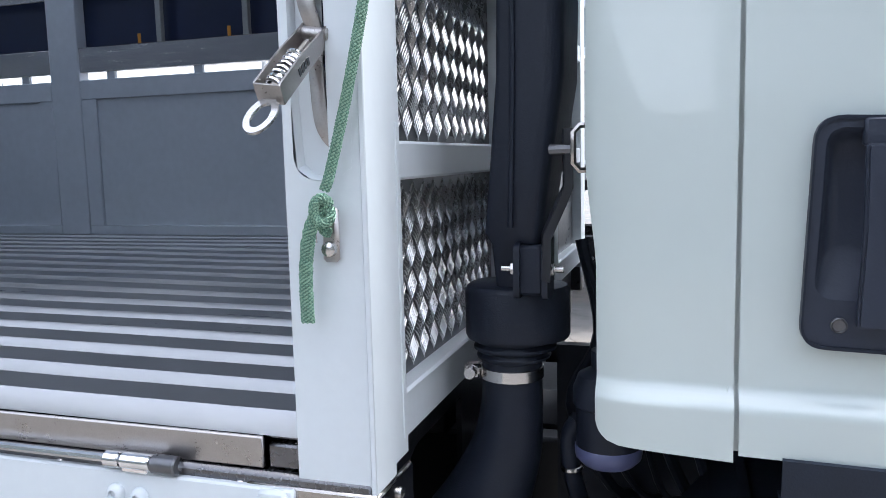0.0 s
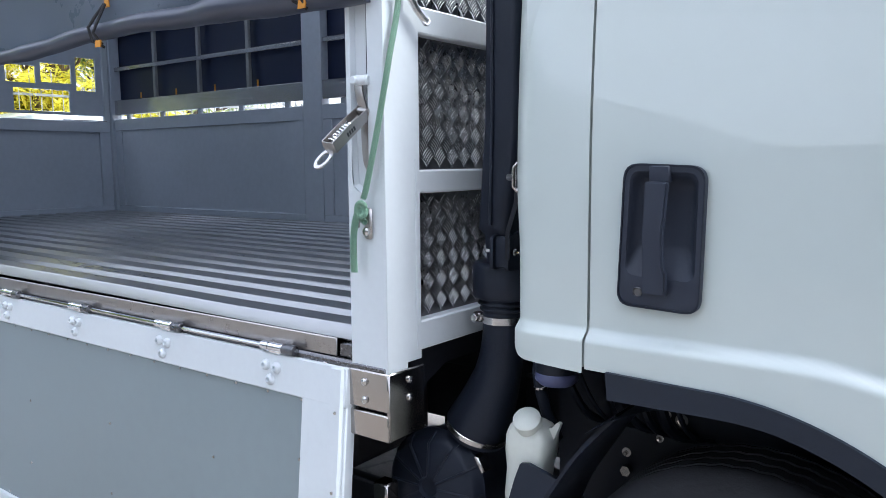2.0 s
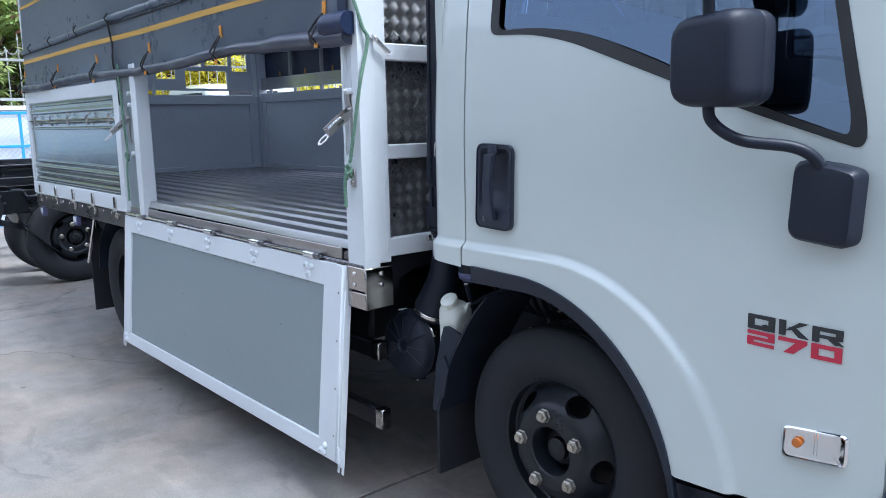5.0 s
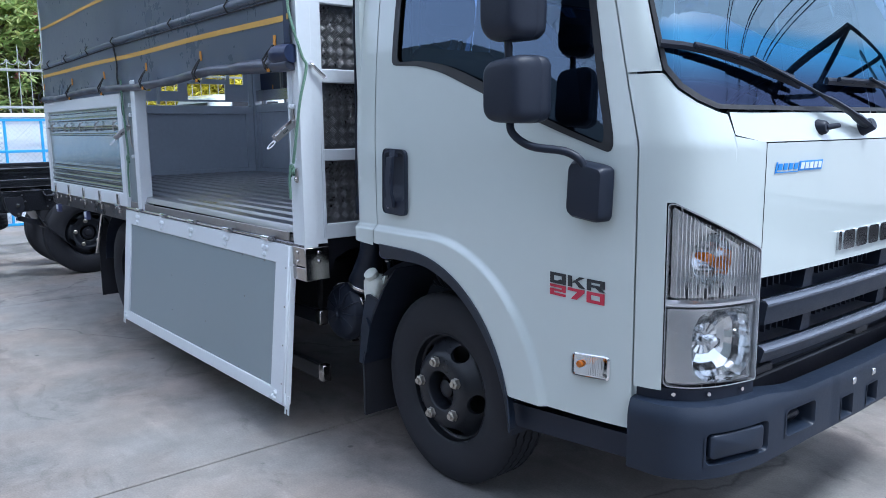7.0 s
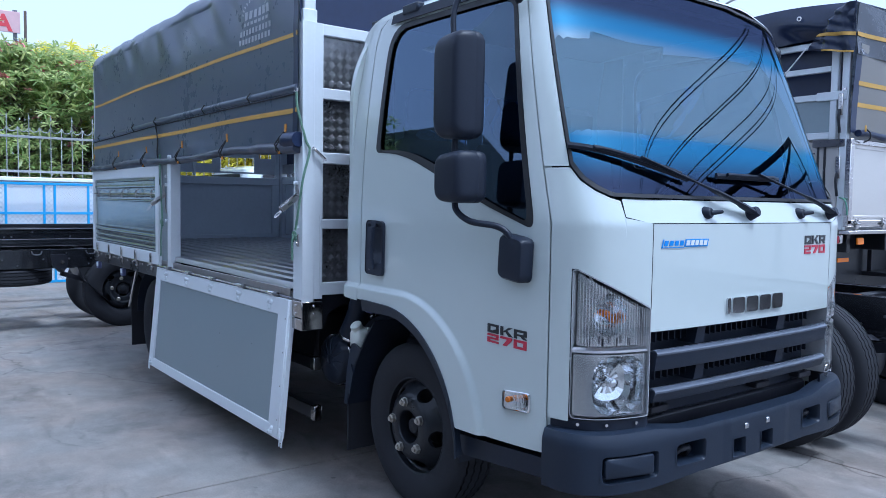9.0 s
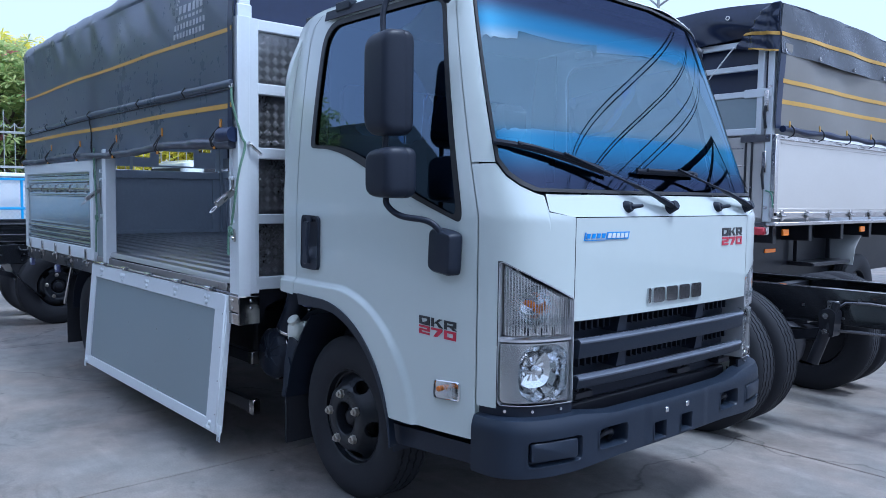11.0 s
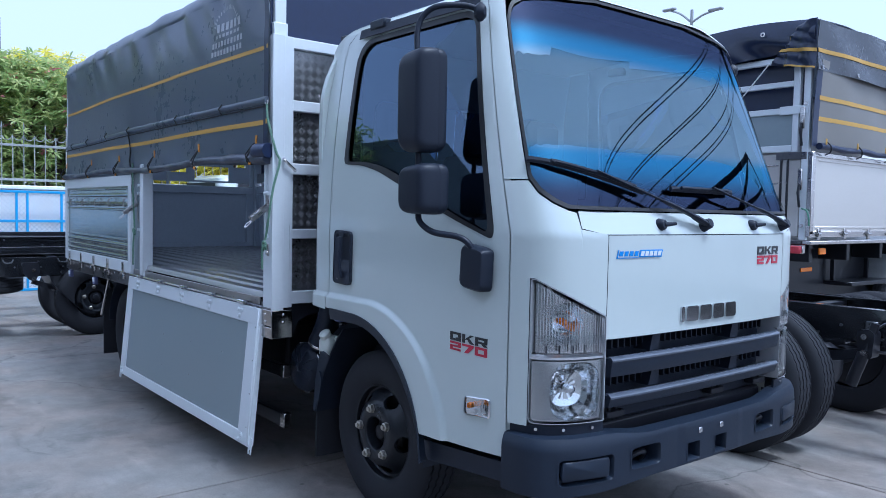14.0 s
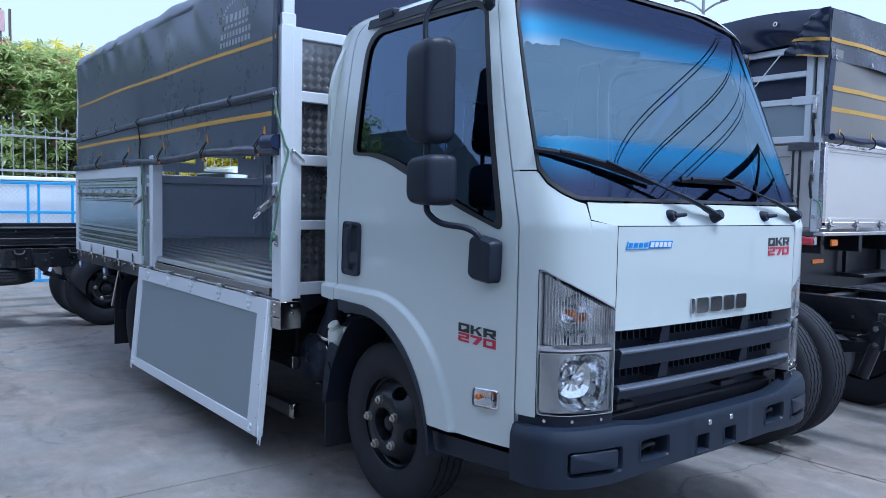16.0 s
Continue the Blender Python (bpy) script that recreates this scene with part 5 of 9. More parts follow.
def rim_mesh(R, front=False):
    """A black steel disc rim whose outer side faces -y, with five oval openings between the bolts; at the front it bulges out."""
    b_ = BM()
    prof = [(R * 0.565, 0.075), (R * 0.565, -0.062), (R * 0.545, -0.070), (R * 0.528, -0.066), (R * 0.522, -0.050), (R * 0.515, -0.022), (R * 0.505, -0.014)]
    rs = [0.505, 0.497, 0.489, 0.480, 0.470, 0.460, 0.450, 0.440, 0.430, 0.420, 0.410, 0.400, 0.390, 0.380, 0.370, 0.360, 0.345, 0.325, 0.305, 0.290, 0.27, 0.20, 0.19, 0.185, 0.18]
    if front:
        prof[1:] = [(R * 0.565, -0.072), (R * 0.548, -0.082), (R * 0.532, -0.078), (R * 0.526, -0.066), (R * 0.520, -0.050), (R * 0.505, -0.046)]
    bulge = ([0.18, 0.185, 0.19, 0.20, 0.30, 0.345, 0.375, 0.42, 0.46, 0.49, 0.505], [-0.05, -0.108, -0.115, -0.118, -0.118, -0.113, -0.103, -0.080, -0.060, -0.048, -0.046])
    hs = np.interp(rs, *bulge) if front else np.interp(rs, [0.18, 0.185, 0.19, 0.20, 0.27, 0.305, 0.345, 0.40, 0.45, 0.49, 0.505], [0.03, -0.020, -0.027, -0.030, -0.031, -0.033, -0.044, -0.047, -0.038, -0.020, -0.014])
    add_lathe(b_, (0, 0, 0), (0, 1, 0), prof, 60)
    n = 150
    def ease(r, ang):
        """Draws the corners near an opening on to its oval edge; says how far inside it a point lies."""
        k = round((ang - math.radians(36)) / math.radians(72))
        da = ang - math.radians(36) - k * math.radians(72)
        t, d = da * 0.425, r - 0.425
        q = math.hypot(t / 0.098, d / 0.056)
        if 0.80 < q < 1.22:
            t, d = t / q, d / q
        return 0.425 + d, math.radians(36) + k * math.radians(72) + t / 0.425, q
    V = []
    for r, h in zip(rs, hs):
        ring = []
        for j in range(n):
            rr, aa, q = ease(r, 2 * math.pi * j / n)
            ring.append((b_.verts.new((R * rr * math.cos(aa), h, R * rr * math.sin(aa))), q))
        V.append(ring)
    for r0, r1 in zip(V, V[1:]):
        for j in range(n):
            four = [r0[j], r0[(j + 1) % n], r1[(j + 1) % n], r1[j]]
            if sum(q for _, q in four) / 4 > 0.93:
                b_.faces.new([v for v, _ in four])
    for v in [v for v in b_.verts if not v.link_faces]:
        b_.verts.remove(v)
    lip = [e for e in b_.edges if len(e.link_faces) == 1 and all(0.30 * R < math.hypot(v.co.x, v.co.z) < 0.50 * R for v in e.verts)]
    got = bmesh.ops.extrude_edge_only(b_, edges=lip)
    for v in [g for g in got["geom"] if isinstance(g, bmesh.types.BMVert)]:
        v.co.y += 0.012
    bmesh.ops.recalc_face_normals(b_, faces=b_.faces[:])
    return mesh_of(b_, "rim", RIMB, 40)


def nut_mesh():
    b_ = BM()
    add_lathe(b_, (0, 0, 0), (0, -1, 0), [(0.017, 0), (0.017, 0.004), (0.0155, 0.006), (0.0155, 0.019), (0.013, 0.022), (0.0, 0.022)], 6)
    add_cyl(b_, (0, -0.02, 0), (0, -0.032, 0), 0.008, n=10)
    return mesh_of(tidy(b_), "wheel_nut", NUTM, 30)


TY, TF, RI, RF, NU = tyre_mesh(0.372, 0.185), tyre_mesh(0.372, 0.212), rim_mesh(0.372), rim_mesh(0.372, True), nut_mesh()
bhub = BM()
add_lathe(bhub, (0, 0, 0), (0, -1, 0), [(0.062, -0.02), (0.060, 0.012), (0.052, 0.018), (0.040, 0.020), (0.038, 0.038), (0.028, 0.044), (0.0, 0.044)], 30)
HU_ = mesh_of(tidy(bhub), "hub_cap", BLACKM)
bback = add_lathe(BM(), (0, 0, 0), (0, 1, 0), [(0.0, 0.035), (0.205, 0.035), (0.205, 0.045), (0.0, 0.045)], 40)
BACKD = mesh_of(tidy(bback), "brake_drum", BLACKM)


def wheel(x, y, parent, outer=True, flip=False, turn=0.0, R=1.0, front=False):
    w = shared("wheel", TF if front else TY, parent, Matrix.Translation((x, y, 0.370 * R)) @ Matrix.Rotation(math.pi if flip else 0, 4, "Z") @ Matrix.Diagonal((R, 1, R, 1)), "black ribbed tyre on a steel rim")
    shared("rim", RF if front else RI, w, Matrix.Rotation(turn - radians(100), 4, "Y") @ Matrix.Diagonal((1.06, 1, 1.06, 1)), "black painted steel rim")
    if outer:
        shared("hub_cap", HU_, w, Matrix.Translation((0, -0.050 if front else 0.0, 0)) @ Matrix.Diagonal((0.9, 1, 0.9, 1)))
        shared("brake_drum", BACKD, w)
        for k in range(5):
            a = math.radians(100 + 72 * k) + turn
            shared("wheel_nut", NU, w, Matrix.Translation((0.112 * math.cos(a), -0.117 if front else -0.026, 0.112 * math.sin(a))) @ Matrix.Diagonal((1.3, 0.9, 1.3, 1)), "bare metal wheel nut")
    return w


AX = 0.004
wheel(AX, 0.225, truck, R=1.02, front=True)
wheel(AX, 2 * C - 0.225, truck, flip=True, R=1.02, front=True)
RX = -3.55
wheel(RX, 0.135, truck, True)
wheel(RX, 0.35, truck, False)
wheel(RX, 2 * C - 0.135, truck, flip=True)
wheel(RX, 2 * C - 0.35, truck, False)

# ---- chassis and underside ----
for y in (0.56, 2 * C - 0.56):
    part("chassis_rail", box((-5.0, y - 0.03, 0.56), (1.05, y + 0.03, 0.74), 0.008), BLACKM, truck, "black painted chassis rail")
for x in (-4.8, -4.0, -2.9, -2.0, -1.2, -0.5, 0.9):
    part("cross_member", box((x - 0.04, 0.59, 0.60), (x + 0.04, 2 * C - 0.59, 0.70), 0.008), BLACKM, truck)
part("front_axle", box((AX - 0.05, 0.24, 0.28), (AX + 0.05, 2 * C - 0.24, 0.38), 0.015), BLACKM, truck, "black front axle beam")
bax = BM()
add_cyl(bax, (RX, 0.25, 0.37), (RX, 2 * C - 0.25, 0.37), 0.06, n=16)
add_lathe(bax, (RX, C, 0.37), (1, 0, 0), [(0.0, -0.17), (0.10, -0.15), (0.16, -0.05), (0.16, 0.05), (0.10, 0.15), (0.0, 0.17)], 20)
part("rear_axle", tidy(bax), BLACKM, truck)
for x, y in ((AX, 0.42), (AX, 2 * C - 0.42), (RX, 0.50), (RX, 2 * C - 0.50)):
    part("leaf_spring", thicken(tidy(add_grid(BM(), lambda a, b: Vector((x + a, y + b, 0.44 + 0.10 * (a / 0.6) ** 2)), np.linspace(-0.6, 0.6, 14), [-0.035, 0.035])), 0.05), BLACKM, truck)
part("engine_block", box((-0.35, 0.66, 0.42), (0.85, 2 * C - 0.66, 0.92), 0.05), BLACKM, truck)
part("radiator", box((0.92, 0.45, 0.52), (0.99, 2 * C - 0.45, 0.98), 0.01), BLACKM, truck)
part("gearbox", box((-1.15, 0.75, 0.40), (-0.35, 2 * C - 0.75, 0.75), 0.06), BLACKM, truck)
# far-side tank, unseen and enlarged to block light under the truck
part("fuel_tank", box((-2.9, 2 * C - 0.50, 0.28), (-0.75, 2 * C - 0.06, 0.80), 0.06), BLACKM, truck)
part("battery_box", box((-1.55, 0.18, 0.50), (-1.02, 0.52, 0.76), 0.02), BLACKM, truck)
# inner wheel arches
for far in (False, True):
    q = near_far(far)
    def liner(t, w):
        a = math.radians(200 - 205 * t)
        x, z = AX + 0.47 * math.cos(a), 0.40 + 0.50 * max(-0.1, math.sin(a))
        return q(x, 0.035 + 0.36 * w, min(z, 0.935))
    part("arch_liner", tidy(add_grid(BM(), liner, np.linspace(0.36, 1, 40), np.linspace(0, 1, 5))), PLAST, truck, "black inner wheel arch")
    part("arch_wall", tidy(add_grid(BM(), lambda a, b: q(-0.52 + 1.10 * a, 0.40, 0.36 + 0.60 * b), [0, 1], [0, 1])), PLAST, truck)
    for x, z, r in ((-0.212, 0.741, 0.0075), (-0.246, 0.747, 0.005), (-0.262, 0.688, 0.0045), (-0.342, 0.638, 0.0055)):
        rb = part("arch_bolt", add_cyl(BM(), q(x, 0.4005, z), q(x, 0.388, z), r, n=6, bevel=0.001), STAIN, truck, "bright bolt in the wheel arch")
        part("washer", add_lathe(BM(), q(x, 0.4005, z), q(0, -1, 0) - q(0, 0, 0), [(r, 0.0), (2.0 * r, 0.0), (2.0 * r, 0.002), (r, 0.0025)], 16), STEELW, rb)
    for x, z in ((0.18, 0.80), (0.0, 0.86), (-0.30, 0.55)):
        part("bolt", add_cyl(BM(), q(x, 0.39, z), q(x, 0.375, z), 0.014, n=6), STEELD, truck)
    # mud guard blade behind the front wheel
    edge_ = smooth_line([(-0.225, 0.842, 0), (-0.30, 0.757, 0), (-0.36, 0.666, 0), (-0.413, 0.572, 0), (-0.478, 0.384, 0)], 5)
    guard = part("mud_guard", thicken(tidy(add_grid(BM(), lambda k, w: q(edge_[k][0], 0.068 + 0.26 * w, edge_[k][1]), range(len(edge_)), np.linspace(0, 1, 4))), 0.007), PLAST, truck, "curved black plastic mud guard")
    plate = [(p[0], p[1]) for p in edge_ if p[1] < 0.69] + [(-0.502, 0.384), (-0.480, 0.55), (-0.448, 0.66), (-0.434, 0.697), (-0.415, 0.701)]
    part("guard_plate", tidy(add_prism(BM(), plate, lambda a, b, d: q(a, 0.066 + d, b), 0.010)), PLASTG, guard, "charcoal plastic front plate")
    part("guard_rib", tidy(add_prism(BM(), rounded([(-0.43, 0.60), (-0.405, 0.555), (-0.435, 0.44), (-0.452, 0.45)], 0.006, 2), lambda a, b, d: q(a, 0.058 + d, b), 0.010)), PLASTG, guard)
    for x, z in ((-0.335, 0.60), (-0.31, 0.53), (-0.385, 0.50)):
        part("guard_bolt", add_cyl(BM(), q(x, 0.395, z), q(x, 0.375, z), 0.013, n=6), STAIN, guard, "bright bolt head")
    part("mud_flap", box(tuple(min(a, b) for a, b in zip(q(-0.50, 0.08, 0.14), q(-0.485, 0.34, 0.42))), tuple(max(a, b) for a, b in zip(q(-0.50, 0.08, 0.14), q(-0.485, 0.34, 0.42))), 0.003), RUBBER, truck, "black rubber mud flap")
    part("mud_flap", box(tuple(min(a, b) for a, b in zip(q(-4.19, 0.03, 0.10), q(-4.175, 0.46, 0.68))), tuple(max(a, b) for a, b in zip(q(-4.19, 0.03, 0.10), q(-4.175, 0.46, 0.68))), 0.003), RUBBER, truck, "black rubber rear mud flap")
    part("flap_stay", tube([q(-3.93, 0.01, 0.80), q(-4.17, 0.01, 0.45)], 0.012, 6), STAIN, truck)

# air intake: tall duct, oblong cap, bellows, clamp, flared hose, filter drum
duct = BM()
secs = []
for z, x0, x1, y0, y1 in ((1.085, -0.560, -0.492, 0.135, 0.215), (1.165, -0.566, -0.494, 0.128, 0.220), (1.18, -0.572, -0.492, 0.116, 0.225), (1.256, -0.564, -0.482, 0.112, 0.24), (1.333, -0.557, -0.470, 0.110, 0.255), (1.39, -0.552, -0.462, 0.110, 0.262),
                          (1.50, -0.550, -0.461, 0.110, 0.268), (1.9, -0.545, -0.455, 0.110, 0.268), (2.0, -0.514, -0.454, 0.115, 0.26), (2.045, -0.486, -0.462, 0.12, 0.25)):
    secs.append([duct.verts.new((x, y, z)) for x, y in rounded([(x0, y0), (x1, y0 - 0.012), (x1, y1), (x0, y1)], [0.008, 0.026, 0.02, 0.02], 4)])
for s0, s1 in zip(secs, secs[1:]):
    for k in range(len(s0)):
        j = (k + 1) % len(s0)
        duct.faces.new((s0[k], s0[j], s1[j], s1[k]))
duct.faces.new(secs[-1])
intake = part("air_intake", tidy(duct), PLAST, truck, "tall black air intake duct behind the cab")
part("duct_edge", tube([(-0.527, 0.107, 2.0), (-0.527, 0.104, 1.39), (-0.533, 0.105, 1.19)], 0.004, 6), PLAST, intake, "raised seam along the duct")
part("duct_foot", box((-0.524, 0.106, 1.098), (-0.490, 0.14, 1.166), 0.004), PLAST, intake)
for x in (-0.524, -0.486):
    ear = rounded([(0.096, 1.095), (0.15, 1.095), (0.15, 1.178), (0.096, 1.165)], 0.008, 3)
    part("foot_ear", tidy(add_prism(BM(), ear, lambda a, b, d, x=x: Vector((x - 0.004 + d, a, b)), 0.008)), PLAST, intake)
for x, s in ((-0.528, -1), (-0.482, 1)):
    bolt_ = add_cyl(BM(), (x, 0.113, 1.134), (x + s * 0.007, 0.113, 1.134), 0.0085, n=6, bevel=0.001)
    add_cyl(bolt_, (x + s * 0.006, 0.113, 1.134), (x + s * 0.019, 0.113, 1.134), 0.0045, n=10)
    part("foot_bolt", bolt_, STAIN, intake, "bright hexagon nut on a stud")
# cap: an oblong lid over a bellows
LID = [(-0.550, 0.180), (-0.532, 0.185)]
def oblong(r, z):
    """An oval ring of radius r round the lid's two centres."""
    out = []
    for k in range(40):
        a = 2 * math.pi * k / 40
        c = LID[1] if math.cos(a) > 0 else LID[0]
        w = min(1, max(0, (r - 0.044) / 0.02))
        cx = LID[0][0] + (c[0] - LID[0][0]) * w
        cy = LID[0][1] + (c[1] - LID[0][1]) * w
        out.append(Vector((cx + r * math.cos(a), cy + r * math.sin(a), z)))
    return out
cap_ = BM()
crings = [[cap_.verts.new(p) for p in oblong(r, z)] for r, z in ((0.030, 1.107), (0.058, 1.104), (0.063, 1.101), (0.0665, 1.094), (0.0665, 1.030), (0.064, 1.025), (0.054, 1.023), (0.051, 1.018), (0.055, 1.013), (0.055, 1.009), (0.048, 1.004), (0.051, 0.999), (0.050, 0.995), (0.044, 0.990), (0.044, 0.955))]
for r0_, r1_ in zip(crings, crings[1:]):
    for k in range(40):
        cap_.faces.new((r0_[k], r0_[(k + 1) % 40], r1_[(k + 1) % 40], r1_[k]))
cap_.faces.new(crings[0])
part("intake_cap", tidy(cap_), PLAST, intake, "black rubber bellows cap")
clamp_ = part("hose_clamp", add_lathe(BM(), (-0.550, 0.180, 0.964), (0, 0, 1), [(0.0445, 0.0), (0.0462, 0.001), (0.0462, 0.017), (0.0445, 0.018)], 40), STAIN, intake, "shiny steel hose clamp")
screw = box((-0.618, 0.160, 0.962), (-0.594, 0.180, 0.984), 0.003)
add_cyl(screw, (-0.606, 0.164, 0.973), (-0.606, 0.146, 0.973), 0.009, n=12, bevel=0.001)
part("clamp_screw", screw, STAIN, clamp_, "slotted clamp screw")
hline = smooth_line([(-0.550, 0.180, 0.975), (-0.551, 0.180, 0.92), (-0.562, 0.183, 0.85), (-0.594, 0.188, 0.77), (-0.622, 0.192, 0.715), (-0.632, 0.194, 0.695)], 6)
hose = add_tube(BM(), hline, [float(np.interp(k / (len(hline) - 1), [0, 0.1, 0.25, 0.42, 0.6, 0.78, 0.92, 1], [0.0442, 0.0442, 0.047, 0.054, 0.066, 0.075, 0.078, 0.078])) for k in range(len(hline))], 36)
part("intake_hose", tidy(hose), PLAST, intake, "flared black rubber hose")
part("hose_clamp", add_lathe(BM(), (-0.6235, 0.192, 0.713), (-0.35, 0.05, -0.8), [(0.0785, 0.0), (0.0802, 0.001), (0.0802, 0.013), (0.0785, 0.014)], 40), STAIN, intake, "shiny steel hose clamp")
add_stay = add_tube(BM(), [(-0.452, 0.080, 1.318), (-0.452, 0.080, 1.245), (-0.460, 0.085, 1.228), (-0.483, 0.096, 1.180), (-0.486, 0.100, 1.120)], 0.0115, 4, 0.45)
part("intake_stay", tidy(add_stay), BLACKM, intake, "bent black steel stay")
part("stay_stud", add_cyl(BM(), (-0.475, 0.085, 1.292), (-0.446, 0.078, 1.292), 0.007, n=8), STEELD, intake)
hoop = [(-0.42, 0.058, 1.320), (-0.434, 0.053, 1.320), (-0.441, 0.051, 1.312), (-0.441, 0.051, 1.274), (-0.434, 0.053, 1.266), (-0.42, 0.058, 1.266)]
part("lock_hoop", tube(hoop, 0.004, 6), STEELM, intake, "steel locking hoop")
drum_c, drum_ax = Vector((-0.706, 0.188, 0.562)), Vector((0.06, -0.995, 0.06)).normalized()
drum = BM()
add_lathe(drum, drum_c, drum_ax, [(0.0, -0.18), (0.119, -0.18), (0.123, 0.03), (0.132, 0.036), (0.132, 0.056), (0.125, 0.062), (0.119, 0.080), (0.106, 0.090), (0.026, 0.097), (0.022, 0.088), (0.0, 0.086)], 48)
filt = part("air_filter", tidy(drum), PLAST, truck, "round black plastic air filter housing")
side_ = drum_ax.cross(Vector((0, 0, 1))).normalized()
for k in range(12):
    a = 2 * math.pi * k / 12
    d = side_ * math.cos(a) + Vector((0, 0, 1)) * math.sin(a)
    part("rib", tube([drum_c + drum_ax * 0.096 + d * 0.026, drum_c + drum_ax * 0.091 + d * 0.106, drum_c + drum_ax * 0.06 + d * 0.127], 0.0035, 6), PLAST, filt)
for a in (0.95, 2.6, 4.6):
    d = side_ * math.cos(a) + Vector((0, 0, 1)) * math.sin(a)
    t_ = drum_ax.cross(d)
    M_ = Matrix((t_, d, drum_ax)).transposed().to_4x4()
    M_.translation = drum_c + d * 0.132 + drum_ax * 0.035
    part("clip", box((-0.022, -0.004, -0.022), (0.022, 0.008, 0.022), 0.003, M_), STAIN, filt, "steel spring clip")

# washer bottle with its cap
bot_ = BM()
secs = []
for z, a, b, dx in ((0.60, 0.045, 0.06, -0.01), (0.64, 0.050, 0.066, -0.008), (0.70, 0.048, 0.07, -0.003), (0.74, 0.055, 0.075, 0.0), (0.775, 0.055, 0.075, 0.002), (0.795, 0.045, 0.062, 0.0), (0.805, 0.03, 0.04, 0.0)):
    secs.append([bot_.verts.new((-0.440 + dx + 0.90 * a * x, 0.125 + 0.6 * b * y, z - 0.03)) for x, y in rounded([(-1, -1), (1, -1), (1, 1), (-1, 1)], 0.6, 5)])
for s0, s1 in zip(secs, secs[1:]):
    for k in range(len(s0)):
        j = (k + 1) % len(s0)
        bot_.faces.new((s0[k], s0[j], s1[j], s1[k]))
bot_.faces.new(secs[0])
bot_.faces.new(secs[-1])
bottle = part("washer_bottle", tidy(bot_), BOTTLE, truck, "milky white plastic washer bottle")
part("bottle_neck", add_lathe(BM(), (-0.436, 0.118, 0.748), (0.10, -0.58, 0.76), [(0.040, -0.03), (0.030, 0.01), (0.027, 0.02), (0.027, 0.035), (0.030, 0.038), (0.030, 0.052), (0.024, 0.057), (0.0, 0.058)], 28), BOTTLE, bottle, "white bottle cap")
part("bottle_lug", tidy(add_prism(BM(), rounded([(-0.405, 0.728), (-0.385, 0.745), (-0.372, 0.778), (-0.380, 0.780), (-0.392, 0.765), (-0.412, 0.764)], 0.003, 2), lambda a, b, d: Vector((a, 0.125 + d, b)), 0.012)), BOTTLE, bottle, "white fixing lug")
# canister behind the near corner, hoses and wires
can = part("canister", add_lathe(BM(), (-0.411, 0.180, 0.846), (0, 0, 1), [(0.0, 0.0), (0.030, 0.002), (0.044, 0.012), (0.046, 0.02), (0.046, 0.085), (0.050, 0.088), (0.050, 0.11), (0.042, 0.13), (0.024, 0.14), (0.024, 0.165), (0.0, 0.168)], 32), PLAST, truck, "small black fluid canister")
part("canister_band", add_lathe(BM(), (-0.411, 0.180, 0.846), (0, 0, 1), [(0.036, 0.0), (0.0462, 0.010), (0.0475, 0.018), (0.0475, 0.026), (0.046, 0.028)], 32), BLUEL, can, "grey-blue band low on the canister")
part("canister_hose", tube(smooth_line([(-0.455, 0.20, 0.90), (-0.47, 0.205, 0.87), (-0.468, 0.21, 0.82), (-0.455, 0.22, 0.76), (-0.44, 0.24, 0.70)], 6), 0.014, 12), PLAST, can, "short black hose")
part("hose_clip", add_lathe(BM(), (-0.4675, 0.209, 0.825), (0.1, 0.05, -1), [(0.0145, 0.0), (0.0165, 0.001), (0.0165, 0.006), (0.0145, 0.007)], 20), STAIN, can, "thin wire hose clip")
rng = random.Random(4)
for k in range(7):
    x = -0.47 + 0.04 * k
    pts = smooth_line([(x, 0.33 + 0.05 * rng.random(), 1.15), (x + 0.03, 0.33, 1.0), (x - 0.02 + 0.04 * rng.random(), 0.33, 0.88), (x + 0.05, 0.34, 0.74), (x + 0.1, 0.42, 0.7)], 5)
    part("hose", tube(pts, rng.choice((0.006, 0.010, 0.014)), 8), PLAST, truck)
# rear fenders of the near side and the lamps under the bed
for far in (False, True):
    q = near_far(far)
    part("rear_fender", thicken(tidy(add_grid(BM(), lambda t, w: q(RX + 0.46 * math.cos(math.radians(190 - 200 * t)), 0.03 + 0.44 * w, 0.42 + 0.40 * max(0, math.sin(math.radians(190 - 200 * t)))), np.linspace(0, 1, 20), [0, 1])), 0.004), PLAST, truck)


# ---- cargo body ----
XF, XR = -0.655, -4.965  # front and rear of the body
YN, YF = -0.095, 1.86    # near and far sides
ZF = 0.974               # top of the floor ribs


def frame_of(bars, name, mat, parent, label=""):
    """A welded frame: several bars that make one part."""
    b_ = BM()
    for lo, hi in bars:
        add_box(b_, lo, hi, 0.004)
    return part(name, b_, mat, parent, label)


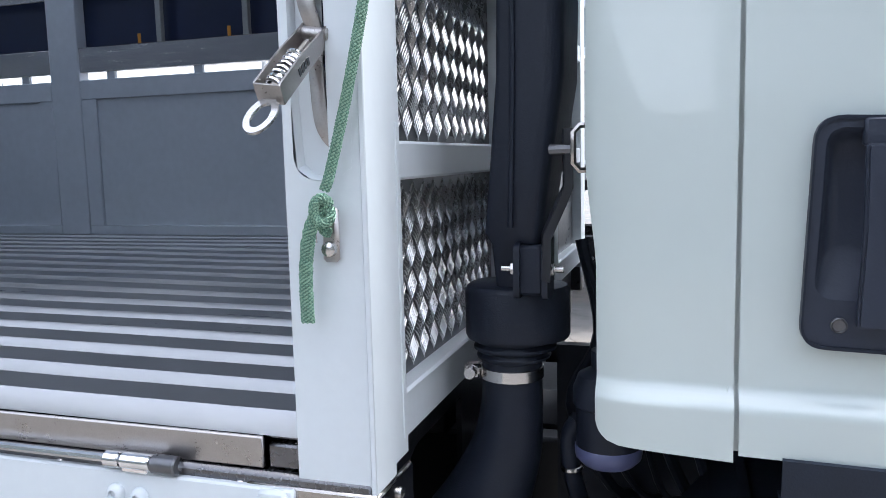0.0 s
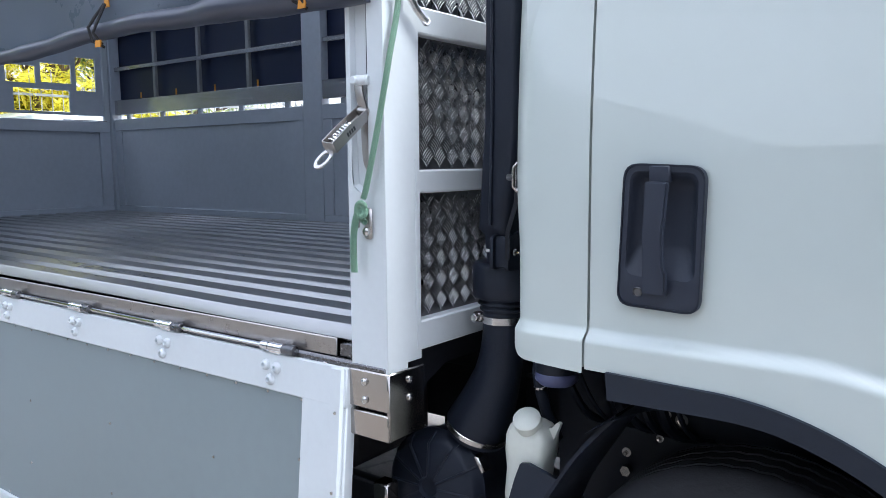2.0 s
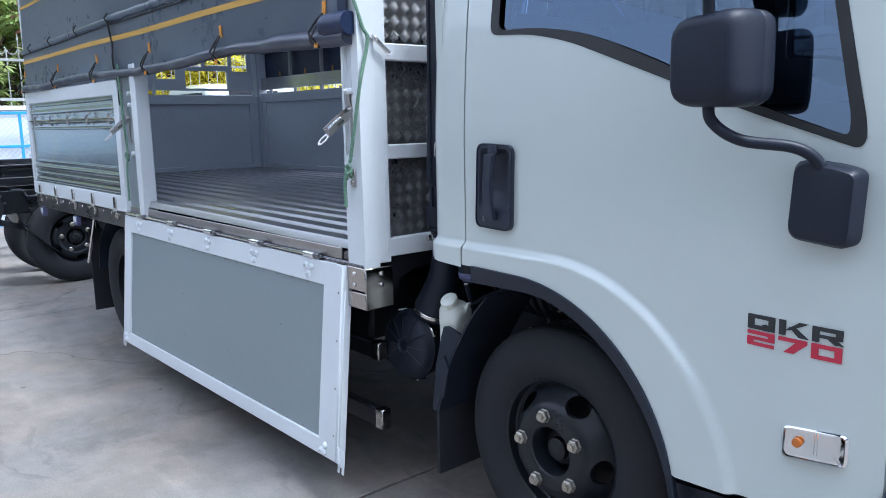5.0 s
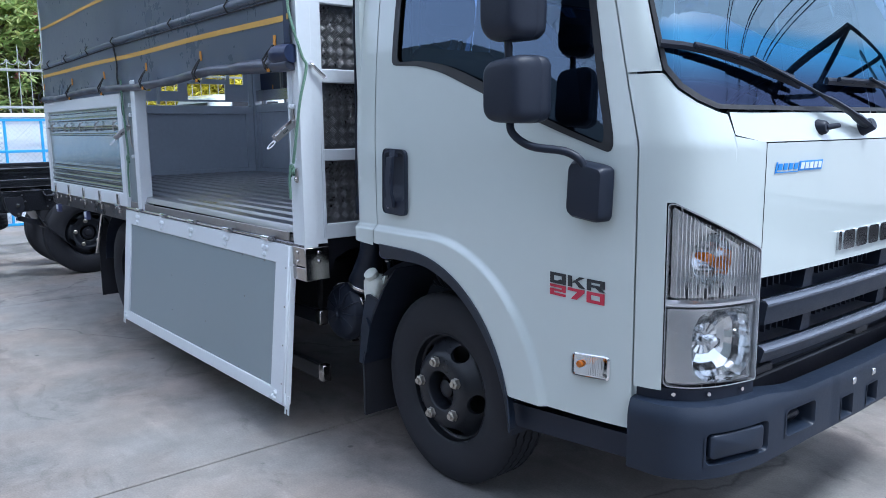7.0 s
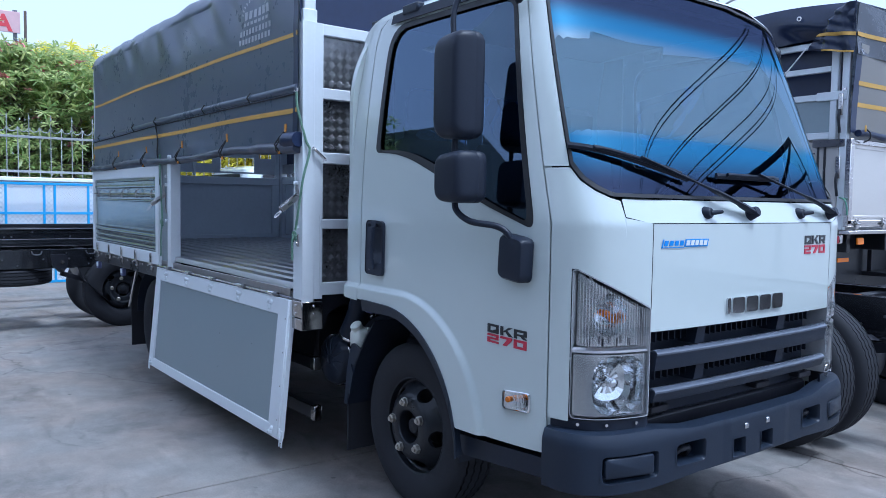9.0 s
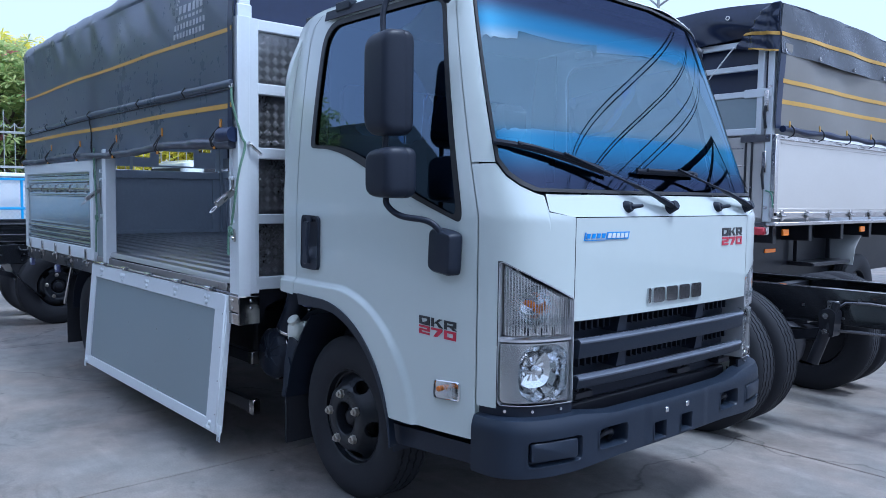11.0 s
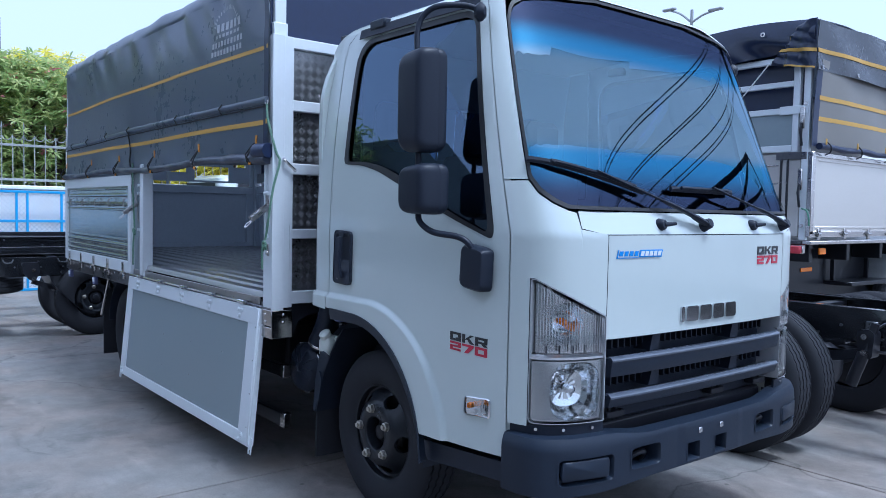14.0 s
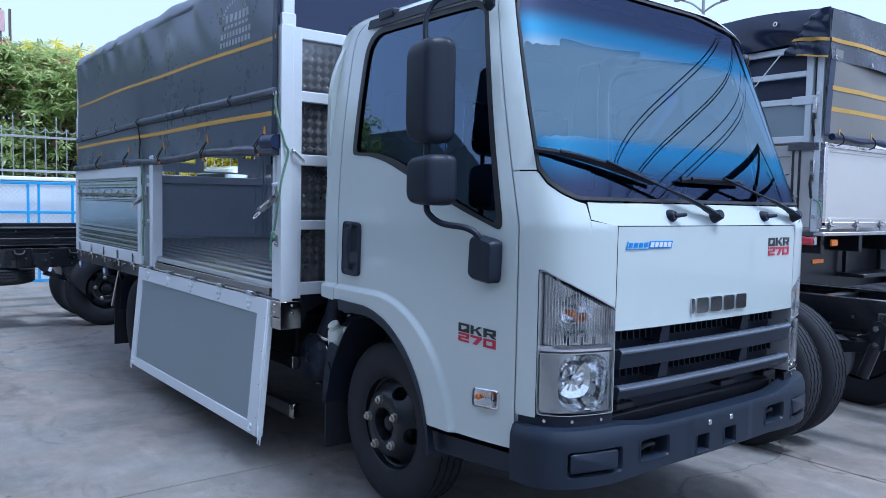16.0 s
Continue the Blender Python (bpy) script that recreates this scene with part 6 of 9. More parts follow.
# floor: trapezoid ribs that run the length of the body
floor_ = new("bed_floor")
floor_.parent = truck
tagged(floor_, "ribbed galvanised steel cargo floor")
xs_ = [XF - 0.10] + list(np.linspace(-1.2, -4.5, 8)) + [XR + 0.03]
for k in range(16):
    y = -0.078 + 0.118 * k
    prof = [(y, ZF - 0.030), (y + 0.009, ZF - 0.004), (y + 0.013, ZF), (y + 0.076, ZF), (y + 0.080, ZF - 0.004), (y + 0.089, ZF - 0.030)]
    rib_ = add_grid(BM(), lambda x, q: Vector((x, prof[q][0], prof[q][1] + 0.026 * min(1, max(0, prof[q][0] / 1.8) + (-0.9 - x) / 4) - 0.0012 * math.sin(x * 9 + k))), xs_, range(6))
    rib_ = part("floor_rib", thicken(tidy(rib_), 0.003), ZINC, floor_)
    rib_.data.materials.append(RIBTOP)
    for f in rib_.data.polygons:  # bright flanks, darker tops: the fall of light put into their colour
        f.material_index = 1 if abs(f.normal.z) > 0.9 else 0
# valley sheet: its dark colour stands for the shade between the ribs
part("floor_sheet", thicken(tidy(add_grid(BM(), lambda x, v: Vector((x, v, ZF - 0.031 + 0.026 * min(1, max(0, v / 1.8) + (-0.9 - x) / 4))), xs_, np.linspace(-0.07, 1.80, 12))), 0.004), STEELD, floor_, "floor sheet coloured dark for the shade between the ribs")
part("floor_lip", box((XR + 0.02, -0.086, 0.903), (XF - 0.155, -0.079, ZF - 0.030), 0.002), STEELW, floor_, "bent steel floor edge")
part("corner_block", box((XF - 0.150, -0.082, 0.903), (XF - 0.102, -0.02, 0.935), 0.003), STEELD, floor_, "welded steel corner block")
for k in range(4):
    part("floor_bearer", box((-1.3 - 0.95 * k, -0.05, 0.76), (-1.24 - 0.95 * k, 1.84, 0.93), 0.004), BLACKM, truck)
part("mounting_beam", box((XR, 0.50, 0.74), (XF - 0.1, 0.58, 0.93), 0.006), BLACKM, truck)
part("mounting_beam", box((XR, 2 * C - 0.58, 0.74), (XF - 0.1, 2 * C - 0.50, 0.93), 0.006), BLACKM, truck)

# side sills
for far in (False, True):
    ya, yb = (YN, YN + 0.075) if not far else (YF - 0.075, YF)
    part("side_sill", box((XR, ya, 0.808), (XF - 0.003, yb, 0.902), 0.006), STEELD, truck, "dark polished steel side sill")
for k in range(30):
    x = -0.84 - 0.142 * k
    if min(abs(x - h) for h in (-0.953, -1.384, -1.838, -2.281, -2.711)) > 0.04:
        part("rivet", add_lathe(BM(), (x, YN + 0.001, 0.882), (0, -1, 0.15), [(0.008, 0), (0.007, 0.003), (0.004, 0.005), (0, 0.0055)], 10), STAIN, truck)

# front bulkhead: welded frame with tread plate in its bays
RUNGS = [(0.917, 0.982), (1.258, 1.308), (1.591, 1.648), (1.917, 1.973), (2.235, 2.292)]
bars = [((XF - 0.045, y0, 0.90), (XF, y1, 2.292)) for y0, y1 in ((YN + 0.0032, 0.02), (0.60, 0.66), (1.20, 1.26), (1.75, 1.85))]
bulk = new("front_bulkhead")
bulk.parent = truck
tagged(bulk, "white welded front frame with tread plate panels")
for lo, hi in bars:
    part("frame_post", box(lo, hi, 0.0015), FRAMEW, bulk)
for a, b in RUNGS:
    part("rung", box((XF - 0.043, 0.0, a), (XF - 0.002, 1.8, b), 0.004), FRAMEW, bulk)


def tread_bars(y0, y1, z0, z1, x):
    """Raised bars of tread plate: fives of curved ribs, leaning by turns."""
    V, F = [], []
    pitch = 0.047
    ny, nz = int((y1 - y0) / pitch) + 3, int((z1 - z0) / (pitch / 2)) + 2
    for i in range(ny):
        for j in range(nz):
            cy, cz = y0 - 0.004 + (i + 0.5 * (j % 2)) * pitch, z0 + 0.006 + j * pitch / 2
            lean = 1 if j % 2 else -1
            a = math.radians(45 * lean)
            dx, dz = math.cos(a), math.sin(a)
            px, pz = -dz, dx
            for k in range(5):
                o = (k - 2) * 0.0064
                pts = []
                for t in (-1, -0.5, 0, 0.5, 1):
                    bow = 0.0022 * (1 - t * t)
                    pts.append((cy + dx * t * 0.0160 + px * (o + bow), cz + dz * t * 0.0160 + pz * (o + bow), 1 - 0.75 * abs(t) ** 3))
                if any(not (y0 + 0.002 < p[0] < y1 - 0.002 and z0 + 0.002 < p[1] < z1 - 0.002) for p in pts):
                    continue
                base = len(V)
                for q, (py_, pz_, w) in enumerate(pts):
                    V += [(x, py_ - px * 0.0010 * w, pz_ - pz * 0.0010 * w), (x + 0.0024 * w, py_, pz_), (x, py_ + px * 0.0010 * w, pz_ + pz * 0.0010 * w)]
                for q in range(4):
                    b0, b1 = base + 3 * q, base + 3 * q + 3
                    F += [(b0, b0 + 1, b1 + 1, b1), (b0 + 1, b0 + 2, b1 + 2, b1 + 1)]
    me = bpy.data.meshes.new("tread_relief")
    me.from_pydata(V, [], F)
    me.materials.append(TREADB)
    return me


for (a0, a1), (b0, b1) in zip(RUNGS, RUNGS[1:]):
    for y0, y1 in ((0.02, 0.60), (0.66, 1.20), (1.26, 1.75)):
        pl = part("tread_panel", box((XF - 0.034, y0 - 0.004, a1 - 0.004), (XF - 0.030, y1 + 0.004, b0 + 0.004), 0.0), TREAD, bulk, "aluminium tread plate, coloured dark between its ribs")
        if y0 < 0.5:
            tagged(shared("tread_relief", tread_bars(y0, y1, a1, b0, XF - 0.0302), pl), "raised ribs of the tread plate", kind="stuff")
part("weld_bead", tube([(XF + 0.0005, 0.004, 0.925), (XF + 0.0005, 0.004, 1.33)], 0.0015, 6), FRAMEW, bulk)
# dark apron under the bulkhead, with an arch cut for the hose
ap = rounded([(0.02, 0.915), (0.02, 0.74), (0.05, 0.74), (0.08, 0.82), (0.16, 0.855), (0.40, 0.855), (0.40, 0.60), (1.50, 0.60), (1.80, 0.74), (1.80, 0.915)], 0.01, 2)
b_ = BM()
add_prism(b_, ap, lambda a, b, d: Vector((XF - 0.05 + d, a, b)), 0.01)
part("bulkhead_apron", tidy(b_), BLACKM, truck)

# near front post: a channel with a long rounded pocket for the latch
PX0, PX1 = -0.757, XF - 0.0003
face = [(PX0, 0.888), (PX1 - 0.0, 0.888), (PX1 - 0.0, 2.295), (PX0, 2.295)]
pocket = rounded([(PX0 + 0.012, 1.262), (PX1 - 0.012, 1.262), (PX1 - 0.012, 1.95), (PX0 + 0.012, 1.95)], [0.042, 0.042, 0.042, 0.042], 10)
pc = ((PX0 + PX1) / 2, 1.6)
b_ = BM()
add_star(b_, face, pc, lambda a, b: Vector((a, YN + 0.003, b)), pocket, 3, 120)
rim_ = [by_angle(pocket, pc, np.linspace(-math.pi, math.pi, 121)[:-1])]
r0 = [b_.verts.new((p[0], YN + 0.003, p[1])) for p in rim_[0]]
r1 = [b_.verts.new((pc[0] + (p[0] - pc[0]) * 0.9, YN + 0.016, pc[1] + (p[1] - pc[1]) * 0.985)) for p in rim_[0]]
for k in range(120):
    j = (k + 1) % 120
    b_.faces.new((r0[k], r0[j], r1[j], r1[k]))
b_.faces.new(r1)
post = part("corner_post", tidy(b_), FRAMEW, truck, "white corner post with a latch pocket")
part("post_wall", box((PX0, YN + 0.0055, 0.889), (PX0 + 0.004, 0.0, 2.294), 0.001), FRAMEW, post)
part("post_wall", box((PX1 - 0.005, YN - 0.0002, 0.8885), (PX1 + 0.0025, -0.03, 2.2945), 0.0012), FRAMEW, post)
part("post_top", box((PX0 + 0.012, -0.075, 2.29), (PX0 + 0.075, -0.01, 2.62), 0.004), FRAMEW, post, "slim upper post")
part("post_collar", box((PX0 + 0.006, -0.082, 2.285), (PX0 + 0.081, -0.004, 2.36), 0.004), FRAMEW, post)
part("post_pin", add_cyl(BM(), (-0.728, YN - 0.001, 1.490), (-0.692, YN + 0.001, 1.490), 0.0105, n=16, bevel=0.003), FRAMEW, post)
part("post_pin_bolt", add_cyl(BM(), (-0.721, YN + 0.004, 1.490), (-0.721, YN - 0.017, 1.490), 0.0085, n=14, bevel=0.002), FRAMEW, post)
# polished corner bracket below the post
brk = part("corner_bracket", box((-0.830, YN - 0.004, 0.806), (XF + 0.004, YN + 0.004, 0.889), 0.003), STEELM, truck, "polished stainless corner bracket with bolts")
part("bracket_side", box((XF - 0.004, YN - 0.002, 0.742), (XF + 0.005, 0.022, 0.888), 0.003), STEELM, brk)
part("bracket_lip", box((-0.79, YN - 0.0035, 0.742), (XF + 0.0035, YN + 0.0035, 0.800), 0.003), STEELM, brk)
for x, z in ((-0.715, 0.865), (-0.715, 0.826)):
    part("bolt", add_lathe(BM(), (x, YN - 0.004, z), (0, -1, 0), [(0.0085, 0), (0.008, 0.004), (0.004, 0.0065), (0, 0.007)], 12), STAIN, brk)
for y, z in ((-0.03, 0.865), (-0.03, 0.826)):
    part("bolt", add_lathe(BM(), (XF + 0.005, y, z), (1, 0, 0), [(0.0085, 0), (0.008, 0.004), (0.004, 0.0065), (0, 0.007)], 12), STAIN, brk)


def latch(x, parent):
    """A sprung over-centre latch that juts out open from its pivot, with a pull ring."""
    piv = Vector((x, YN + 0.008, 1.428))
    strap = BM()
    line = smooth_line([(x - 0.012, YN + 0.004, 1.496), (x - 0.006, YN + 0.002, 1.46), tuple(piv), (x - 0.001, YN + 0.010, 1.385), (x + 0.003, YN + 0.009, 1.335), (x + 0.010, YN + 0.010, 1.315), (x + 0.022, YN + 0.014, 1.300)], 5)
    rings = []
    for i, p in enumerate(line):
        p, w = Vector(p), 0.0112 - 0.0022 * min(1, i / 12)
        d = (Vector(line[min(i + 1, len(line) - 1)]) - Vector(line[max(i - 1, 0)])).normalized()
        a, n_ = d.cross(Vector((0, 1, 0))).normalized(), Vector((0, 0.0022, 0))
        rings.append([strap.verts.new(p + a * w * k + n_ * m) for k, m in ((-1, -0.6), (-0.85, -1), (0.85, -1), (1, -0.6), (1, 1), (-1, 1))])
    for r0, r1 in zip(rings, rings[1:]):
        for k in range(6):
            strap.faces.new((r0[k], r0[(k + 1) % 6], r1[(k + 1) % 6], r1[k]))
    strap.faces.new(rings[0])
    strap.faces.new(rings[-1][::-1])
    la = part("gate_latch", tidy(strap), STEELW, parent, "worn stainless gate latch standing open")
    d = Vector((-0.075, -0.79, -0.62)).normalized()
    side = (Vector((-1, 0.0, 0.0)) - d * d.dot(Vector((-1, 0.0, 0.0)))).normalized()
    up = side.cross(d).normalized()
    side, up = side * math.cos(0.12) + up * math.sin(0.12), up * math.cos(0.12) - side * math.sin(0.12)
    M_ = Matrix((side, d, up)).transposed().to_4x4()
    M_.translation = piv
    ch = BM()
    for sx in (-1, 1):
        cheek = rounded([(-0.012, -0.010), (0.118, -0.012), (0.118, 0.012), (0.062, 0.014), (0.020, 0.011), (-0.012, 0.010)], [0.010, 0.002, 0.002, 0.02, 0.02, 0.010], 4)
        add_prism(ch, cheek, lambda a, b, w: M_ @ Vector((sx * (0.0135 + w), a, b)), 0.0022)
    add_box(ch, (-0.0150, 0.030, -0.0125), (0.0150, 0.118, -0.0105), 0.0006, M_)
    add_box(ch, (-0.0158, 0.1165, -0.0125), (0.0158, 0.1190, 0.0115), 0.0006, M_)
    part("latch_channel", ch, STEELW, la, "open stainless channel")
    sp = [M_ @ Vector((0.0098 * math.cos(a), 0.050 + 0.062 * a / (2 * math.pi * 8), 0.001 + 0.0098 * math.sin(a))) for a in np.linspace(0, 2 * math.pi * 8, 110)]
    part("spring", tube(sp, 0.0024, 6), CHROME, la, "bright coil spring")
    part("spring_rod", tube([M_ @ Vector((0, 0.02, 0.001)), M_ @ Vector((0, 0.118, 0.001))], 0.0045, 8), STEELW, la)
    # flat oval pull ring, bent a little down
    B_ = M_ @ Matrix.Translation((0, 0.117, -0.006)) @ Matrix.Rotation(radians(-6), 4, "X")
    oval = [(0.0165 * math.sin(a), 0.026 - 0.027 * math.cos(a)) for a in np.linspace(0, 2 * math.pi, 37)[:-1]]
    hole = [(0.0095 * math.sin(a), 0.027 - 0.018 * math.cos(a)) for a in np.linspace(0, 2 * math.pi, 37)[:-1]]
    b2 = add_star(BM(), oval, (0, 0.027), lambda a, b: B_ @ Vector((a, b, 0)), hole, 2, 40)
    part("pull_ring", thicken(b2, 0.0035), STAIN, la, "flat steel pull ring")
    part("pivot_pin", add_cyl(BM(), M_ @ Vector((-0.019, 0, 0)), M_ @ Vector((0.019, 0, 0)), 0.0085, n=14, bevel=0.0015), STEELW, la)
    for k in range(4):
        part("stamp_bar", box((-0.0164, 0.052 + 0.007 * k, -0.0045), (-0.0156, 0.0565 + 0.007 * k, 0.0045), 0.0, M_), BLKD, la)
    return la


latch(-0.713, post)
part("rope_cleat", box((-0.709, YN - 0.006, 1.168), (-0.688, YN + 0.003, 1.232), 0.004), STEELW, post, "small steel rope cleat")
part("cleat_bolt", add_lathe(BM(), (-0.6985, YN - 0.006, 1.184), (0, -1, 0), [(0.0095, 0), (0.0085, 0.005), (0.004, 0.007), (0, 0.007)], 16), STAIN, post)
part("cleat_horn", tube(smooth_line([(-0.709, YN - 0.006, 1.225), (-0.712, YN - 0.016, 1.212), (-0.711, YN - 0.018, 1.192)], 4), 0.003, 6), STAIN, post)
part("tie_hook", tube(smooth_line([(XF + 0.004, -0.035, 1.665), (XF + 0.018, -0.03, 1.655), (XF + 0.016, -0.005, 1.635), (XF + 0.020, 0.022, 1.612)], 5), 0.008, 8), STAIN, post, "double steel tie hook")
for p in ((XF + 0.006, -0.035, 1.665), (XF + 0.018, 0.022, 1.612)):
    part("hook_eye", add_lathe(BM(), p, (1, -0.6, 0.2), [(0.004, 0.0), (0.009, 0.0), (0.010, 0.004), (0.009, 0.008), (0.004, 0.008)], 14), STAIN, post)

# middle post and pillar of the near side
P2 = -2.681
pil = part("middle_post", box((P2 - 0.072, YN - 0.008, 0.892), (P2, -0.03, 1.71), 0.004), FRAMEW, truck, "white middle post")
part("pillar", box((-2.945, -0.082, 0.892), (P2 - 0.075, -0.03, 2.58), 0.004), PANELG, truck, "grey side pillar behind the gate end")
latch(-2.86, pil)
for z in (1.50, 1.56, 1.24):
    part("post_pin", add_cyl(BM(), (-2.80, -0.082, z), (-2.80, -0.104, z), 0.012, n=12, bevel=0.002), FRAMEW, pil)
# far posts and rear posts
for x0, x1, y0, y1 in ((-2.925, -2.772, 1.80, 1.86), (XR, XR + 0.075, 1.78, 1.86), (XR, XR + 0.075, YN + 0.01, -0.02), (XF - 0.10, XF - 0.045, 1.79, 1.86)):
    part("side_post", box((x0, y0, 0.89), (x1, y1, 2.6), 0.004), INNER if y0 > 1 else FRAMEW, truck, "grey painted side post")

# hanging gate of the near side
GX0, GX1 = -2.994, -0.759
GT, GB = Vector((0, -0.106, 0.888)), Vector((0, -0.174, 0.166))
gup = (GT - GB).normalized()
gout = Vector((1, 0, 0)).cross(gup).normalized()
if gout.y > 0:
    gout = -gout
GH = (GT - GB).length
GM = Matrix((Vector((1, 0, 0)), gup, gout)).transposed().to_4x4()
GM.translation = Vector((GX0, GB.y, GB.z))
GW = GX1 - GX0
gate = new("side_gate")
gate.parent = truck
tagged(gate, "open side gate, white frame round a grey sheet")
gfr = BM()
add_box(gfr, (0, GH - 0.088, -0.030), (GW, GH, 0.0), 0.003, GM)
add_box(gfr, (0, 0, -0.030), (GW, 0.062, 0.0), 0.003, GM)
add_box(gfr, (0, 0.055, -0.029), (0.100, GH - 0.08, -0.0006), 0.002, GM)
add_box(gfr, (GW - 0.136, 0.055, -0.029), (GW - 0.046, GH - 0.08, -0.0006), 0.002, GM)
part("gate_frame", gfr, FRAMEW, gate, "white painted gate frame")
part("gate_end", box((GW - 0.048, 0.002, -0.030), (GW - 0.008, GH - 0.001, 0.005), 0.005, GM), FRAMEW, gate, "white gate end rail")
part("gate_end", box((GW - 0.010, 0.004, -0.034), (GW, GH - 0.004, -0.004), 0.003, GM), FRAMEW, gate, "white gate end rail")
part("gate_sheet", box((0.095, 0.055, -0.022), (GW - 0.13, GH - 0.082, -0.010), 0.001, GM), PANELG, gate, "flat grey painted gate sheet")
RIV = add_lathe(BM(), (0, 0, 0), (0, 0, 1), [(0.0042, 0), (0.0038, 0.0016), (0, 0.0022)], 8)
RIVM = mesh_of(RIV, "rivet", STAIN)
for k in range(18):
    x = 0.115 + (GW - 0.26) * k / 17
    shared("rivet", RIVM, gate, GM @ Matrix.Translation((x, GH - 0.094, -0.010)))
    shared("rivet", RIVM, gate, GM @ Matrix.Translation((x, 0.070, -0.010)))
for k in range(1, 4):
    for x in (0.108, GW - 0.144):
        shared("rivet", RIVM, gate, GM @ Matrix.Translation((x, 0.07 + (GH - 0.16) * k / 4, -0.010)))
for x, y_ in ((0.82, 0.40), (1.30, 0.42), (0.84, 0.20), (1.32, 0.22), (1.78, 0.43)):
    shared("rivet", RIVM, gate, GM @ Matrix.Translation((x, y_, -0.010)))
for k in range(4):
    shared("rivet", RIVM, gate, GM @ Matrix.Translation((GW - 0.026, 0.10 + 0.175 * k, 0.005)))
BOLT = mesh_of(add_lathe(BM(), (0, 0, 0), (0, 0, 1), [(0.0135, 0), (0.013, 0.004), (0.0095, 0.009), (0.0058, 0.0105), (0.005, 0.005), (0, 0.005)], 18), "gate_bolt", FRAMEW)
HINGES = (-0.953, -1.384, -1.838, -2.281, -2.711)
for hx in HINGES:
    for dx, dy in ((-0.065, -0.030), (-0.028, -0.032), (-0.048, -0.062)):
        shared("gate_bolt", BOLT, gate, GM @ Matrix.Translation((hx - GX0 + dx, GH + dy, 0.0)), "white round gate bolt")
    hb = BM()
    add_box(hb, (hx - 0.052, -0.113, 0.889), (hx - 0.012, -0.095, 0.9065), 0.002)
    add_cyl(hb, (hx - 0.055, -0.104, 0.902), (hx - 0.010, -0.104, 0.902), 0.0115, n=16, bevel=0.002)
    hg = part("hinge", hb, CHROME, gate, "bright zinc hinge")
    part("hinge_barrel", add_cyl(BM(), (hx - 0.082, -0.104, 0.902), (hx - 0.058, -0.104, 0.902), 0.0115, n=16, bevel=0.002), CHROME, hg)
    part("hinge_barrel", add_cyl(BM(), (hx - 0.008, -0.104, 0.902), (hx + 0.030, -0.104, 0.902), 0.0125, n=16, bevel=0.002), STEELD, hg)
part("hinge_rod", tube([(GX0 + 0.02, -0.104, 0.902), (GX1 - 0.16, -0.104, 0.902)], 0.0055, 8), CHROME, gate, "thin steel hinge rod")
for x in (0.012, GW - 0.03):
    for dy, dx in ((0.02, 0.0), (0.045, 0.006), (0.02, 0.02 if x < 1 else -0.02)):
        shared("gate_bolt", BOLT, gate, GM @ Matrix.Translation((x + dx + (0.03 if x < 1 else -0.06), dy, 0.0)))
for x in (-0.028, GW - 0.012):
    hk = BM()
    add_box(hk, (x, -0.012, -0.012), (x + 0.040, 0.05, -0.008), 0.001, GM)
    add_box(hk, (x, -0.035, -0.012), (x + 0.012, -0.008, -0.008), 0.001, GM)
    add_box(hk, (x + 0.026, -0.035, -0.012), (x + 0.040, -0.008, -0.008), 0.001, GM)
    part("gate_hook", hk, FRAMEW, gate, "forked catch plate")

# closed rear gate of the near side: ribbed aluminium in a white frame
RG0, RG1, RZ0, RZ1 = XR + 0.02, -2.948, 0.906, 1.642
rgate = new("side_gate")
rgate.parent = truck
tagged(rgate, "closed side gate of ribbed aluminium in a pale frame")
gb = BM()
for lo, hi in (((RG0, -0.108, RZ1 - 0.082), (RG1, -0.074, RZ1)), ((RG0, -0.108, RZ0), (RG1, -0.074, RZ0 + 0.088)), ((RG0, -0.1075, RZ0 + 0.08), (RG0 + 0.07, -0.0745, RZ1 - 0.07)), ((RG1 - 0.075, -0.1075, RZ0 + 0.08), (RG1, -0.0745, RZ1 - 0.07))):
    add_box(gb, lo, hi, 0.004)
part("gate_frame", gb, FRAMEW, rgate, "pale painted gate frame")
GREEN = material("gate_aluminium", (0.34, 0.38, 0.37), 0.24, metal=0.85, vary=0.03, scale=2, rvary=0.08, sheet=(1, 1, 3))
def rib(z):
    t = (z - RZ0) / (RZ1 - RZ0)
    o = 0.0
    for c, w, h in ((0.155, 0.020, 0.008), (0.215, 0.014, 0.007), (0.275, 0.020, 0.008), (0.330, 0.012, 0.006), (0.645, 0.012, 0.007), (0.70, 0.010, 0.006), (0.80, 0.022, 0.008), (0.865, 0.012, 0.006)):
        o += h * max(0.0, 1 - (abs(t - c) / w) ** 4) if abs(t - c) < w else 0
    return o
part("ribbed_sheet", tidy(add_grid(BM(), lambda x, z: Vector((x, -0.092 - rib(z) + 0.0012 * math.sin(7 * x) * math.sin(9 * z), z)), np.linspace(RG0 + 0.06, RG1 - 0.065, 40), np.linspace(RZ0 + 0.08, RZ1 - 0.075, 150))), GREEN, rgate, "ribbed aluminium sheet")
part("latch_rod", tube([(RG0 + 0.08, -0.108, 1.435), (RG1 - 0.08, -0.108, 1.435)], 0.006, 8), STAIN, rgate)
for k in range(5):
    x = RG0 + 0.25 + 0.40 * k
    part("rod_hook", tube(smooth_line([(x, -0.10, 1.405), (x + 0.005, -0.118, 1.41), (x + 0.01, -0.12, 1.44), (x + 0.035, -0.118, 1.462), (x + 0.045, -0.104, 1.47)], 4), 0.006, 6), STAIN, rgate)
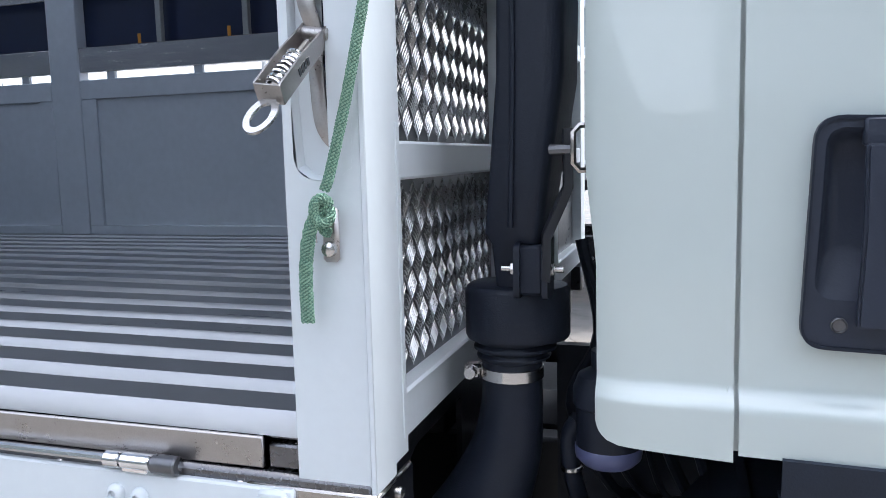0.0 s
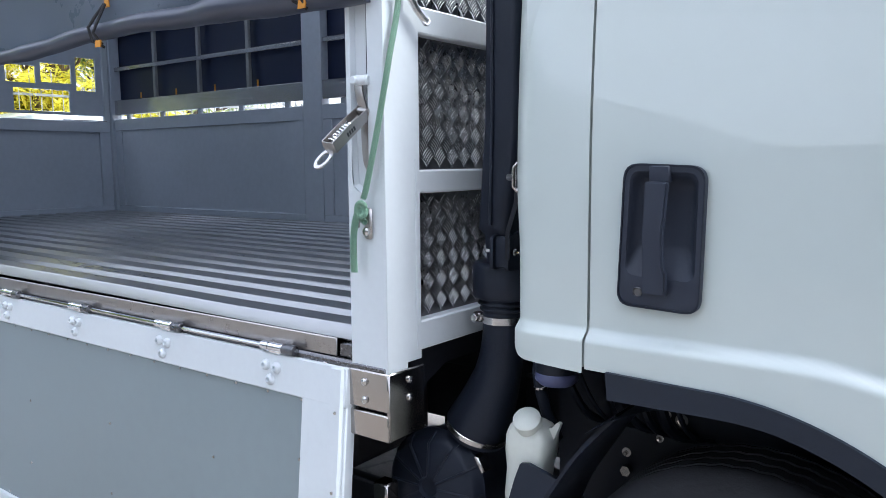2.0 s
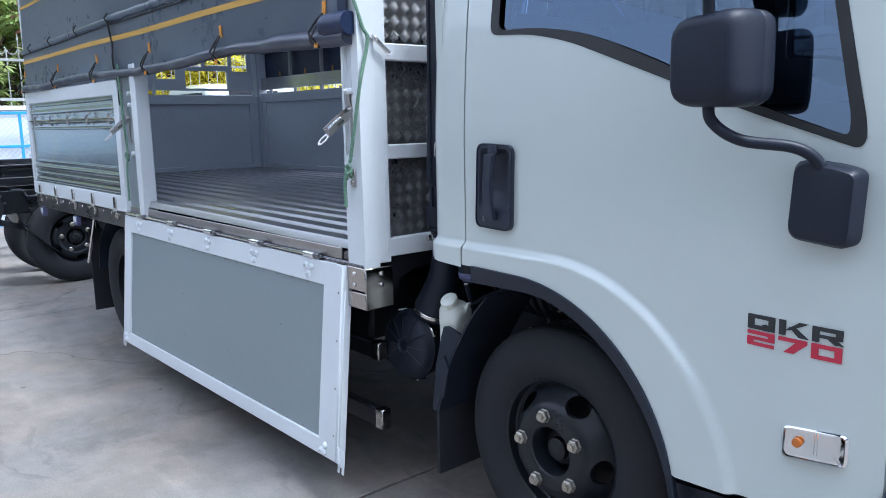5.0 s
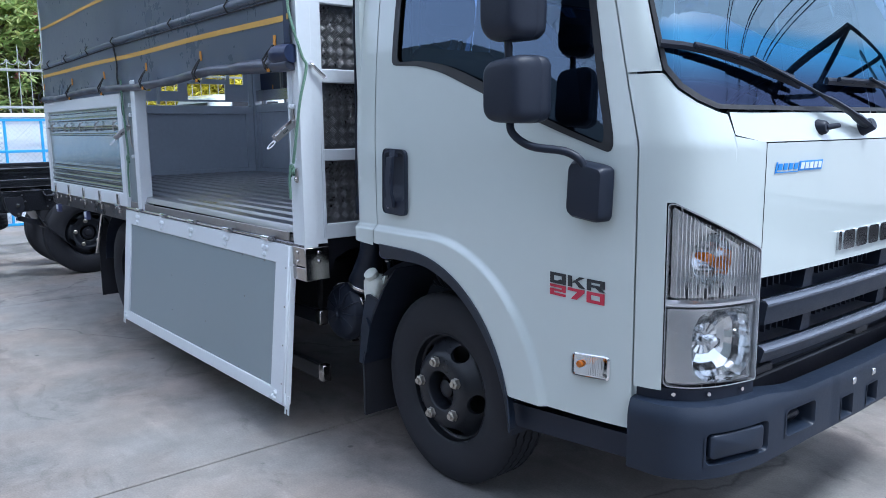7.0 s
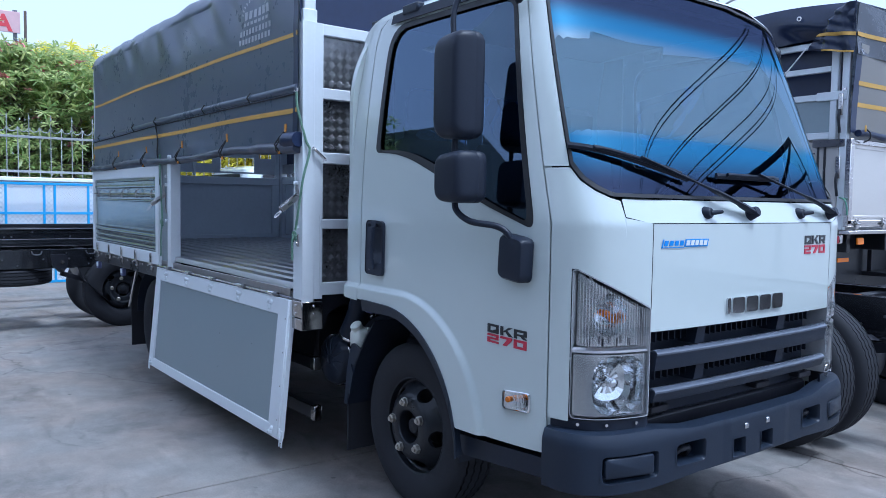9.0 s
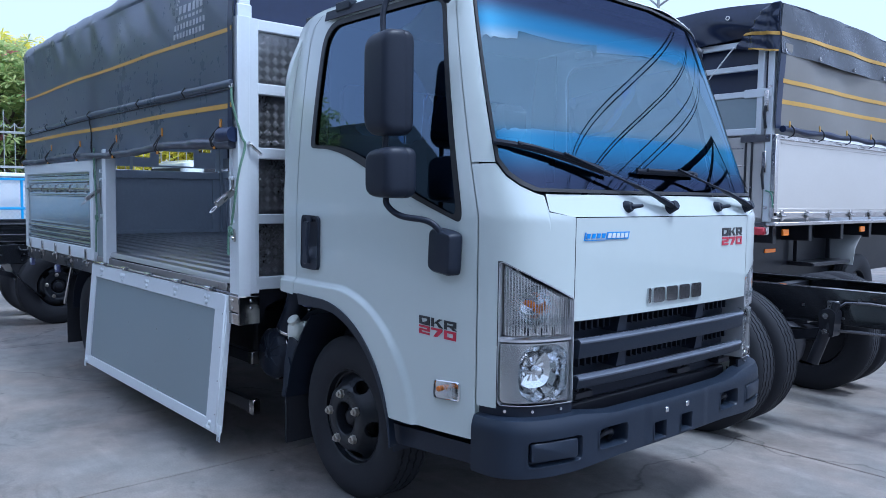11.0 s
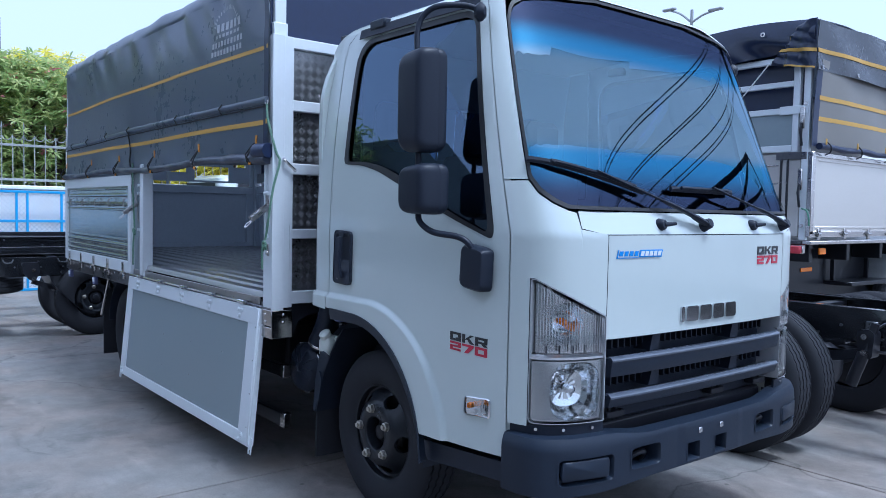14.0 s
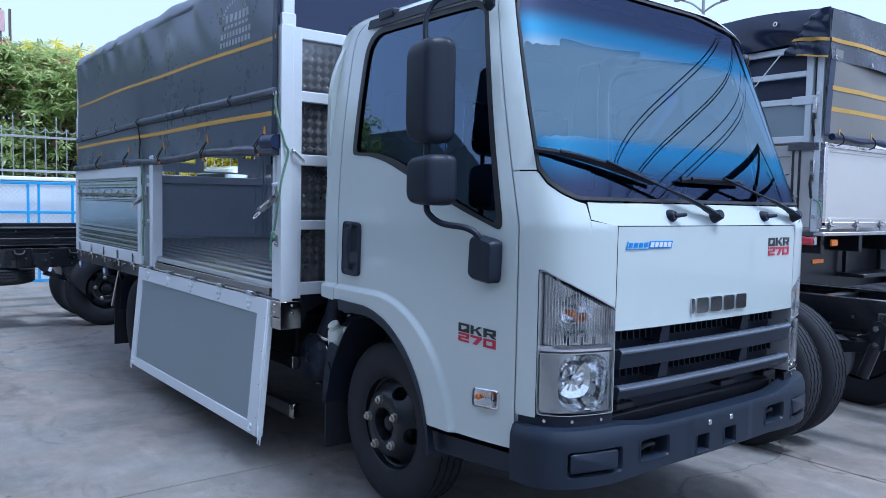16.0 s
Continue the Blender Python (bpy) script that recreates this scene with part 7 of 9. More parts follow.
for k in range(5):
    x = RG0 + 0.18 + 0.41 * k
    hb = BM()
    add_box(hb, (x - 0.022, -0.117, 0.915), (x + 0.022, -0.108, 0.985), 0.004)
    add_cyl(hb, (x - 0.034, -0.112, 0.903), (x + 0.034, -0.112, 0.903), 0.011, n=12, bevel=0.002)
    add_box(hb, (x - 0.018, -0.113, 0.855), (x + 0.018, -0.096, 0.90), 0.003)
    part("hinge", hb, STAIN, rgate, "bright gate hinge")
for x in (-4.02, -4.85):
    ml = part("side_marker", box((x - 0.035, YN + 0.0, 0.735), (x + 0.035, YN + 0.03, 0.800), 0.004), BLUEL, truck, "small blue and white side marker")
    part("marker_face", box((x - 0.028, YN - 0.003, 0.757), (x + 0.028, YN + 0.001, 0.793), 0.002), FRAMEW, ml)

# far wall inside: sheet below, slot of daylight, rails and uprights above
for x0, x1 in ((XR + 0.075, -2.925), (-2.772, XF - 0.10)):
    wf = frame_of([((x0, 1.80, 0.975), (x1, 1.835, 1.035)), ((x0, 1.80, 1.568), (x1, 1.835, 1.650)), ((x0, 1.8005, 1.03), (x0 + 0.075, 1.8345, 1.57)), ((x1 - 0.07, 1.8005, 1.03), (x1, 1.8345, 1.57))], "far_gate_frame", INNER, truck, "grey painted inner gate frame")
    part("far_gate_sheet", box((x0 + 0.07, 1.812, 1.03), (x1 - 0.065, 1.822, 1.575), 0.001), INNER, wf, "grey inner gate sheet")
    for lo_, hi_ in (((x0, 1.805, 1.681), (x1, 1.84, 1.785)), ((x0, 1.812, 1.990), (x1, 1.832, 2.018)), ((x0, 1.812, 2.225), (x1, 1.832, 2.253)), ((x0, 1.80, 2.52), (x1, 1.84, 2.56))):
        part("far_side_rail", box(lo_, hi_), STAIN, truck, "bare metal side rail")
    n_ = 4 if x0 < -3 else 5
    for k in range(1, n_):
        x = x0 + (x1 - x0) * k / n_
        part("upright", box((x - 0.013, 1.815, 1.78), (x + 0.013, 1.838, 2.53), 0.002), FENCEM, truck)
    for k in range(5):
        x = x0 + 0.15 + (x1 - x0 - 0.3) * k / 4
        part("slot_spacer", box((x - 0.02, 1.815, 1.645), (x + 0.02, 1.832, 1.705), 0.002), INNER, truck)
        part("webbing_tab", box((x + 0.13, 1.838, 1.79), (x + 0.145, 1.842, 1.83), 0.001), ORANGE, truck)

# rear wall inside, with openings in its upper half
rw = frame_of([((XR + 0.01, -0.02, 0.975), (XR + 0.05, 1.78, 1.035)), ((XR + 0.01, -0.02, 1.557), (XR + 0.05, 1.78, 1.635)), ((XR + 0.011, -0.02, 1.03), (XR + 0.049, 0.07, 1.56)), ((XR + 0.011, 1.70, 1.03), (XR + 0.049, 1.78, 1.56))], "rear_gate", INNER, truck, "grey painted rear gate")
part("rear_sheet", box((XR + 0.018, 0.06, 1.03), (XR + 0.028, 1.71, 1.565), 0.001), INNER, rw)
RHOLES = [(1.125, 1.497, 1.690, 1.838), (1.079, 1.273, 1.872, 1.985), (1.308, 1.515, 1.884, 2.012), (1.549, 1.690, 1.841, 2.07), (0.881, 1.038, 1.766, 1.906), (0.683, 0.787, 1.762, 1.905), (0.20, 0.42, 1.80, 1.95)]
ysR = sorted({-0.02, 1.78} | {v for h in RHOLES for v in h[:2]})
zsR = sorted({1.672, 2.56} | {v for h in RHOLES for v in h[2:]})
b_ = BM()
VV = {(y, z): b_.verts.new((XR + 0.03, y, z)) for y in ysR for z in zsR}
for y0, y1 in zip(ysR, ysR[1:]):
    for z0, z1 in zip(zsR, zsR[1:]):
        ym, zm = (y0 + y1) / 2, (z0 + z1) / 2
        if not any(a < ym < b and c < zm < d for a, b, c, d in RHOLES):
            b_.faces.new((VV[y0, z0], VV[y1, z0], VV[y1, z1], VV[y0, z1]))
for v in [v for v in b_.verts if not v.link_faces]:
    b_.verts.remove(v)
part("rear_curtain", thicken(tidy(b_), 0.012), INNER, truck, "dark rear panel with cut openings")
part("rear_bar", box((XR + 0.034, 0.835, 1.64), (XR + 0.05, 0.862, 1.95), 0.002), FRAMEW, truck)
part("rear_bar", box((XR + 0.03, 1.735, 1.64), (XR + 0.06, 1.775, 2.4), 0.003), FRAMEW, truck)

# side guard bars behind the hanging gate
for z0, z1, xe in ((0.500, 0.565, -0.785), (0.228, 0.303, -0.775)):
    sg = part("side_guard", box((-2.95, 0.045, z0), (xe - 0.03, 0.085, z1), 0.006), BLACKM, truck, "black side guard bar with a bright end")
    part("guard_end", box((xe - 0.045, 0.042, z0 - 0.003), (xe, 0.088, z1 + 0.003), 0.005), STEELM, sg, "polished end cap")
for x in (-1.25, -2.6):
    part("guard_bracket", box((x - 0.02, 0.085, 0.24), (x + 0.02, 0.12, 0.80), 0.004), BLACKM, truck)

# ---- tarpaulin ----
tarp = thing("tarpaulin_cover", "grey tarpaulin with yellow stripes stretched over the cargo body", "tarpaulin", (XR, 0, 0.9))


def ti(p):
    return Vector(p) - Vector((XR, 0, 0.9))


def wrinkle(x, z):
    n = noise.noise(Vector((x * 1.1, z * 2.0, 3.0)))
    diag = noise.noise(Vector(((x + 0.9 * z) * 4.0, (z - 0.4 * x) * 0.7, 7.0)))
    up = min(1, max(0, (z - 2.28) / 0.3))
    low = min(1, max(0, (1.80 - z) / 0.12))
    fold = math.sin(7.0 * x + 5.0 * z + 3.0 * noise.noise(Vector((x * 0.9, z, 5.0))))
    deep = abs(noise.noise(Vector(((x - 0.7 * z) * 2.2, (z + 0.3 * x) * 0.8, 11.0))))
    return 0.014 * n + 0.036 * diag * up + 0.009 * fold * up - 0.020 * deep * up + 0.016 * noise.noise(Vector((x * 6, z * 5, 1.0))) * low


TZ0, TZ1 = 1.672, 2.60


def tarp_side(x, z, out=0.0):
    xr = min(1, max(0, (x - XR) / 0.12))
    bulge = 0.018 * math.sin(math.pi * (z - TZ0) / (TZ1 - TZ0)) * math.sin(math.pi * (x - XR) / (XF - XR))
    y = -0.100 - bulge + wrinkle(x, z) - out + 0.06 * (1 - xr) ** 2
    return ti((x, y, z))


XT0, XT1 = XR - 0.03, XF - 0.035
txs = np.linspace(XT0, XT1, 150)
part("side_sheet", tidy(add_grid(BM(), tarp_side, txs, np.linspace(TZ0, TZ1, 70))), TARP, tarp, "grey tarpaulin side")


def tarp_top(x, t):
    """From the near side over the bows to the far side."""
    bow = 0.008 * math.cos(2 * math.pi * (x - XR) / 0.86)
    if t < 0.25:
        a = t / 0.25 * math.pi / 2
        p = (x, 0.02 - 0.12 * math.cos(a), TZ1 + 0.13 * math.sin(a))
    elif t > 0.75:
        a = (1 - t) / 0.25 * math.pi / 2
        p = (x, 1.76 + 0.12 * math.cos(a), TZ1 + 0.13 * math.sin(a))
    else:
        s = (t - 0.25) / 0.5
        p = (x, 0.02 + 1.74 * s, TZ1 + 0.13 + 0.10 * math.sin(math.pi * s))
    k = min(1, max(0, (x - XT0) / 0.20))
    fall = (1 - k) ** 2 * 0.14
    w = min(1, t / 0.04)
    base = tarp_side(x, TZ1).y if t < 0.25 else 0
    y = p[1] + (wrinkle(x, 2.6 + t) * w * 0.6)
    if t < 0.25:
        y = y * w + (tarp_side(x, TZ1).y) * (1 - w)
    return ti((x, y, p[2] + bow * min(1, t * 4) - fall * min(1, t * 5)))


part("top_sheet", tidy(add_grid(BM(), tarp_top, txs, np.concatenate([np.linspace(0, 0.25, 16), np.linspace(0.27, 0.73, 12), np.linspace(0.75, 1, 10)]))), TARP, tarp, "grey tarpaulin roof")
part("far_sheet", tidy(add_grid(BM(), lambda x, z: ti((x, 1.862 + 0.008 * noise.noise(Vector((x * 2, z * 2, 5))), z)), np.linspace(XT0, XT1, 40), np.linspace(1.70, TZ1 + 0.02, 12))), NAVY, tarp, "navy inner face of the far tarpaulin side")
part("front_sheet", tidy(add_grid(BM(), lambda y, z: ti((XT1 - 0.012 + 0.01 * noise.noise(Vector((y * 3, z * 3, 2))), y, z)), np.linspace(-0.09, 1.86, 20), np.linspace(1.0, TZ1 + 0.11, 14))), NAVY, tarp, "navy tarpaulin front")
part("rear_sheet", tidy(add_grid(BM(), lambda y, z: ti((XT0 + 0.02 + 0.01 * noise.noise(Vector((y * 3, z * 3, 4))), y, z)), np.linspace(-0.06, 1.84, 20), np.linspace(2.15, TZ1 + 0.02, 8))), TARP, tarp)
# navy edge strip at the front, yellow stripes, lapped seam with its tube
part("front_edge", tidy(add_grid(BM(), lambda x, z: tarp_side(x, z, 0.006), np.linspace(XT1 - 0.045, XT1 + 0.004, 4), np.linspace(TZ0, TZ1, 60))), NAVY, tarp, "navy edge strip")
for z, w in ((2.236, 0.0105), (1.857, 0.0125)):
    part("stripe", tidy(add_grid(BM(), lambda x, s: tarp_side(x, z + w * s + 0.003 * math.sin(x * 3), 0.0035), np.linspace(XT0 + 0.01, XT1 - 0.05, 150), np.linspace(-1, 1, 4))), YELLOW, tarp, "yellow webbing stripe")
    part("stripe", tidy(add_grid(BM(), lambda x, s: tarp_side(x, z + w * s, 0.0095), np.linspace(XT1 - 0.012, XT1 + 0.006, 3), np.linspace(-1, 1, 3))), YELLOW, tarp, "yellow webbing stripe")
def seam_z(x):
    return 1.966 - 0.012 * (x - XT1) / (XT0 - XT1) - 0.02 * max(0, (-2.95 - x)) / 2.0
part("lap_seam", tidy(add_tube(BM(), [tarp_side(x, seam_z(x), 0.006 + 0.008 * max(0, noise.noise(Vector((x * 5, 0, 0))))) for x in np.linspace(-2.93, XT1, 60)], [0.012 + 0.004 * noise.noise(Vector((x * 7, 1, 0))) for x in np.linspace(-2.93, XT1, 60)], 10, 1.5)), TARP, tarp, "rolled seam of the tarpaulin")
part("lap_seam", tidy(add_tube(BM(), [tarp_side(x, seam_z(x) - 0.006, 0.003) for x in np.linspace(XT0 + 0.02, -2.95, 40)], 0.011, 10, 1.5)), TARP, tarp)
part("seam_cord", tube([tarp_side(x, seam_z(x) - 0.030, 0.006) for x in np.linspace(XT0 + 0.02, XT1, 80)], 0.004, 6), CORD, tarp)
for x in (-1.25, -1.95, -2.93, -3.5, -4.1, -4.6):
    part("seam_loop", tube([tarp_side(x, seam_z(x) + 0.028, 0.010), tarp_side(x, seam_z(x), 0.030), tarp_side(x, seam_z(x) - 0.030, 0.012)], 0.004, 6), CORD, tarp)
part("drop_cord", tube([tarp_side(-2.94, z, 0.008 + 0.004 * math.sin(z * 30)) for z in np.linspace(1.50, 1.95, 20)], 0.005, 6), CORD, tarp)
# rolled lower hem that sags between its ties
def hem(x):
    return TZ0 + 0.002 + 0.010 * math.sin(x * 3.1) + 0.010 * noise.noise(Vector((x * 2.2, 9, 0)))
hx = np.linspace(XT0, XT1 + 0.005, 170)
part("lower_hem", tidy(add_tube(BM(), [tarp_side(x, hem(x), 0.004 + 0.010 * noise.noise(Vector((x * 4, 0, 2)))) for x in hx], [0.030 + 0.008 * noise.noise(Vector((x * 6, 4, 0))) + 0.012 * max(0, 1 - abs(x + 1.0) / 0.5) for x in hx], 14, 0.75)), TARPD, tarp, "rolled lower edge of the tarpaulin")
part("hem_end", tidy(add_tube(BM(), [tarp_side(x, TZ0 + 0.035 + 0.02 * (x - XT1), 0.012) for x in np.linspace(XT1 - 0.13, XT1 + 0.02, 12)], [0.02, 0.03, 0.038, 0.042, 0.043, 0.043, 0.042, 0.042, 0.041, 0.04, 0.04, 0.038], 14)), NAVY, tarp, "navy rolled end")
for k in range(7):
    x = -0.82 - 0.815 * k * 0.985
    if x < XT0 + 0.05:
        continue
    part("webbing_tab", tidy(thicken(add_grid(BM(), lambda a, b: tarp_side(x + a, 1.745 + b, 0.006), [-0.010, 0.010], np.linspace(0, 0.048, 5)), 0.004)), ORANGE, tarp, "orange webbing tab")
    part("tie_cord", tube([tarp_side(x, 1.752, 0.012), tarp_side(x - 0.02, 1.72, 0.03), tarp_side(x - 0.035, 1.69, 0.045), tarp_side(x - 0.03, 1.655, 0.040), tarp_side(x - 0.01, 1.64, 0.02)], 0.004, 6), CORD, tarp)
    part("tie_cord", tube([tarp_side(x + 0.004, 1.752, 0.012), tarp_side(x + 0.004, 1.71, 0.036), tarp_side(x - 0.012, 1.675, 0.048), tarp_side(x - 0.004, 1.645, 0.03)], 0.004, 6), CORD, tarp)
    part("webbing_tab", tidy(thicken(add_grid(BM(), lambda a, b: tarp_side(x - 0.01 + a + b * 0.3, 1.648 + b, 0.036), [-0.011, 0.011], [-0.009, 0.009]), 0.004)), ORANGE, tarp)
# faded print near the front, as plain bars
for z, h, x0, n in ((2.275, 0.030, -1.42, 10), (2.322, 0.030, -1.41, 10), (2.372, 0.018, -1.36, 7), (2.405, 0.045, -1.34, 6)):
    for k in range(n):
        w = 0.42 * (0.8 if n < 10 else 1) / n
        part("print_bar", tidy(add_grid(BM(), lambda a, b: tarp_side(x0 + k * w + a, z + b, 0.0025), [0, w * 0.62], [0, h])), WHITED, tarp)
for k in range(16):
    a = math.radians(20 + 140 * k / 15)
    part("print_bar", tidy(add_grid(BM(), lambda s, t: tarp_side(-1.215 + (0.155 + t) * math.cos(a) - s * math.sin(a), 2.395 + (0.125 + t) * math.sin(a) + s * math.cos(a), 0.0025), [-0.005, 0.005], [0, 0.022])), WHITED, tarp)

# roof bows under the tarpaulin
for k in range(6):
    x = XR + 0.2 + 0.8 * k
    part("roof_bow", tube([(x, -0.04, 2.55)] + [(x, 0.0 + 1.8 * s, 2.64 + 0.14 * math.sin(math.pi * s)) for s in np.linspace(0, 1, 12)] + [(x, 1.83, 2.55)], 0.014, 8), FENCEM, truck, "grey tube roof bow")

# ---- ropes ----
ROPE = material("green_rope_core", (0.055, 0.105, 0.075), 0.8, vary=0.2, scale=60)
STRANDS = (material("light_green_strand", (0.24, 0.37, 0.27), 0.7, vary=0.2, scale=90), material("deep_green_strand", (0.10, 0.20, 0.145), 0.7, vary=0.2, scale=90))


def braid(bms, pts, r, wide=1.0, flat=1.0):
    """Two sets of strands that wind round the line against each other, over and under."""
    P = [Vector(p) for p in pts]
    fine = []
    for a, b in zip(P, P[1:]):
        n = max(1, int((b - a).length / 0.0018))
        fine += [a.lerp(b, k / n) for k in range(n)]
    P = fine + [P[-1]]
    side, way, frames = Vector((1, 0, 0)), 0.0, []
    for i, p in enumerate(P):
        d = (P[min(i + 2, len(P) - 1)] - P[max(i - 2, 0)]).normalized()
        side = (side - d * side.dot(d)).normalized()
        way += (p - P[i - 1]).length if i else 0
        frames.append((p, side, d.cross(side), way))
    for sgn, bm in ((1, bms[0]), (-1, bms[1])):
        for k in range(7):
            line = []
            for p, e, f, w in frames:
                a = 2 * math.pi * (k / 7 + sgn * w / 0.030)
                o = r * (0.94 + 0.10 * sgn * math.sin(7 * 2 * math.pi * w / 0.030 + 2 * math.pi * k / 7))
                line.append(p + e * (o * wide * math.cos(a)) + f * (o * flat * math.sin(a)))
            add_tube(bm, line, 0.0013, 4)


def rope(points, knot, tail, name_label):
    r = 0.0056
    k = Vector(knot)
    lines = [(smooth_line(points, 12), 1.0, 0.9),
             ([k + Vector((0.0085 * math.cos(a) + 0.0015 * a / 6, -0.003 - 0.006 * math.sin(a * 0.5), 0.011 * math.sin(a) - 0.0018 * a)) for a in np.linspace(0, 3.6 * math.pi, 40)], 0.95, 0.95),
             (smooth_line(tail, 10), 1.45, 0.75)]
    core, light, deep = BM(), BM(), BM()
    for line, wide, flat in lines:
        braid((light, deep), line, r, wide, flat)
        add_tube(core, line, r * 0.86 * flat, 10)
    rp = solid("rope", tidy(core), ROPE, name_label, "rope")
    for bm, mat in zip((light, deep), STRANDS):
        tagged(part("braid", tidy(bm), mat, rp, "braided strands of the rope"), "braided strands of the rope", kind="stuff")
    return rp


rope([(-0.690, -0.112, 1.945), (-0.676, -0.112, 1.86), (-0.645, -0.080, 1.70), (-0.636, -0.065, 1.650), (-0.634, -0.100, 1.52), (-0.660, -0.110, 1.38), (-0.688, -0.112, 1.275), (-0.697, -0.112, 1.252)],
     (-0.699, -0.112, 1.235), [(-0.702, -0.116, 1.232), (-0.714, -0.119, 1.205), (-0.7205, -0.118, 1.17), (-0.7225, -0.117, 1.14), (-0.7225, -0.116, 1.100)], "green braided rope knotted to the white corner post")
rope([(-2.86, -0.120, 1.72), (-2.865, -0.118, 1.60), (-2.85, -0.116, 1.40), (-2.84, -0.112, 1.25)], (-2.84, -0.112, 1.235), [(-2.845, -0.114, 1.225), (-2.862, -0.116, 1.12), (-2.868, -0.115, 0.98)], "green braided rope hanging along the grey middle pillar")
part("rope_eye", add_lathe(BM(), ti((-0.690, -0.112, 1.952)), (0.3, -1, 0), [(0.006, -0.002), (0.013, -0.002), (0.014, 0.001), (0.013, 0.004), (0.006, 0.004)], 18), STAIN, tarp, "steel eyelet")


# ---- the second cargo truck, seen from its tail ----
lorry = thing("parked_cargo_truck", "parked cargo truck with aluminium side walls and grey tarpaulin cover", "truck", (-1.35, 4.9, 0))
SX, SX2, SY, SY2 = -0.30, -2.30, 4.85, 10.6


def lp(name, bm, mat, parent=None, label=""):
    ob = part(name, bm, mat, parent or lorry, label)
    if parent is None:
        ob.location = -Vector(lorry.location)
    return ob


ALU = material("brushed_aluminium", (0.60, 0.575, 0.54), 0.26, metal=0.45, vary=0.02, scale=2, rvary=0.05, sheet=(1, 1, 4))
NAVYG = material("glossy_navy_tarpaulin", (0.014, 0.020, 0.045), 0.20, vary=0.12, scale=3, bump=0.35, bscale=9, rvary=0.3)
FLAPG = material("glossy_slate_tarpaulin", (0.040, 0.045, 0.060), 0.24, vary=0.1, scale=3, bump=0.30, bscale=8, rvary=0.3)
TARPL = material("pale_grey_tarpaulin", (0.175, 0.165, 0.150), 0.42, vary=0.06, scale=2, bump=0.14, bscale=14)
for x in (SX, SX2):
    s = 1 if x == SX else -1
    o = lambda d: x + s * d
    lp("side_wall", box((min(o(-0.03), o(0)), SY + 0.02, 1.27), (max(o(-0.03), o(0)), SY2, 1.985), 0.006), ALU, None, "smooth aluminium side wall")
    lp("wall_rail", box((min(o(-0.035), o(0.014)), SY, 1.955), (max(o(-0.035), o(0.014)), SY2, 2.0), 0.005), STAIN, None, "bright metal top rail")
    lp("wall_rail", box((min(o(-0.035), o(0.012)), SY, 1.25), (max(o(-0.035), o(0.012)), SY2, 1.305), 0.005), STAIN, None, "bright metal bottom rail")
    lp("wall_rail", box((min(o(-0.035), o(0.012)), SY, 1.27), (max(o(-0.035), o(0.012)), SY + 0.065, 1.985), 0.005), STAIN, None, "bright metal end rail")
    for y in (SY + 3.4, SY + 3.52):
        lp("wall_post", box((min(o(-0.035), o(0.011)), y, 1.272), (max(o(-0.035), o(0.011)), y + 0.06, 1.984), 0.005), STAIN, None, "bright metal wall post")
    lp("wall_latch", box((min(o(0.0), o(0.03)), SY + 3.475, 1.60), (max(o(0.0), o(0.03)), SY + 3.51, 1.78), 0.006), BLACKM, None, "black latch between the wall panels")
    for y0, y1 in ((SY + 0.12, SY + 3.35), (SY + 3.63, SY2 - 0.1)):
        for z0, z1 in ((1.325, 1.345), (1.92, 1.94)):
            lp("wall_bead", box((min(o(-0.004), o(0.004)), y0, z0), (max(o(-0.004), o(0.004)), y1, z1), 0.003), ALU, None, "pressed bead along the wall")
    hinge = BM()
    add_box(hinge, (-0.004, -0.022, -0.06), (0.014, 0.022, 0.04), 0.003)
    add_cyl(hinge, (0.014, -0.032, -0.01), (0.014, 0.032, -0.01), 0.012, n=10)
    add_cyl(hinge, (0.012, 0, 0.02), (0.022, 0, 0.02), 0.008, n=8)
    hm = mesh_of(tidy(hinge), "hinge", STAIN)
    for k in range(11):
        shared("hinge", hm, lorry, Matrix.Translation(Vector((o(0.014), 5.0 + 0.507 * k, 1.285)) - Vector(lorry.location)) @ Matrix.Rotation(0 if s > 0 else math.pi, 4, "Z"), "bright steel hinge")
    lp("floor_rail", box((min(o(-0.06), o(0.03)), SY, 1.185), (max(o(-0.06), o(0.03)), SY2, 1.215), 0.004), STAIN, None, "polished stainless edge rail")
    # black sheet added to hide bright ground and stand for the shaded underside
    lp("underside_sheet", box((min(o(-0.36), o(-0.33)), SY + 0.2, 0.60), (max(o(-0.36), o(-0.33)), SY2, 1.185), 0.004), BLACKM, None, "black sheet standing in for the dark underside")

    def cover(y, z):
        w = 0.012 * math.sin(3.1 * y + 4 * z) + 0.006 * math.sin(11 * y - 3 * z) * (z - 2.0)
        return Vector((o(0.012 + w), y, z))
    ys_ = np.linspace(SY + 0.06, SY2, 60)
    lp("tarpaulin_side", thicken(tidy(add_grid(BM(), cover, ys_, np.linspace(2.03, 2.80, 10))), 0.004), TARPL, None, "warm grey tarpaulin side")
    for z0, z1 in ((2.452, 2.49), (2.272, 2.31)):
        lp("yellow_stripe", thicken(tidy(add_grid(BM(), lambda y, z: cover(y, z) + Vector((s * 0.006, 0, 0)), ys_, [z0, z1])), 0.003), YELLOW, None, "yellow webbing stripe")
    lp("rolled_hem", tidy(add_tube(BM(), [Vector((o(0.035), y, 2.045 + 0.008 * math.sin(9 * y))) for y in ys_], [0.027 + 0.004 * math.sin(13 * y) for y in ys_], 10)), NAVY, None, "navy rolled tarpaulin hem")
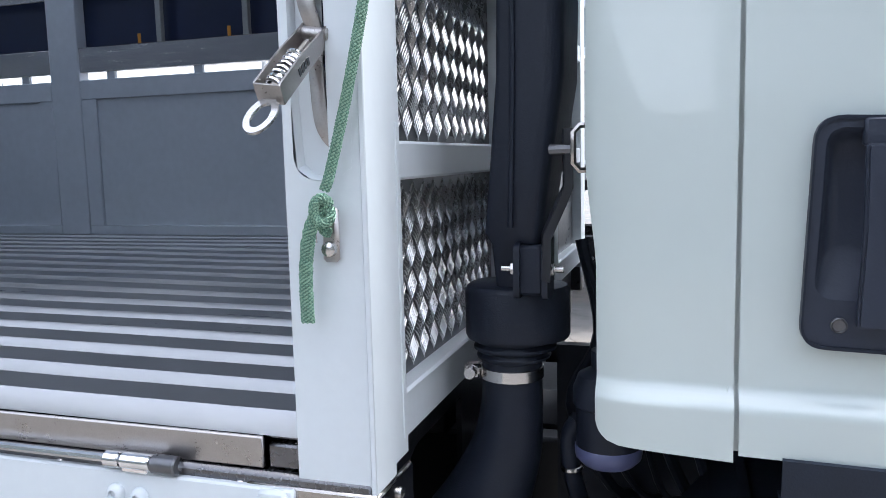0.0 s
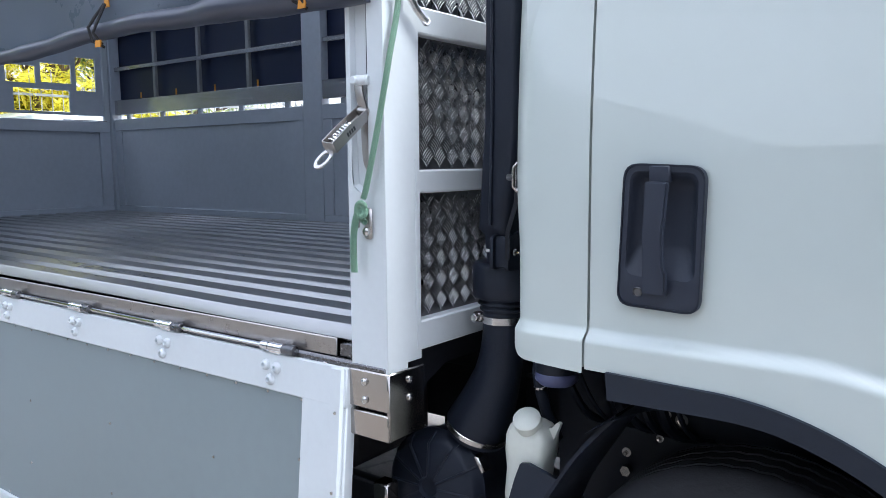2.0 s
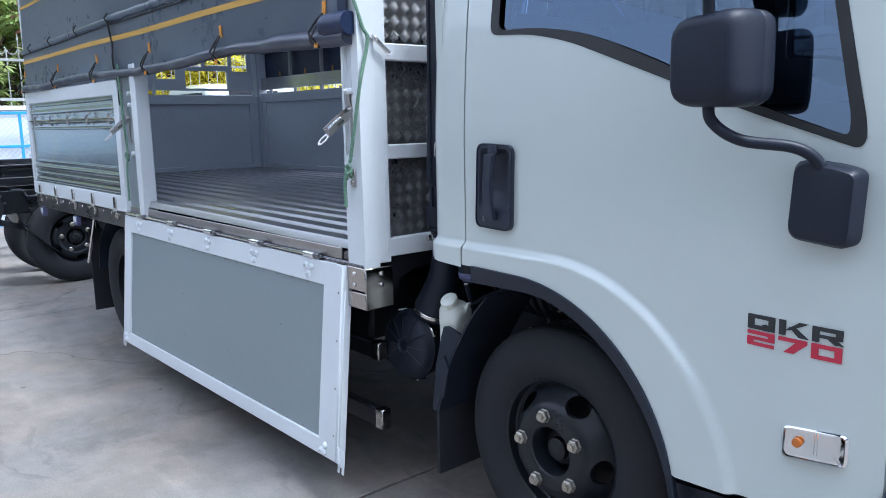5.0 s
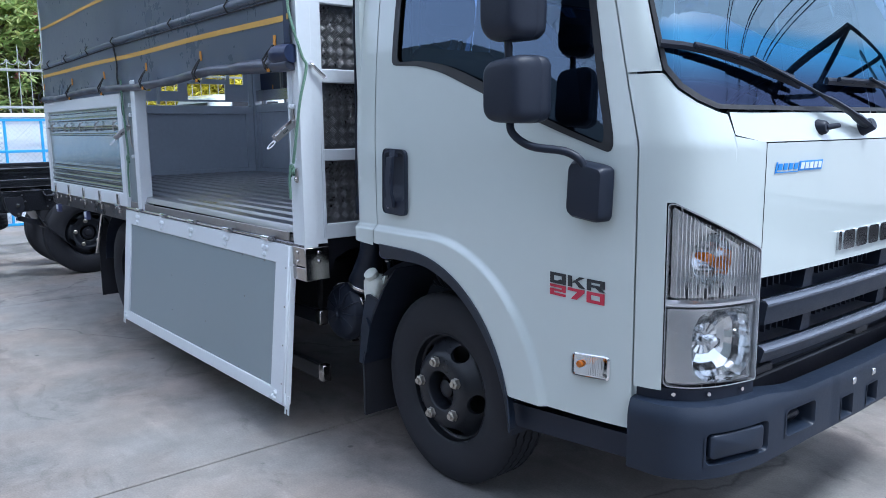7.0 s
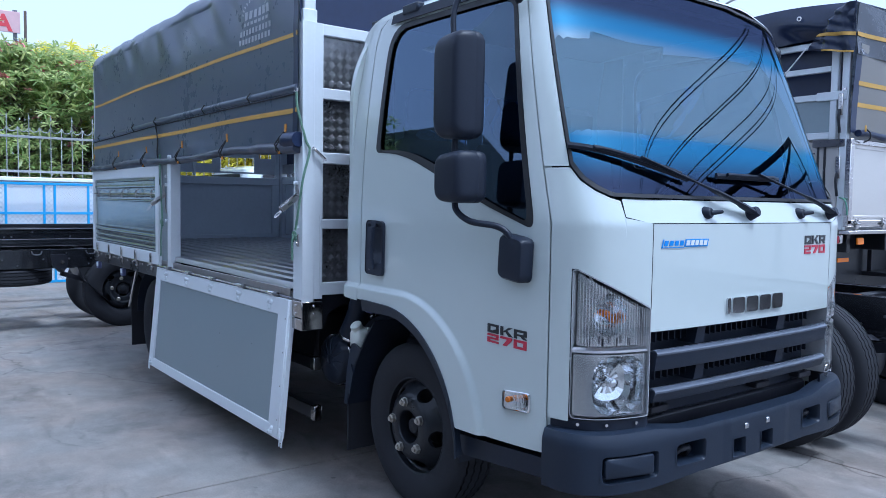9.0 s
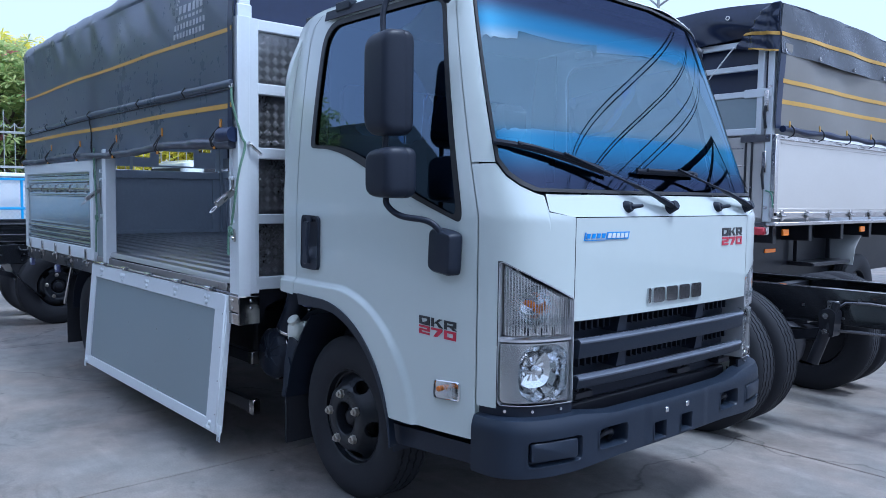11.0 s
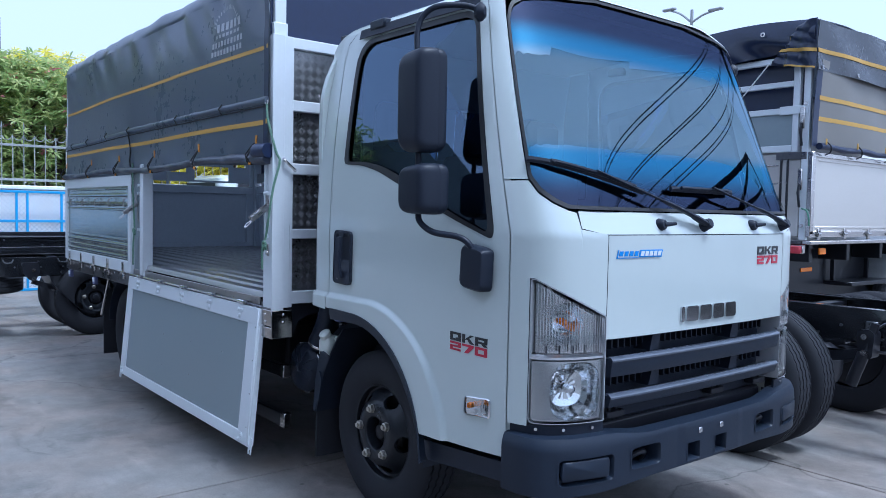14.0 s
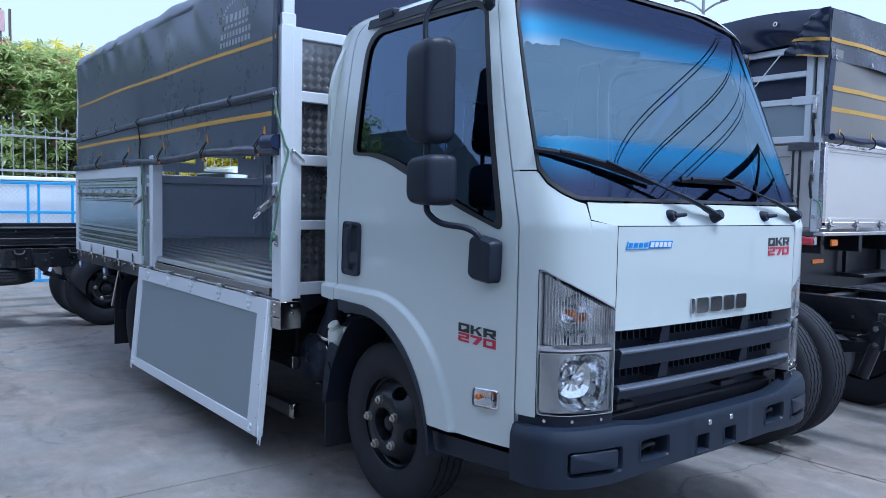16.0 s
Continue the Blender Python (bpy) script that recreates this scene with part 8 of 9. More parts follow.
    lp("edge_binding", thicken(tidy(add_grid(BM(), lambda y, z: cover(y, z) + Vector((s * 0.004, 0, 0)), [SY - 0.02, SY + 0.03, SY + 0.075], np.linspace(2.05, 2.75, 8))), 0.004), NAVY, None, "navy tarpaulin edge binding")
    for k in range(9):
        yk = SY + 0.13 + 0.62 * k
        lp("strap_end", box((min(o(0.06), o(0.068)), yk - 0.012, 2.06), (max(o(0.06), o(0.068)), yk + 0.010, 2.115), 0.002), YELLOW, None, "short yellow strap end")
        lp("elastic_loop", tube(smooth_line([(o(0.06), yk + 0.01, 2.09), (o(0.085), yk + 0.04, 2.05), (o(0.078), yk + 0.05, 2.0), (o(0.03), yk + 0.05, 1.975)], 5), 0.006, 6), CORD)

    def over(y, t):
        # t from 0 at the lower edge of the roof sheet to 1 at the eave
        z = 2.70 + 0.44 * t + 0.012 * math.sin(2.3 * y) * t
        return Vector((o(0.032 + 0.022 * (1 - t) * abs(math.sin(1.7 * y + 0.9)) + 0.008 * math.sin(7 * y + 5 * t)), y, z + 0.006 * math.sin(2.7 * y) * (1 - t)))
    lp("roof_flap", thicken(tidy(add_grid(BM(), over, np.linspace(SY - 0.03, SY2, 80), np.linspace(0, 1, 9))), 0.004), FLAPG, None, "glossy slate tarpaulin roof flap")
    lp("yellow_stripe", thicken(tidy(add_grid(BM(), lambda y, t: over(y, t) + Vector((s * 0.005, 0, 0)), np.linspace(SY - 0.03, SY2, 80), [0.355, 0.435])), 0.003), YELLOW, None, "yellow webbing stripe")
    for y in (SY + 0.06, SY + 0.7, SY + 1.5, SY + 2.3):
        lp("eyelet", add_lathe(BM(), over(y, 0.06) + Vector((s * 0.006, 0, 0)), (s, 0, 0.15), [(0.010, 0), (0.019, 0.002), (0.019, 0.005), (0.010, 0.006)], 14), STAIN, None, "steel eyelet")


def roof_arch(a, y):
    x = SX + 0.03 + (SX2 - SX - 0.06) * a
    return Vector((x, y, 3.14 + 0.03 * math.sin(math.pi * a) ** 0.8 + 0.012 * math.sin(5 * y + 9 * a)))


lp("tarpaulin_roof", thicken(tidy(add_grid(BM(), roof_arch, np.linspace(0, 1, 22), np.linspace(SY - 0.03, SY2, 24))), 0.004), TARP, None, "dark tarpaulin roof")


def tail_sheet(a, t):
    top = roof_arch(a, SY - 0.03)
    low = 2.86 + 0.03 * math.sin(7 * a + 1) - 0.05 * max(0, 0.25 - a)
    b = 0.05 * t * (1 - t) * math.sin(9 * a + 2) + 0.02 * math.sin(23 * a + 6 * t) * t
    return Vector((top.x, SY - 0.035 - 0.05 * math.sin(math.pi * t) - b, top.z + (low - top.z) * t))


lp("tail_sheet", thicken(tidy(add_grid(BM(), tail_sheet, np.linspace(0, 1, 48), np.linspace(0, 1, 12))), 0.004), NAVYG, None, "glossy navy tarpaulin hanging over the tail")


def corner_flap(a, t):
    x = SX + 0.04 - 0.40 * a * (0.3 + 0.7 * t ** 0.7)
    z = 3.135 - 0.02 * a - (0.43 - 0.09 * a) * t
    return Vector((x, SY - 0.075 - 0.03 * math.sin(math.pi * a) - 0.018 * math.sin(14 * a + 7 * t) * t - 0.012 * math.sin(31 * t + 5 * a) * a, z))


aa = np.linspace(0, 1, 20)
lp("corner_flap", thicken(tidy(add_grid(BM(), corner_flap, aa, np.linspace(0, 1, 20))), 0.004), NAVYG, None, "creased navy tarpaulin corner folded over")
lp("yellow_stripe", thicken(tidy(add_grid(BM(), lambda a, t: corner_flap(a, t) + Vector((0, -0.006, 0)), aa, [0.60, 0.67])), 0.003), YELLOW, None, "yellow webbing stripe")
lp("yellow_stripe", thicken(tidy(add_grid(BM(), lambda a, t: corner_flap(a, t) + Vector((0, -0.006, 0)), aa[:14], [0.965, 1.0])), 0.003), YELLOW, None, "yellow hem")
lp("eyelet", add_lathe(BM(), (-0.738, SY - 0.10, 3.06), (0, -1, 0), [(0.012, 0), (0.022, 0.002), (0.022, 0.006), (0.012, 0.007)], 14), STAIN, None, "steel eyelet")
lp("stay_rope", tube([(-0.66, SY - 0.11, 2.79), (-0.95, SY - 0.05, 2.52), (-1.5, SY - 0.03, 2.1)], 0.006, 6), WALLW, None, "thin white rope")
for x0, x1 in ((SX - 0.09, SX - 0.03), (SX - 0.185, SX - 0.125), (SX2 + 0.03, SX2 + 0.09), (SX2 + 0.125, SX2 + 0.185), (-1.35, -1.29)):
    lp("tail_post", box((x0, SY - 0.005, 2.0 if x0 in (SX - 0.185, SX2 + 0.125, -1.35) else 1.22), (x1, SY + 0.05, 3.05), 0.006), FRAMEW, None, "white painted steel post")
for z, h in ((2.80, 0.055), (2.585, 0.05), (2.345, 0.055), (2.005, 0.06)):
    lp("tail_bar", box((SX2 + 0.185, SY + 0.002, z), (SX - 0.185, SY + 0.042, z + h), 0.005), FRAMEW, None, "white painted cross bar")
lp("tail_panel", box((SX2 + 0.18, SY + 0.02, 2.065), (SX - 0.18, SY + 0.03, 2.345), 0.003), PANELG, None, "grey sheet panel")
lp("inner_curtain", thicken(tidy(add_grid(BM(), lambda a, b: Vector((SX2 + 0.1 + 1.8 * a, SY + 0.12 + 0.02 * math.sin(16 * a), 2.36 + 0.8 * b)), np.linspace(0, 1, 40), [0, 1])), 0.004), NAVY, None, "dark navy curtain inside the frame")
door = lp("tail_door", box((SX2 + 0.05, SY + 0.012, 1.25), (SX - 0.10, SY + 0.04, 1.985), 0.006), ALU, None, "ribbed aluminium tail door")
for z in (1.40, 1.56, 1.72, 1.88):
    lp("rib", box((SX2 + 0.15, SY + 0.004, z), (SX - 0.30, SY + 0.014, z + 0.012), 0.003), STAIN)
for x in (-0.515, -0.575):
    lp("rubber_strip", box((x - 0.010, SY + 0.002, 1.26), (x + 0.010, SY + 0.014, 1.98), 0.003), SEALR, None, "black rubber strip")
    for k in range(4):
        lp("rivet", add_cyl(BM(), (x, SY + 0.002, 1.33 + 0.2 * k), (x, SY - 0.004, 1.33 + 0.2 * k), 0.007, n=8), STAIN)
lp("gusset", box((-0.62, SY - 0.012, 1.935), (-0.34, SY - 0.004, 2.0), 0.004), STEELD, None, "dark steel gusset plate")
lp("gusset", box((-0.60, SY - 0.014, 2.335), (-0.34, SY - 0.006, 2.41), 0.004), FRAMEW, None, "white gusset plate")
for z in (2.20, 1.66):
    lp("latch", box((-0.405, SY - 0.03, z), (-0.365, SY - 0.005, z + 0.19), 0.006), STAIN, None, "steel latch")
    lp("latch_lever", tube([(-0.385, SY - 0.03, z + 0.05), (-0.385, SY - 0.05, z - 0.02), (-0.375, SY - 0.035, z - 0.15)], 0.012, 8), BLACKM, None, "black latch lever")
for z in (1.35, 1.98, 2.42):
    lp("bolt", add_cyl(BM(), (-0.36, SY - 0.004, z), (-0.36, SY - 0.018, z), 0.016, n=8), STAIN)
lp("green_cord", tube(smooth_line([(-0.36, SY - 0.02, 1.50), (-0.31, SY - 0.03, 1.48), (-0.29, SY - 0.03, 1.42), (-0.285, SY - 0.03, 1.35)], 5), 0.007, 6), material("faded_green_cord", (0.10, 0.22, 0.16), 0.8), None, "faded green cord")
# underside of the second truck
for x in (-0.93, -1.67):
    lp("chassis_rail", box((x - 0.04, SY + 0.3, 0.80), (x + 0.04, SY2, 1.02), 0.008), BLACKM, None, "black chassis rail")
for k in range(8):
    y = SY + 0.15 + 0.75 * k
    lp("floor_bearer", box((SX2 + 0.06, y, 1.02), (SX - 0.06, y + 0.07, 1.18), 0.006), BLACKM, None, "black floor bearer")
lp("cargo_floor", box((SX2 + 0.02, SY, 1.182), (SX - 0.065, SY2, 1.215), 0.003), STEELD)
lp("tail_beam", box((SX2 + 0.05, SY + 0.01, 1.10), (SX - 0.05, SY + 0.06, 1.18), 0.006), STAIN, None, "polished tail beam")
for x in (SX - 0.16, SX2 + 0.16):
    lp("tail_lamp", box((x - 0.10, SY - 0.02, 1.10), (x + 0.10, SY + 0.03, 1.17), 0.012), SIGNR, None, "red tail lamp")
for y in (5.10, 6.88, 8.6):
    lp("side_marker", box((SX - 0.03, y, 1.09), (SX - 0.008, y + 0.115, 1.15), 0.006), AMBER, None, "orange side marker lamp")
lp("tool_tray", box((SX - 0.33, 5.9, 0.76), (SX - 0.06, 6.78, 0.80), 0.006), BLACKM, None, "black tray under the floor")
for y in (5.95, 6.72):
    lp("tray_hanger", box((SX - 0.30, y, 0.79), (SX - 0.26, y + 0.03, 1.186), 0.003), BLACKM)
lp("fender", thicken(tidy(add_grid(BM(), lambda u, v: Vector((SX - 0.04 - 0.5 * v, 6.80 + 0.08 * u + 0.32 * max(0, u - 0.5) ** 1.5, 0.74 + 0.30 * u)), np.linspace(0, 1, 8), [0, 1])), 0.012), FENCEM, None, "pale fender edge over the rear wheel")
lp("reflector", box((SX - 0.329, 5.40, 0.90), (SX - 0.320, 5.62, 0.94), 0.003), AMBER, None, "orange reflector")
for x in (SX - 0.22, SX - 0.46, SX2 + 0.22, SX2 + 0.46):
    w = wheel(0, 0, lorry, True, flip=False, R=1.12)
    w.matrix_basis = Matrix.Translation(Vector((x, 7.25, 0.414)) - Vector(lorry.location)) @ Matrix.Rotation(radians(90 if x > -1.3 else -90), 4, "Z") @ Matrix.Diagonal((1.12, 1, 1.12, 1))
lp("rear_axle", add_cyl(BM(), (SX2 + 0.3, 7.25, 0.414), (SX - 0.3, 7.25, 0.414), 0.07, n=14), BLACKM)


# ---- bare chassis trucks ----
def chassis(label, a, b, w0, w1, top, across, depth=0.21, face=0):
    """Two channel rails from a to b along one axis at w0 and w1 across it, with members, bolts and brackets."""
    P = (lambda u, v, z: (u, v, z)) if across == "y" else (lambda u, v, z: (v, u, z))
    mid = P((a + b) / 2, (w0 + w1) / 2, 0)
    ob = thing("chassis_truck", label, "truck chassis", mid, group="bare chassis trucks")

    def put(name, bm, mat, text=""):
        q = part(name, bm, mat, ob, text)
        q.location = -Vector(mid)
        return q
    def bx(u0, u1, v0, v1, z0, z1, bv=0.004):
        p, q = P(u0, v0, z0), P(u1, v1, z1)
        return box(tuple(map(min, p, q)), tuple(map(max, p, q)), bv)
    for w, s in ((w0, 1), (w1, -1)):
        rail = bx(a, b, w, w + s * 0.008, top - depth, top, 0.002)
        for z in (top - 0.008, top - depth):
            p, q = P(a, w, z), P(b, w + s * 0.07, z + 0.008)
            add_box(rail, tuple(map(min, p, q)), tuple(map(max, p, q)), 0.002)
        put("chassis_rail", rail, CHASM, "black painted channel rail")
    n = int((b - a) / 0.9)
    for k in range(n + 1):
        u = a + 0.05 + (b - a - 0.1) * k / n
        put("cross_member", bx(u - 0.04, u + 0.04, w0 + 0.01, w1 - 0.01, top - depth + 0.03, top - 0.03), BLACKM)
    rnd = random.Random(int(a * 10 + w0 * 7))
    bolt = mesh_of(add_cyl(BM(), (0, 0, 0), P(0, 0.008 if face else -0.008, 0), 0.010, n=6), "bolt", STEELD)
    for k in range(int((b - a) * 7)):
        u = a + 0.1 + (b - a - 0.2) * rnd.random()
        z = top - depth + rnd.choice((0.04, 0.10, 0.16))
        shared("bolt", bolt, ob, Matrix.Translation(Vector(P(u, w1 if face else w0, z)) - Vector(mid)))
    return ob, put, bx, P


pc, put, bx, P = chassis("bare black truck chassis with twin rear tyres parked alongside", -2.6, 4.6, 3.05, 3.75, 0.872, "y", 0.215)
for y, f in ((2.44, False), (2.735, False), (4.06, True), (4.36, True)):
    w = wheel(0, 0, pc, True)
    w.matrix_basis = Matrix.Translation(Vector((0.45, y, 0.432)) - Vector(pc.location)) @ Matrix.Rotation(math.pi if f else 0, 4, "Z") @ Matrix.Diagonal((1.168, 1.12, 1.168, 1))
put("rear_axle", tidy(add_lathe(add_cyl(BM(), (0.45, 2.5, 0.432), (0.45, 4.3, 0.432), 0.065, n=16), (0.45, 3.4, 0.432), (1, 0, 0), [(0, -0.2), (0.12, -0.17), (0.18, -0.05), (0.18, 0.05), (0.12, 0.17), (0, 0.2)], 20)), BLACKM, "black axle casing")
for y in (2.985, 3.82):
    put("leaf_spring", thicken(tidy(add_grid(BM(), lambda u, v: Vector((0.45 + u, y + v, 0.575 + 0.08 * (u / 0.55) ** 2)), np.linspace(-0.55, 0.55, 16), [-0.035, 0.035])), 0.06), BLACKM, "black leaf spring")
    put("helper_leaf", thicken(tidy(add_grid(BM(), lambda u, v: Vector((0.45 + u, y + v, 0.665 + 0.01 * (u / 0.4) ** 2)), np.linspace(-0.42, 0.42, 8), [-0.035, 0.035])), 0.018), CHASM, "black helper leaf")
    for u in (-0.54, 0.54):
        put("spring_hanger", tidy(add_prism(BM(), rounded([(0.45 + u - 0.04, 0.59), (0.45 + u + 0.04, 0.59), (0.45 + u + 0.05, 0.74), (0.45 + u + 0.02, 0.765), (0.45 + u - 0.05, 0.75)], 0.02, 3), lambda a, b, d: Vector((a, y - 0.05 + d, b)), 0.10)), BLACKM, "black spring shackle")
        for z in (0.625, 0.72):
            put("shackle_bolt", add_cyl(BM(), (0.45 + u, y - 0.05, z), (0.45 + u, y - 0.075, z), 0.018, n=6), STAIN, "bright shackle bolt")
put("brake_line", tube(smooth_line([(0.2, 3.03, 0.62), (0.7, 3.02, 0.60), (1.2, 3.02, 0.63), (2.0, 3.03, 0.62), (3.2, 3.03, 0.64)], 6), 0.010, 6), STEELD, "steel brake line")
put("bracket", tube([(1.02, 3.02, 0.76), (1.07, 3.0, 0.80), (1.2, 3.0, 0.81), (1.3, 3.03, 0.80)], 0.008, 6), STEELD, "bent steel bracket")
put("clamp_plate", bx(0.95, 1.02, 3.025, 3.045, 0.74, 0.80), STEELD, "grey metal clamp plate")
put("shock_absorber", add_cyl(add_cyl(BM(), (0.92, 2.93, 0.42), (0.98, 2.95, 0.62), 0.035, n=12), (0.98, 2.95, 0.60), (1.03, 2.97, 0.80), 0.024, n=12), BLACKM, "black shock absorber")
put("tail_lamp", bx(-2.62, -2.58, 2.95, 3.15, 0.70, 0.80), SIGNR, "red tail lamp")

ca, put, bx, P = chassis("bare black truck chassis with a spare tyre slung beneath", -6.5, 3.0, -6.75, -6.0, 0.85, "x", 0.20, 1)
# extra rail, its height set to fit the camera's view
put("packing_rail", bx(-6.5, 3.0, -6.79, -6.71, 0.85, 0.925), CHASM, "black packing rail on the chassis")
for k, y in enumerate((-3.1, -1.2, -0.42, 0.1, 0.9)):
    put("cable_clip", tube(smooth_line([(-5.985, y - 0.05, 0.835), (-5.98, y - 0.03, 0.80), (-5.98, y + 0.03, 0.80), (-5.985, y + 0.05, 0.835)], 4), 0.007, 6), STEELD, "bent steel clip")
sp = wheel(0, 0, ca, False)
sp.name = "spare_tyre"
sp.matrix_basis = Matrix.Translation(Vector((-6.40, -0.62, 0.56)) - Vector(ca.location)) @ Matrix.Rotation(radians(90), 4, "X") @ Matrix.Diagonal((1.1, 1, 1.1, 1))
put("spring_hanger", tidy(add_prism(BM(), rounded([(-0.30, 0.80), (-0.14, 0.80), (-0.13, 0.70), (-0.17, 0.61), (-0.22, 0.61), (-0.28, 0.68)], 0.02, 3), lambda a, b, d: Vector((-5.97 + d, a, b)), 0.03)), BLACKM, "black spring hanger")
for z in (0.72, 0.63):
    put("hanger_bolt", add_cyl(BM(), (-5.94, -0.19, z), (-5.925, -0.19, z), 0.02, n=8), STAIN, "bright hanger bolt")
put("mud_guard", thicken(tidy(add_grid(BM(), lambda u, v: Vector((-5.86 - 0.5 * v, 0.0 - 0.03 + 0.30 * u ** 1.4 - 0.02, 0.66 - 0.36 * u)), np.linspace(0, 1, 8), [0, 1])), 0.008), BLACKM, "black mud guard")
for x in (-5.98, -6.78):
    w = wheel(0, 0, ca, True)
    w.matrix_basis = Matrix.Translation(Vector((x, 0.42, 0.40)) - Vector(ca.location)) @ Matrix.Rotation(radians(-90 if x < -6.4 else 90), 4, "Z") @ Matrix.Diagonal((1.08, 1, 1.08, 1))
put("axle", add_cyl(BM(), (-6.9, 0.42, 0.40), (-5.95, 0.42, 0.40), 0.06, n=14), BLACKM)
put("leaf_spring", thicken(tidy(add_grid(BM(), lambda u, v: Vector((-6.02 + v, 0.42 + u, 0.50 + 0.12 * (u / 0.6) ** 2)), np.linspace(-0.6, 0.6, 14), [-0.035, 0.035])), 0.05), BLACKM, "black leaf spring")

cb, put, bx, P = chassis("bare black truck chassis with a white cab parked by the fence", -6.5, 2.3, -8.30, -7.55, 1.0, "x", 0.19, 1)
put("packing_rail", bx(-6.5, 2.2, -8.33, -8.25, 1.0, 1.045), CHASM, "black packing rail on the chassis")
put("packing_rail", bx(-6.5, 2.2, -7.59, -7.51, 1.0, 1.012, 0.002), STEELD, "worn steel strip on the chassis")
for y in (-2.2, 0.9):
    for x in (-7.45, -8.4):
        w = wheel(0, 0, cb, True)
        w.matrix_basis = Matrix.Translation(Vector((x, y, 0.42)) - Vector(cb.location)) @ Matrix.Rotation(radians(-90 if x < -8 else 90), 4, "Z") @ Matrix.Diagonal((1.13, 1, 1.13, 1))
body = BM()
secs = []
for z, i in ((0.55, 0.0), (1.25, 0.0), (1.35, 0.02), (1.70, 0.10), (1.82, 0.16), (1.87, 0.30)):
    secs.append([body.verts.new((-7.92 + a, b, z)) for a, b in rounded([(-0.78 + i, 2.30 + 0.6 * i), (0.78 - i, 2.30 + 0.6 * i), (0.78 - i, 3.85 - 1.6 * i), (-0.78 + i, 3.85 - 1.6 * i)], 0.12, 4)])
for s0, s1 in zip(secs, secs[1:]):
    for k in range(len(s0)):
        j = (k + 1) % len(s0)
        body.faces.new((s0[k], s0[j], s1[j], s1[k]))
body.faces.new(secs[-1])
body.faces.new(secs[0][::-1])
put("cab", tidy(body), CAB, "rounded white cab")
put("side_window", thicken(tidy(add_grid(BM(), lambda u, v: Vector((-7.918 + 0.765 - 0.085 * v + 0.004, 2.62 + 0.75 * u - 0.10 * u * v, 1.36 + 0.42 * v)), [0, 1], [0, 1])), 0.005), BLACKM, "dark side window")
put("rear_window", thicken(tidy(add_grid(BM(), lambda u, v: Vector((-8.45 + 1.06 * u, 2.306 + 0.05 * v + 0.003, 1.42 + 0.34 * v)), [0, 1], [0, 1])), 0.005), BLACKM, "dark rear window")
for x in (-7.25, -8.6):
    w = wheel(0, 0, cb, True)
    w.matrix_basis = Matrix.Translation(Vector((x, 3.1, 0.40)) - Vector(cb.location)) @ Matrix.Rotation(radians(-90 if x < -8 else 90), 4, "Z") @ Matrix.Diagonal((1.08, 1, 1.08, 1))

# ---- boundary wall, railing and mesh panels ----
# unseen wall, added to dim the near side and shape the door's reflection
south = [(-30, 0), (14, 0), (14, 6.5), (-0.2, 6.5), (-0.2, 1.8), (-1.75, 1.85), (-3.8, 2.7), (-6.6, 3.5), (-9, 4.3), (-30, 4.5)]
solid("wall_south", tidy(add_prism(BM(), south, lambda a, b, d: Vector((a, -7.5 - d, b)), 0.3)), GREYP, "plain grey wall out of view, added to dim the near side", "wall", kind="structure")
solid("wall_boundary", box((-11.33, -16, 0), (-11.10, 18, 1.635), 0.01), WALLW, "low whitewashed boundary wall of the yard", "wall", kind="structure")
solid("wall_cap", box((-11.38, -16, 1.639), (-11.05, 18, 1.705), 0.012), WALLW, "pale concrete coping on the boundary wall", "coping", kind="structure")
fence = thing("railing_fence", "pale grey steel railing with pointed bars and small hoops", "fence", (-11.21, 0, 1.705))
for z in (1.80, 2.36):
    q = part("rail", box((-0.015, -8.5, z - 1.705 - 0.019), (0.015, 10.3, z - 1.705 + 0.019), 0.003), FENCEM, fence, "horizontal fence rail")
barb = add_lathe(BM(), (0, 0, 0), (0, 0, 1), [(0.008, -0.002), (0.008, 0.93), (0.014, 0.935), (0.012, 0.96), (0, 1.04)], 8)
barm = mesh_of(barb, "bar", FENCEM)
lowb = add_lathe(BM(), (0, 0, 0), (0, 0, 1), [(0.008, -0.002), (0.008, 0.81), (0, 0.82)], 8)
lowm = mesh_of(lowb, "bar", FENCEM)
hoopm = mesh_of(tube([(0, 0.066 * math.cos(a), -0.066 * math.sin(a)) for a in np.linspace(0, math.pi, 9)], 0.008, 5), "hoop", FENCEM)
for k in range(116):
    y = -8.45 + 0.160 * k
    shared("bar", barm if k % 2 else lowm, fence, Matrix.Translation((0, y, 0)))
    shared("hoop", hoopm, fence, Matrix.Translation((0, y + 0.080, 0.80)))
MESHW = material("galvanised_wire", (0.45, 0.50, 0.55), 0.5, metal=0.4)
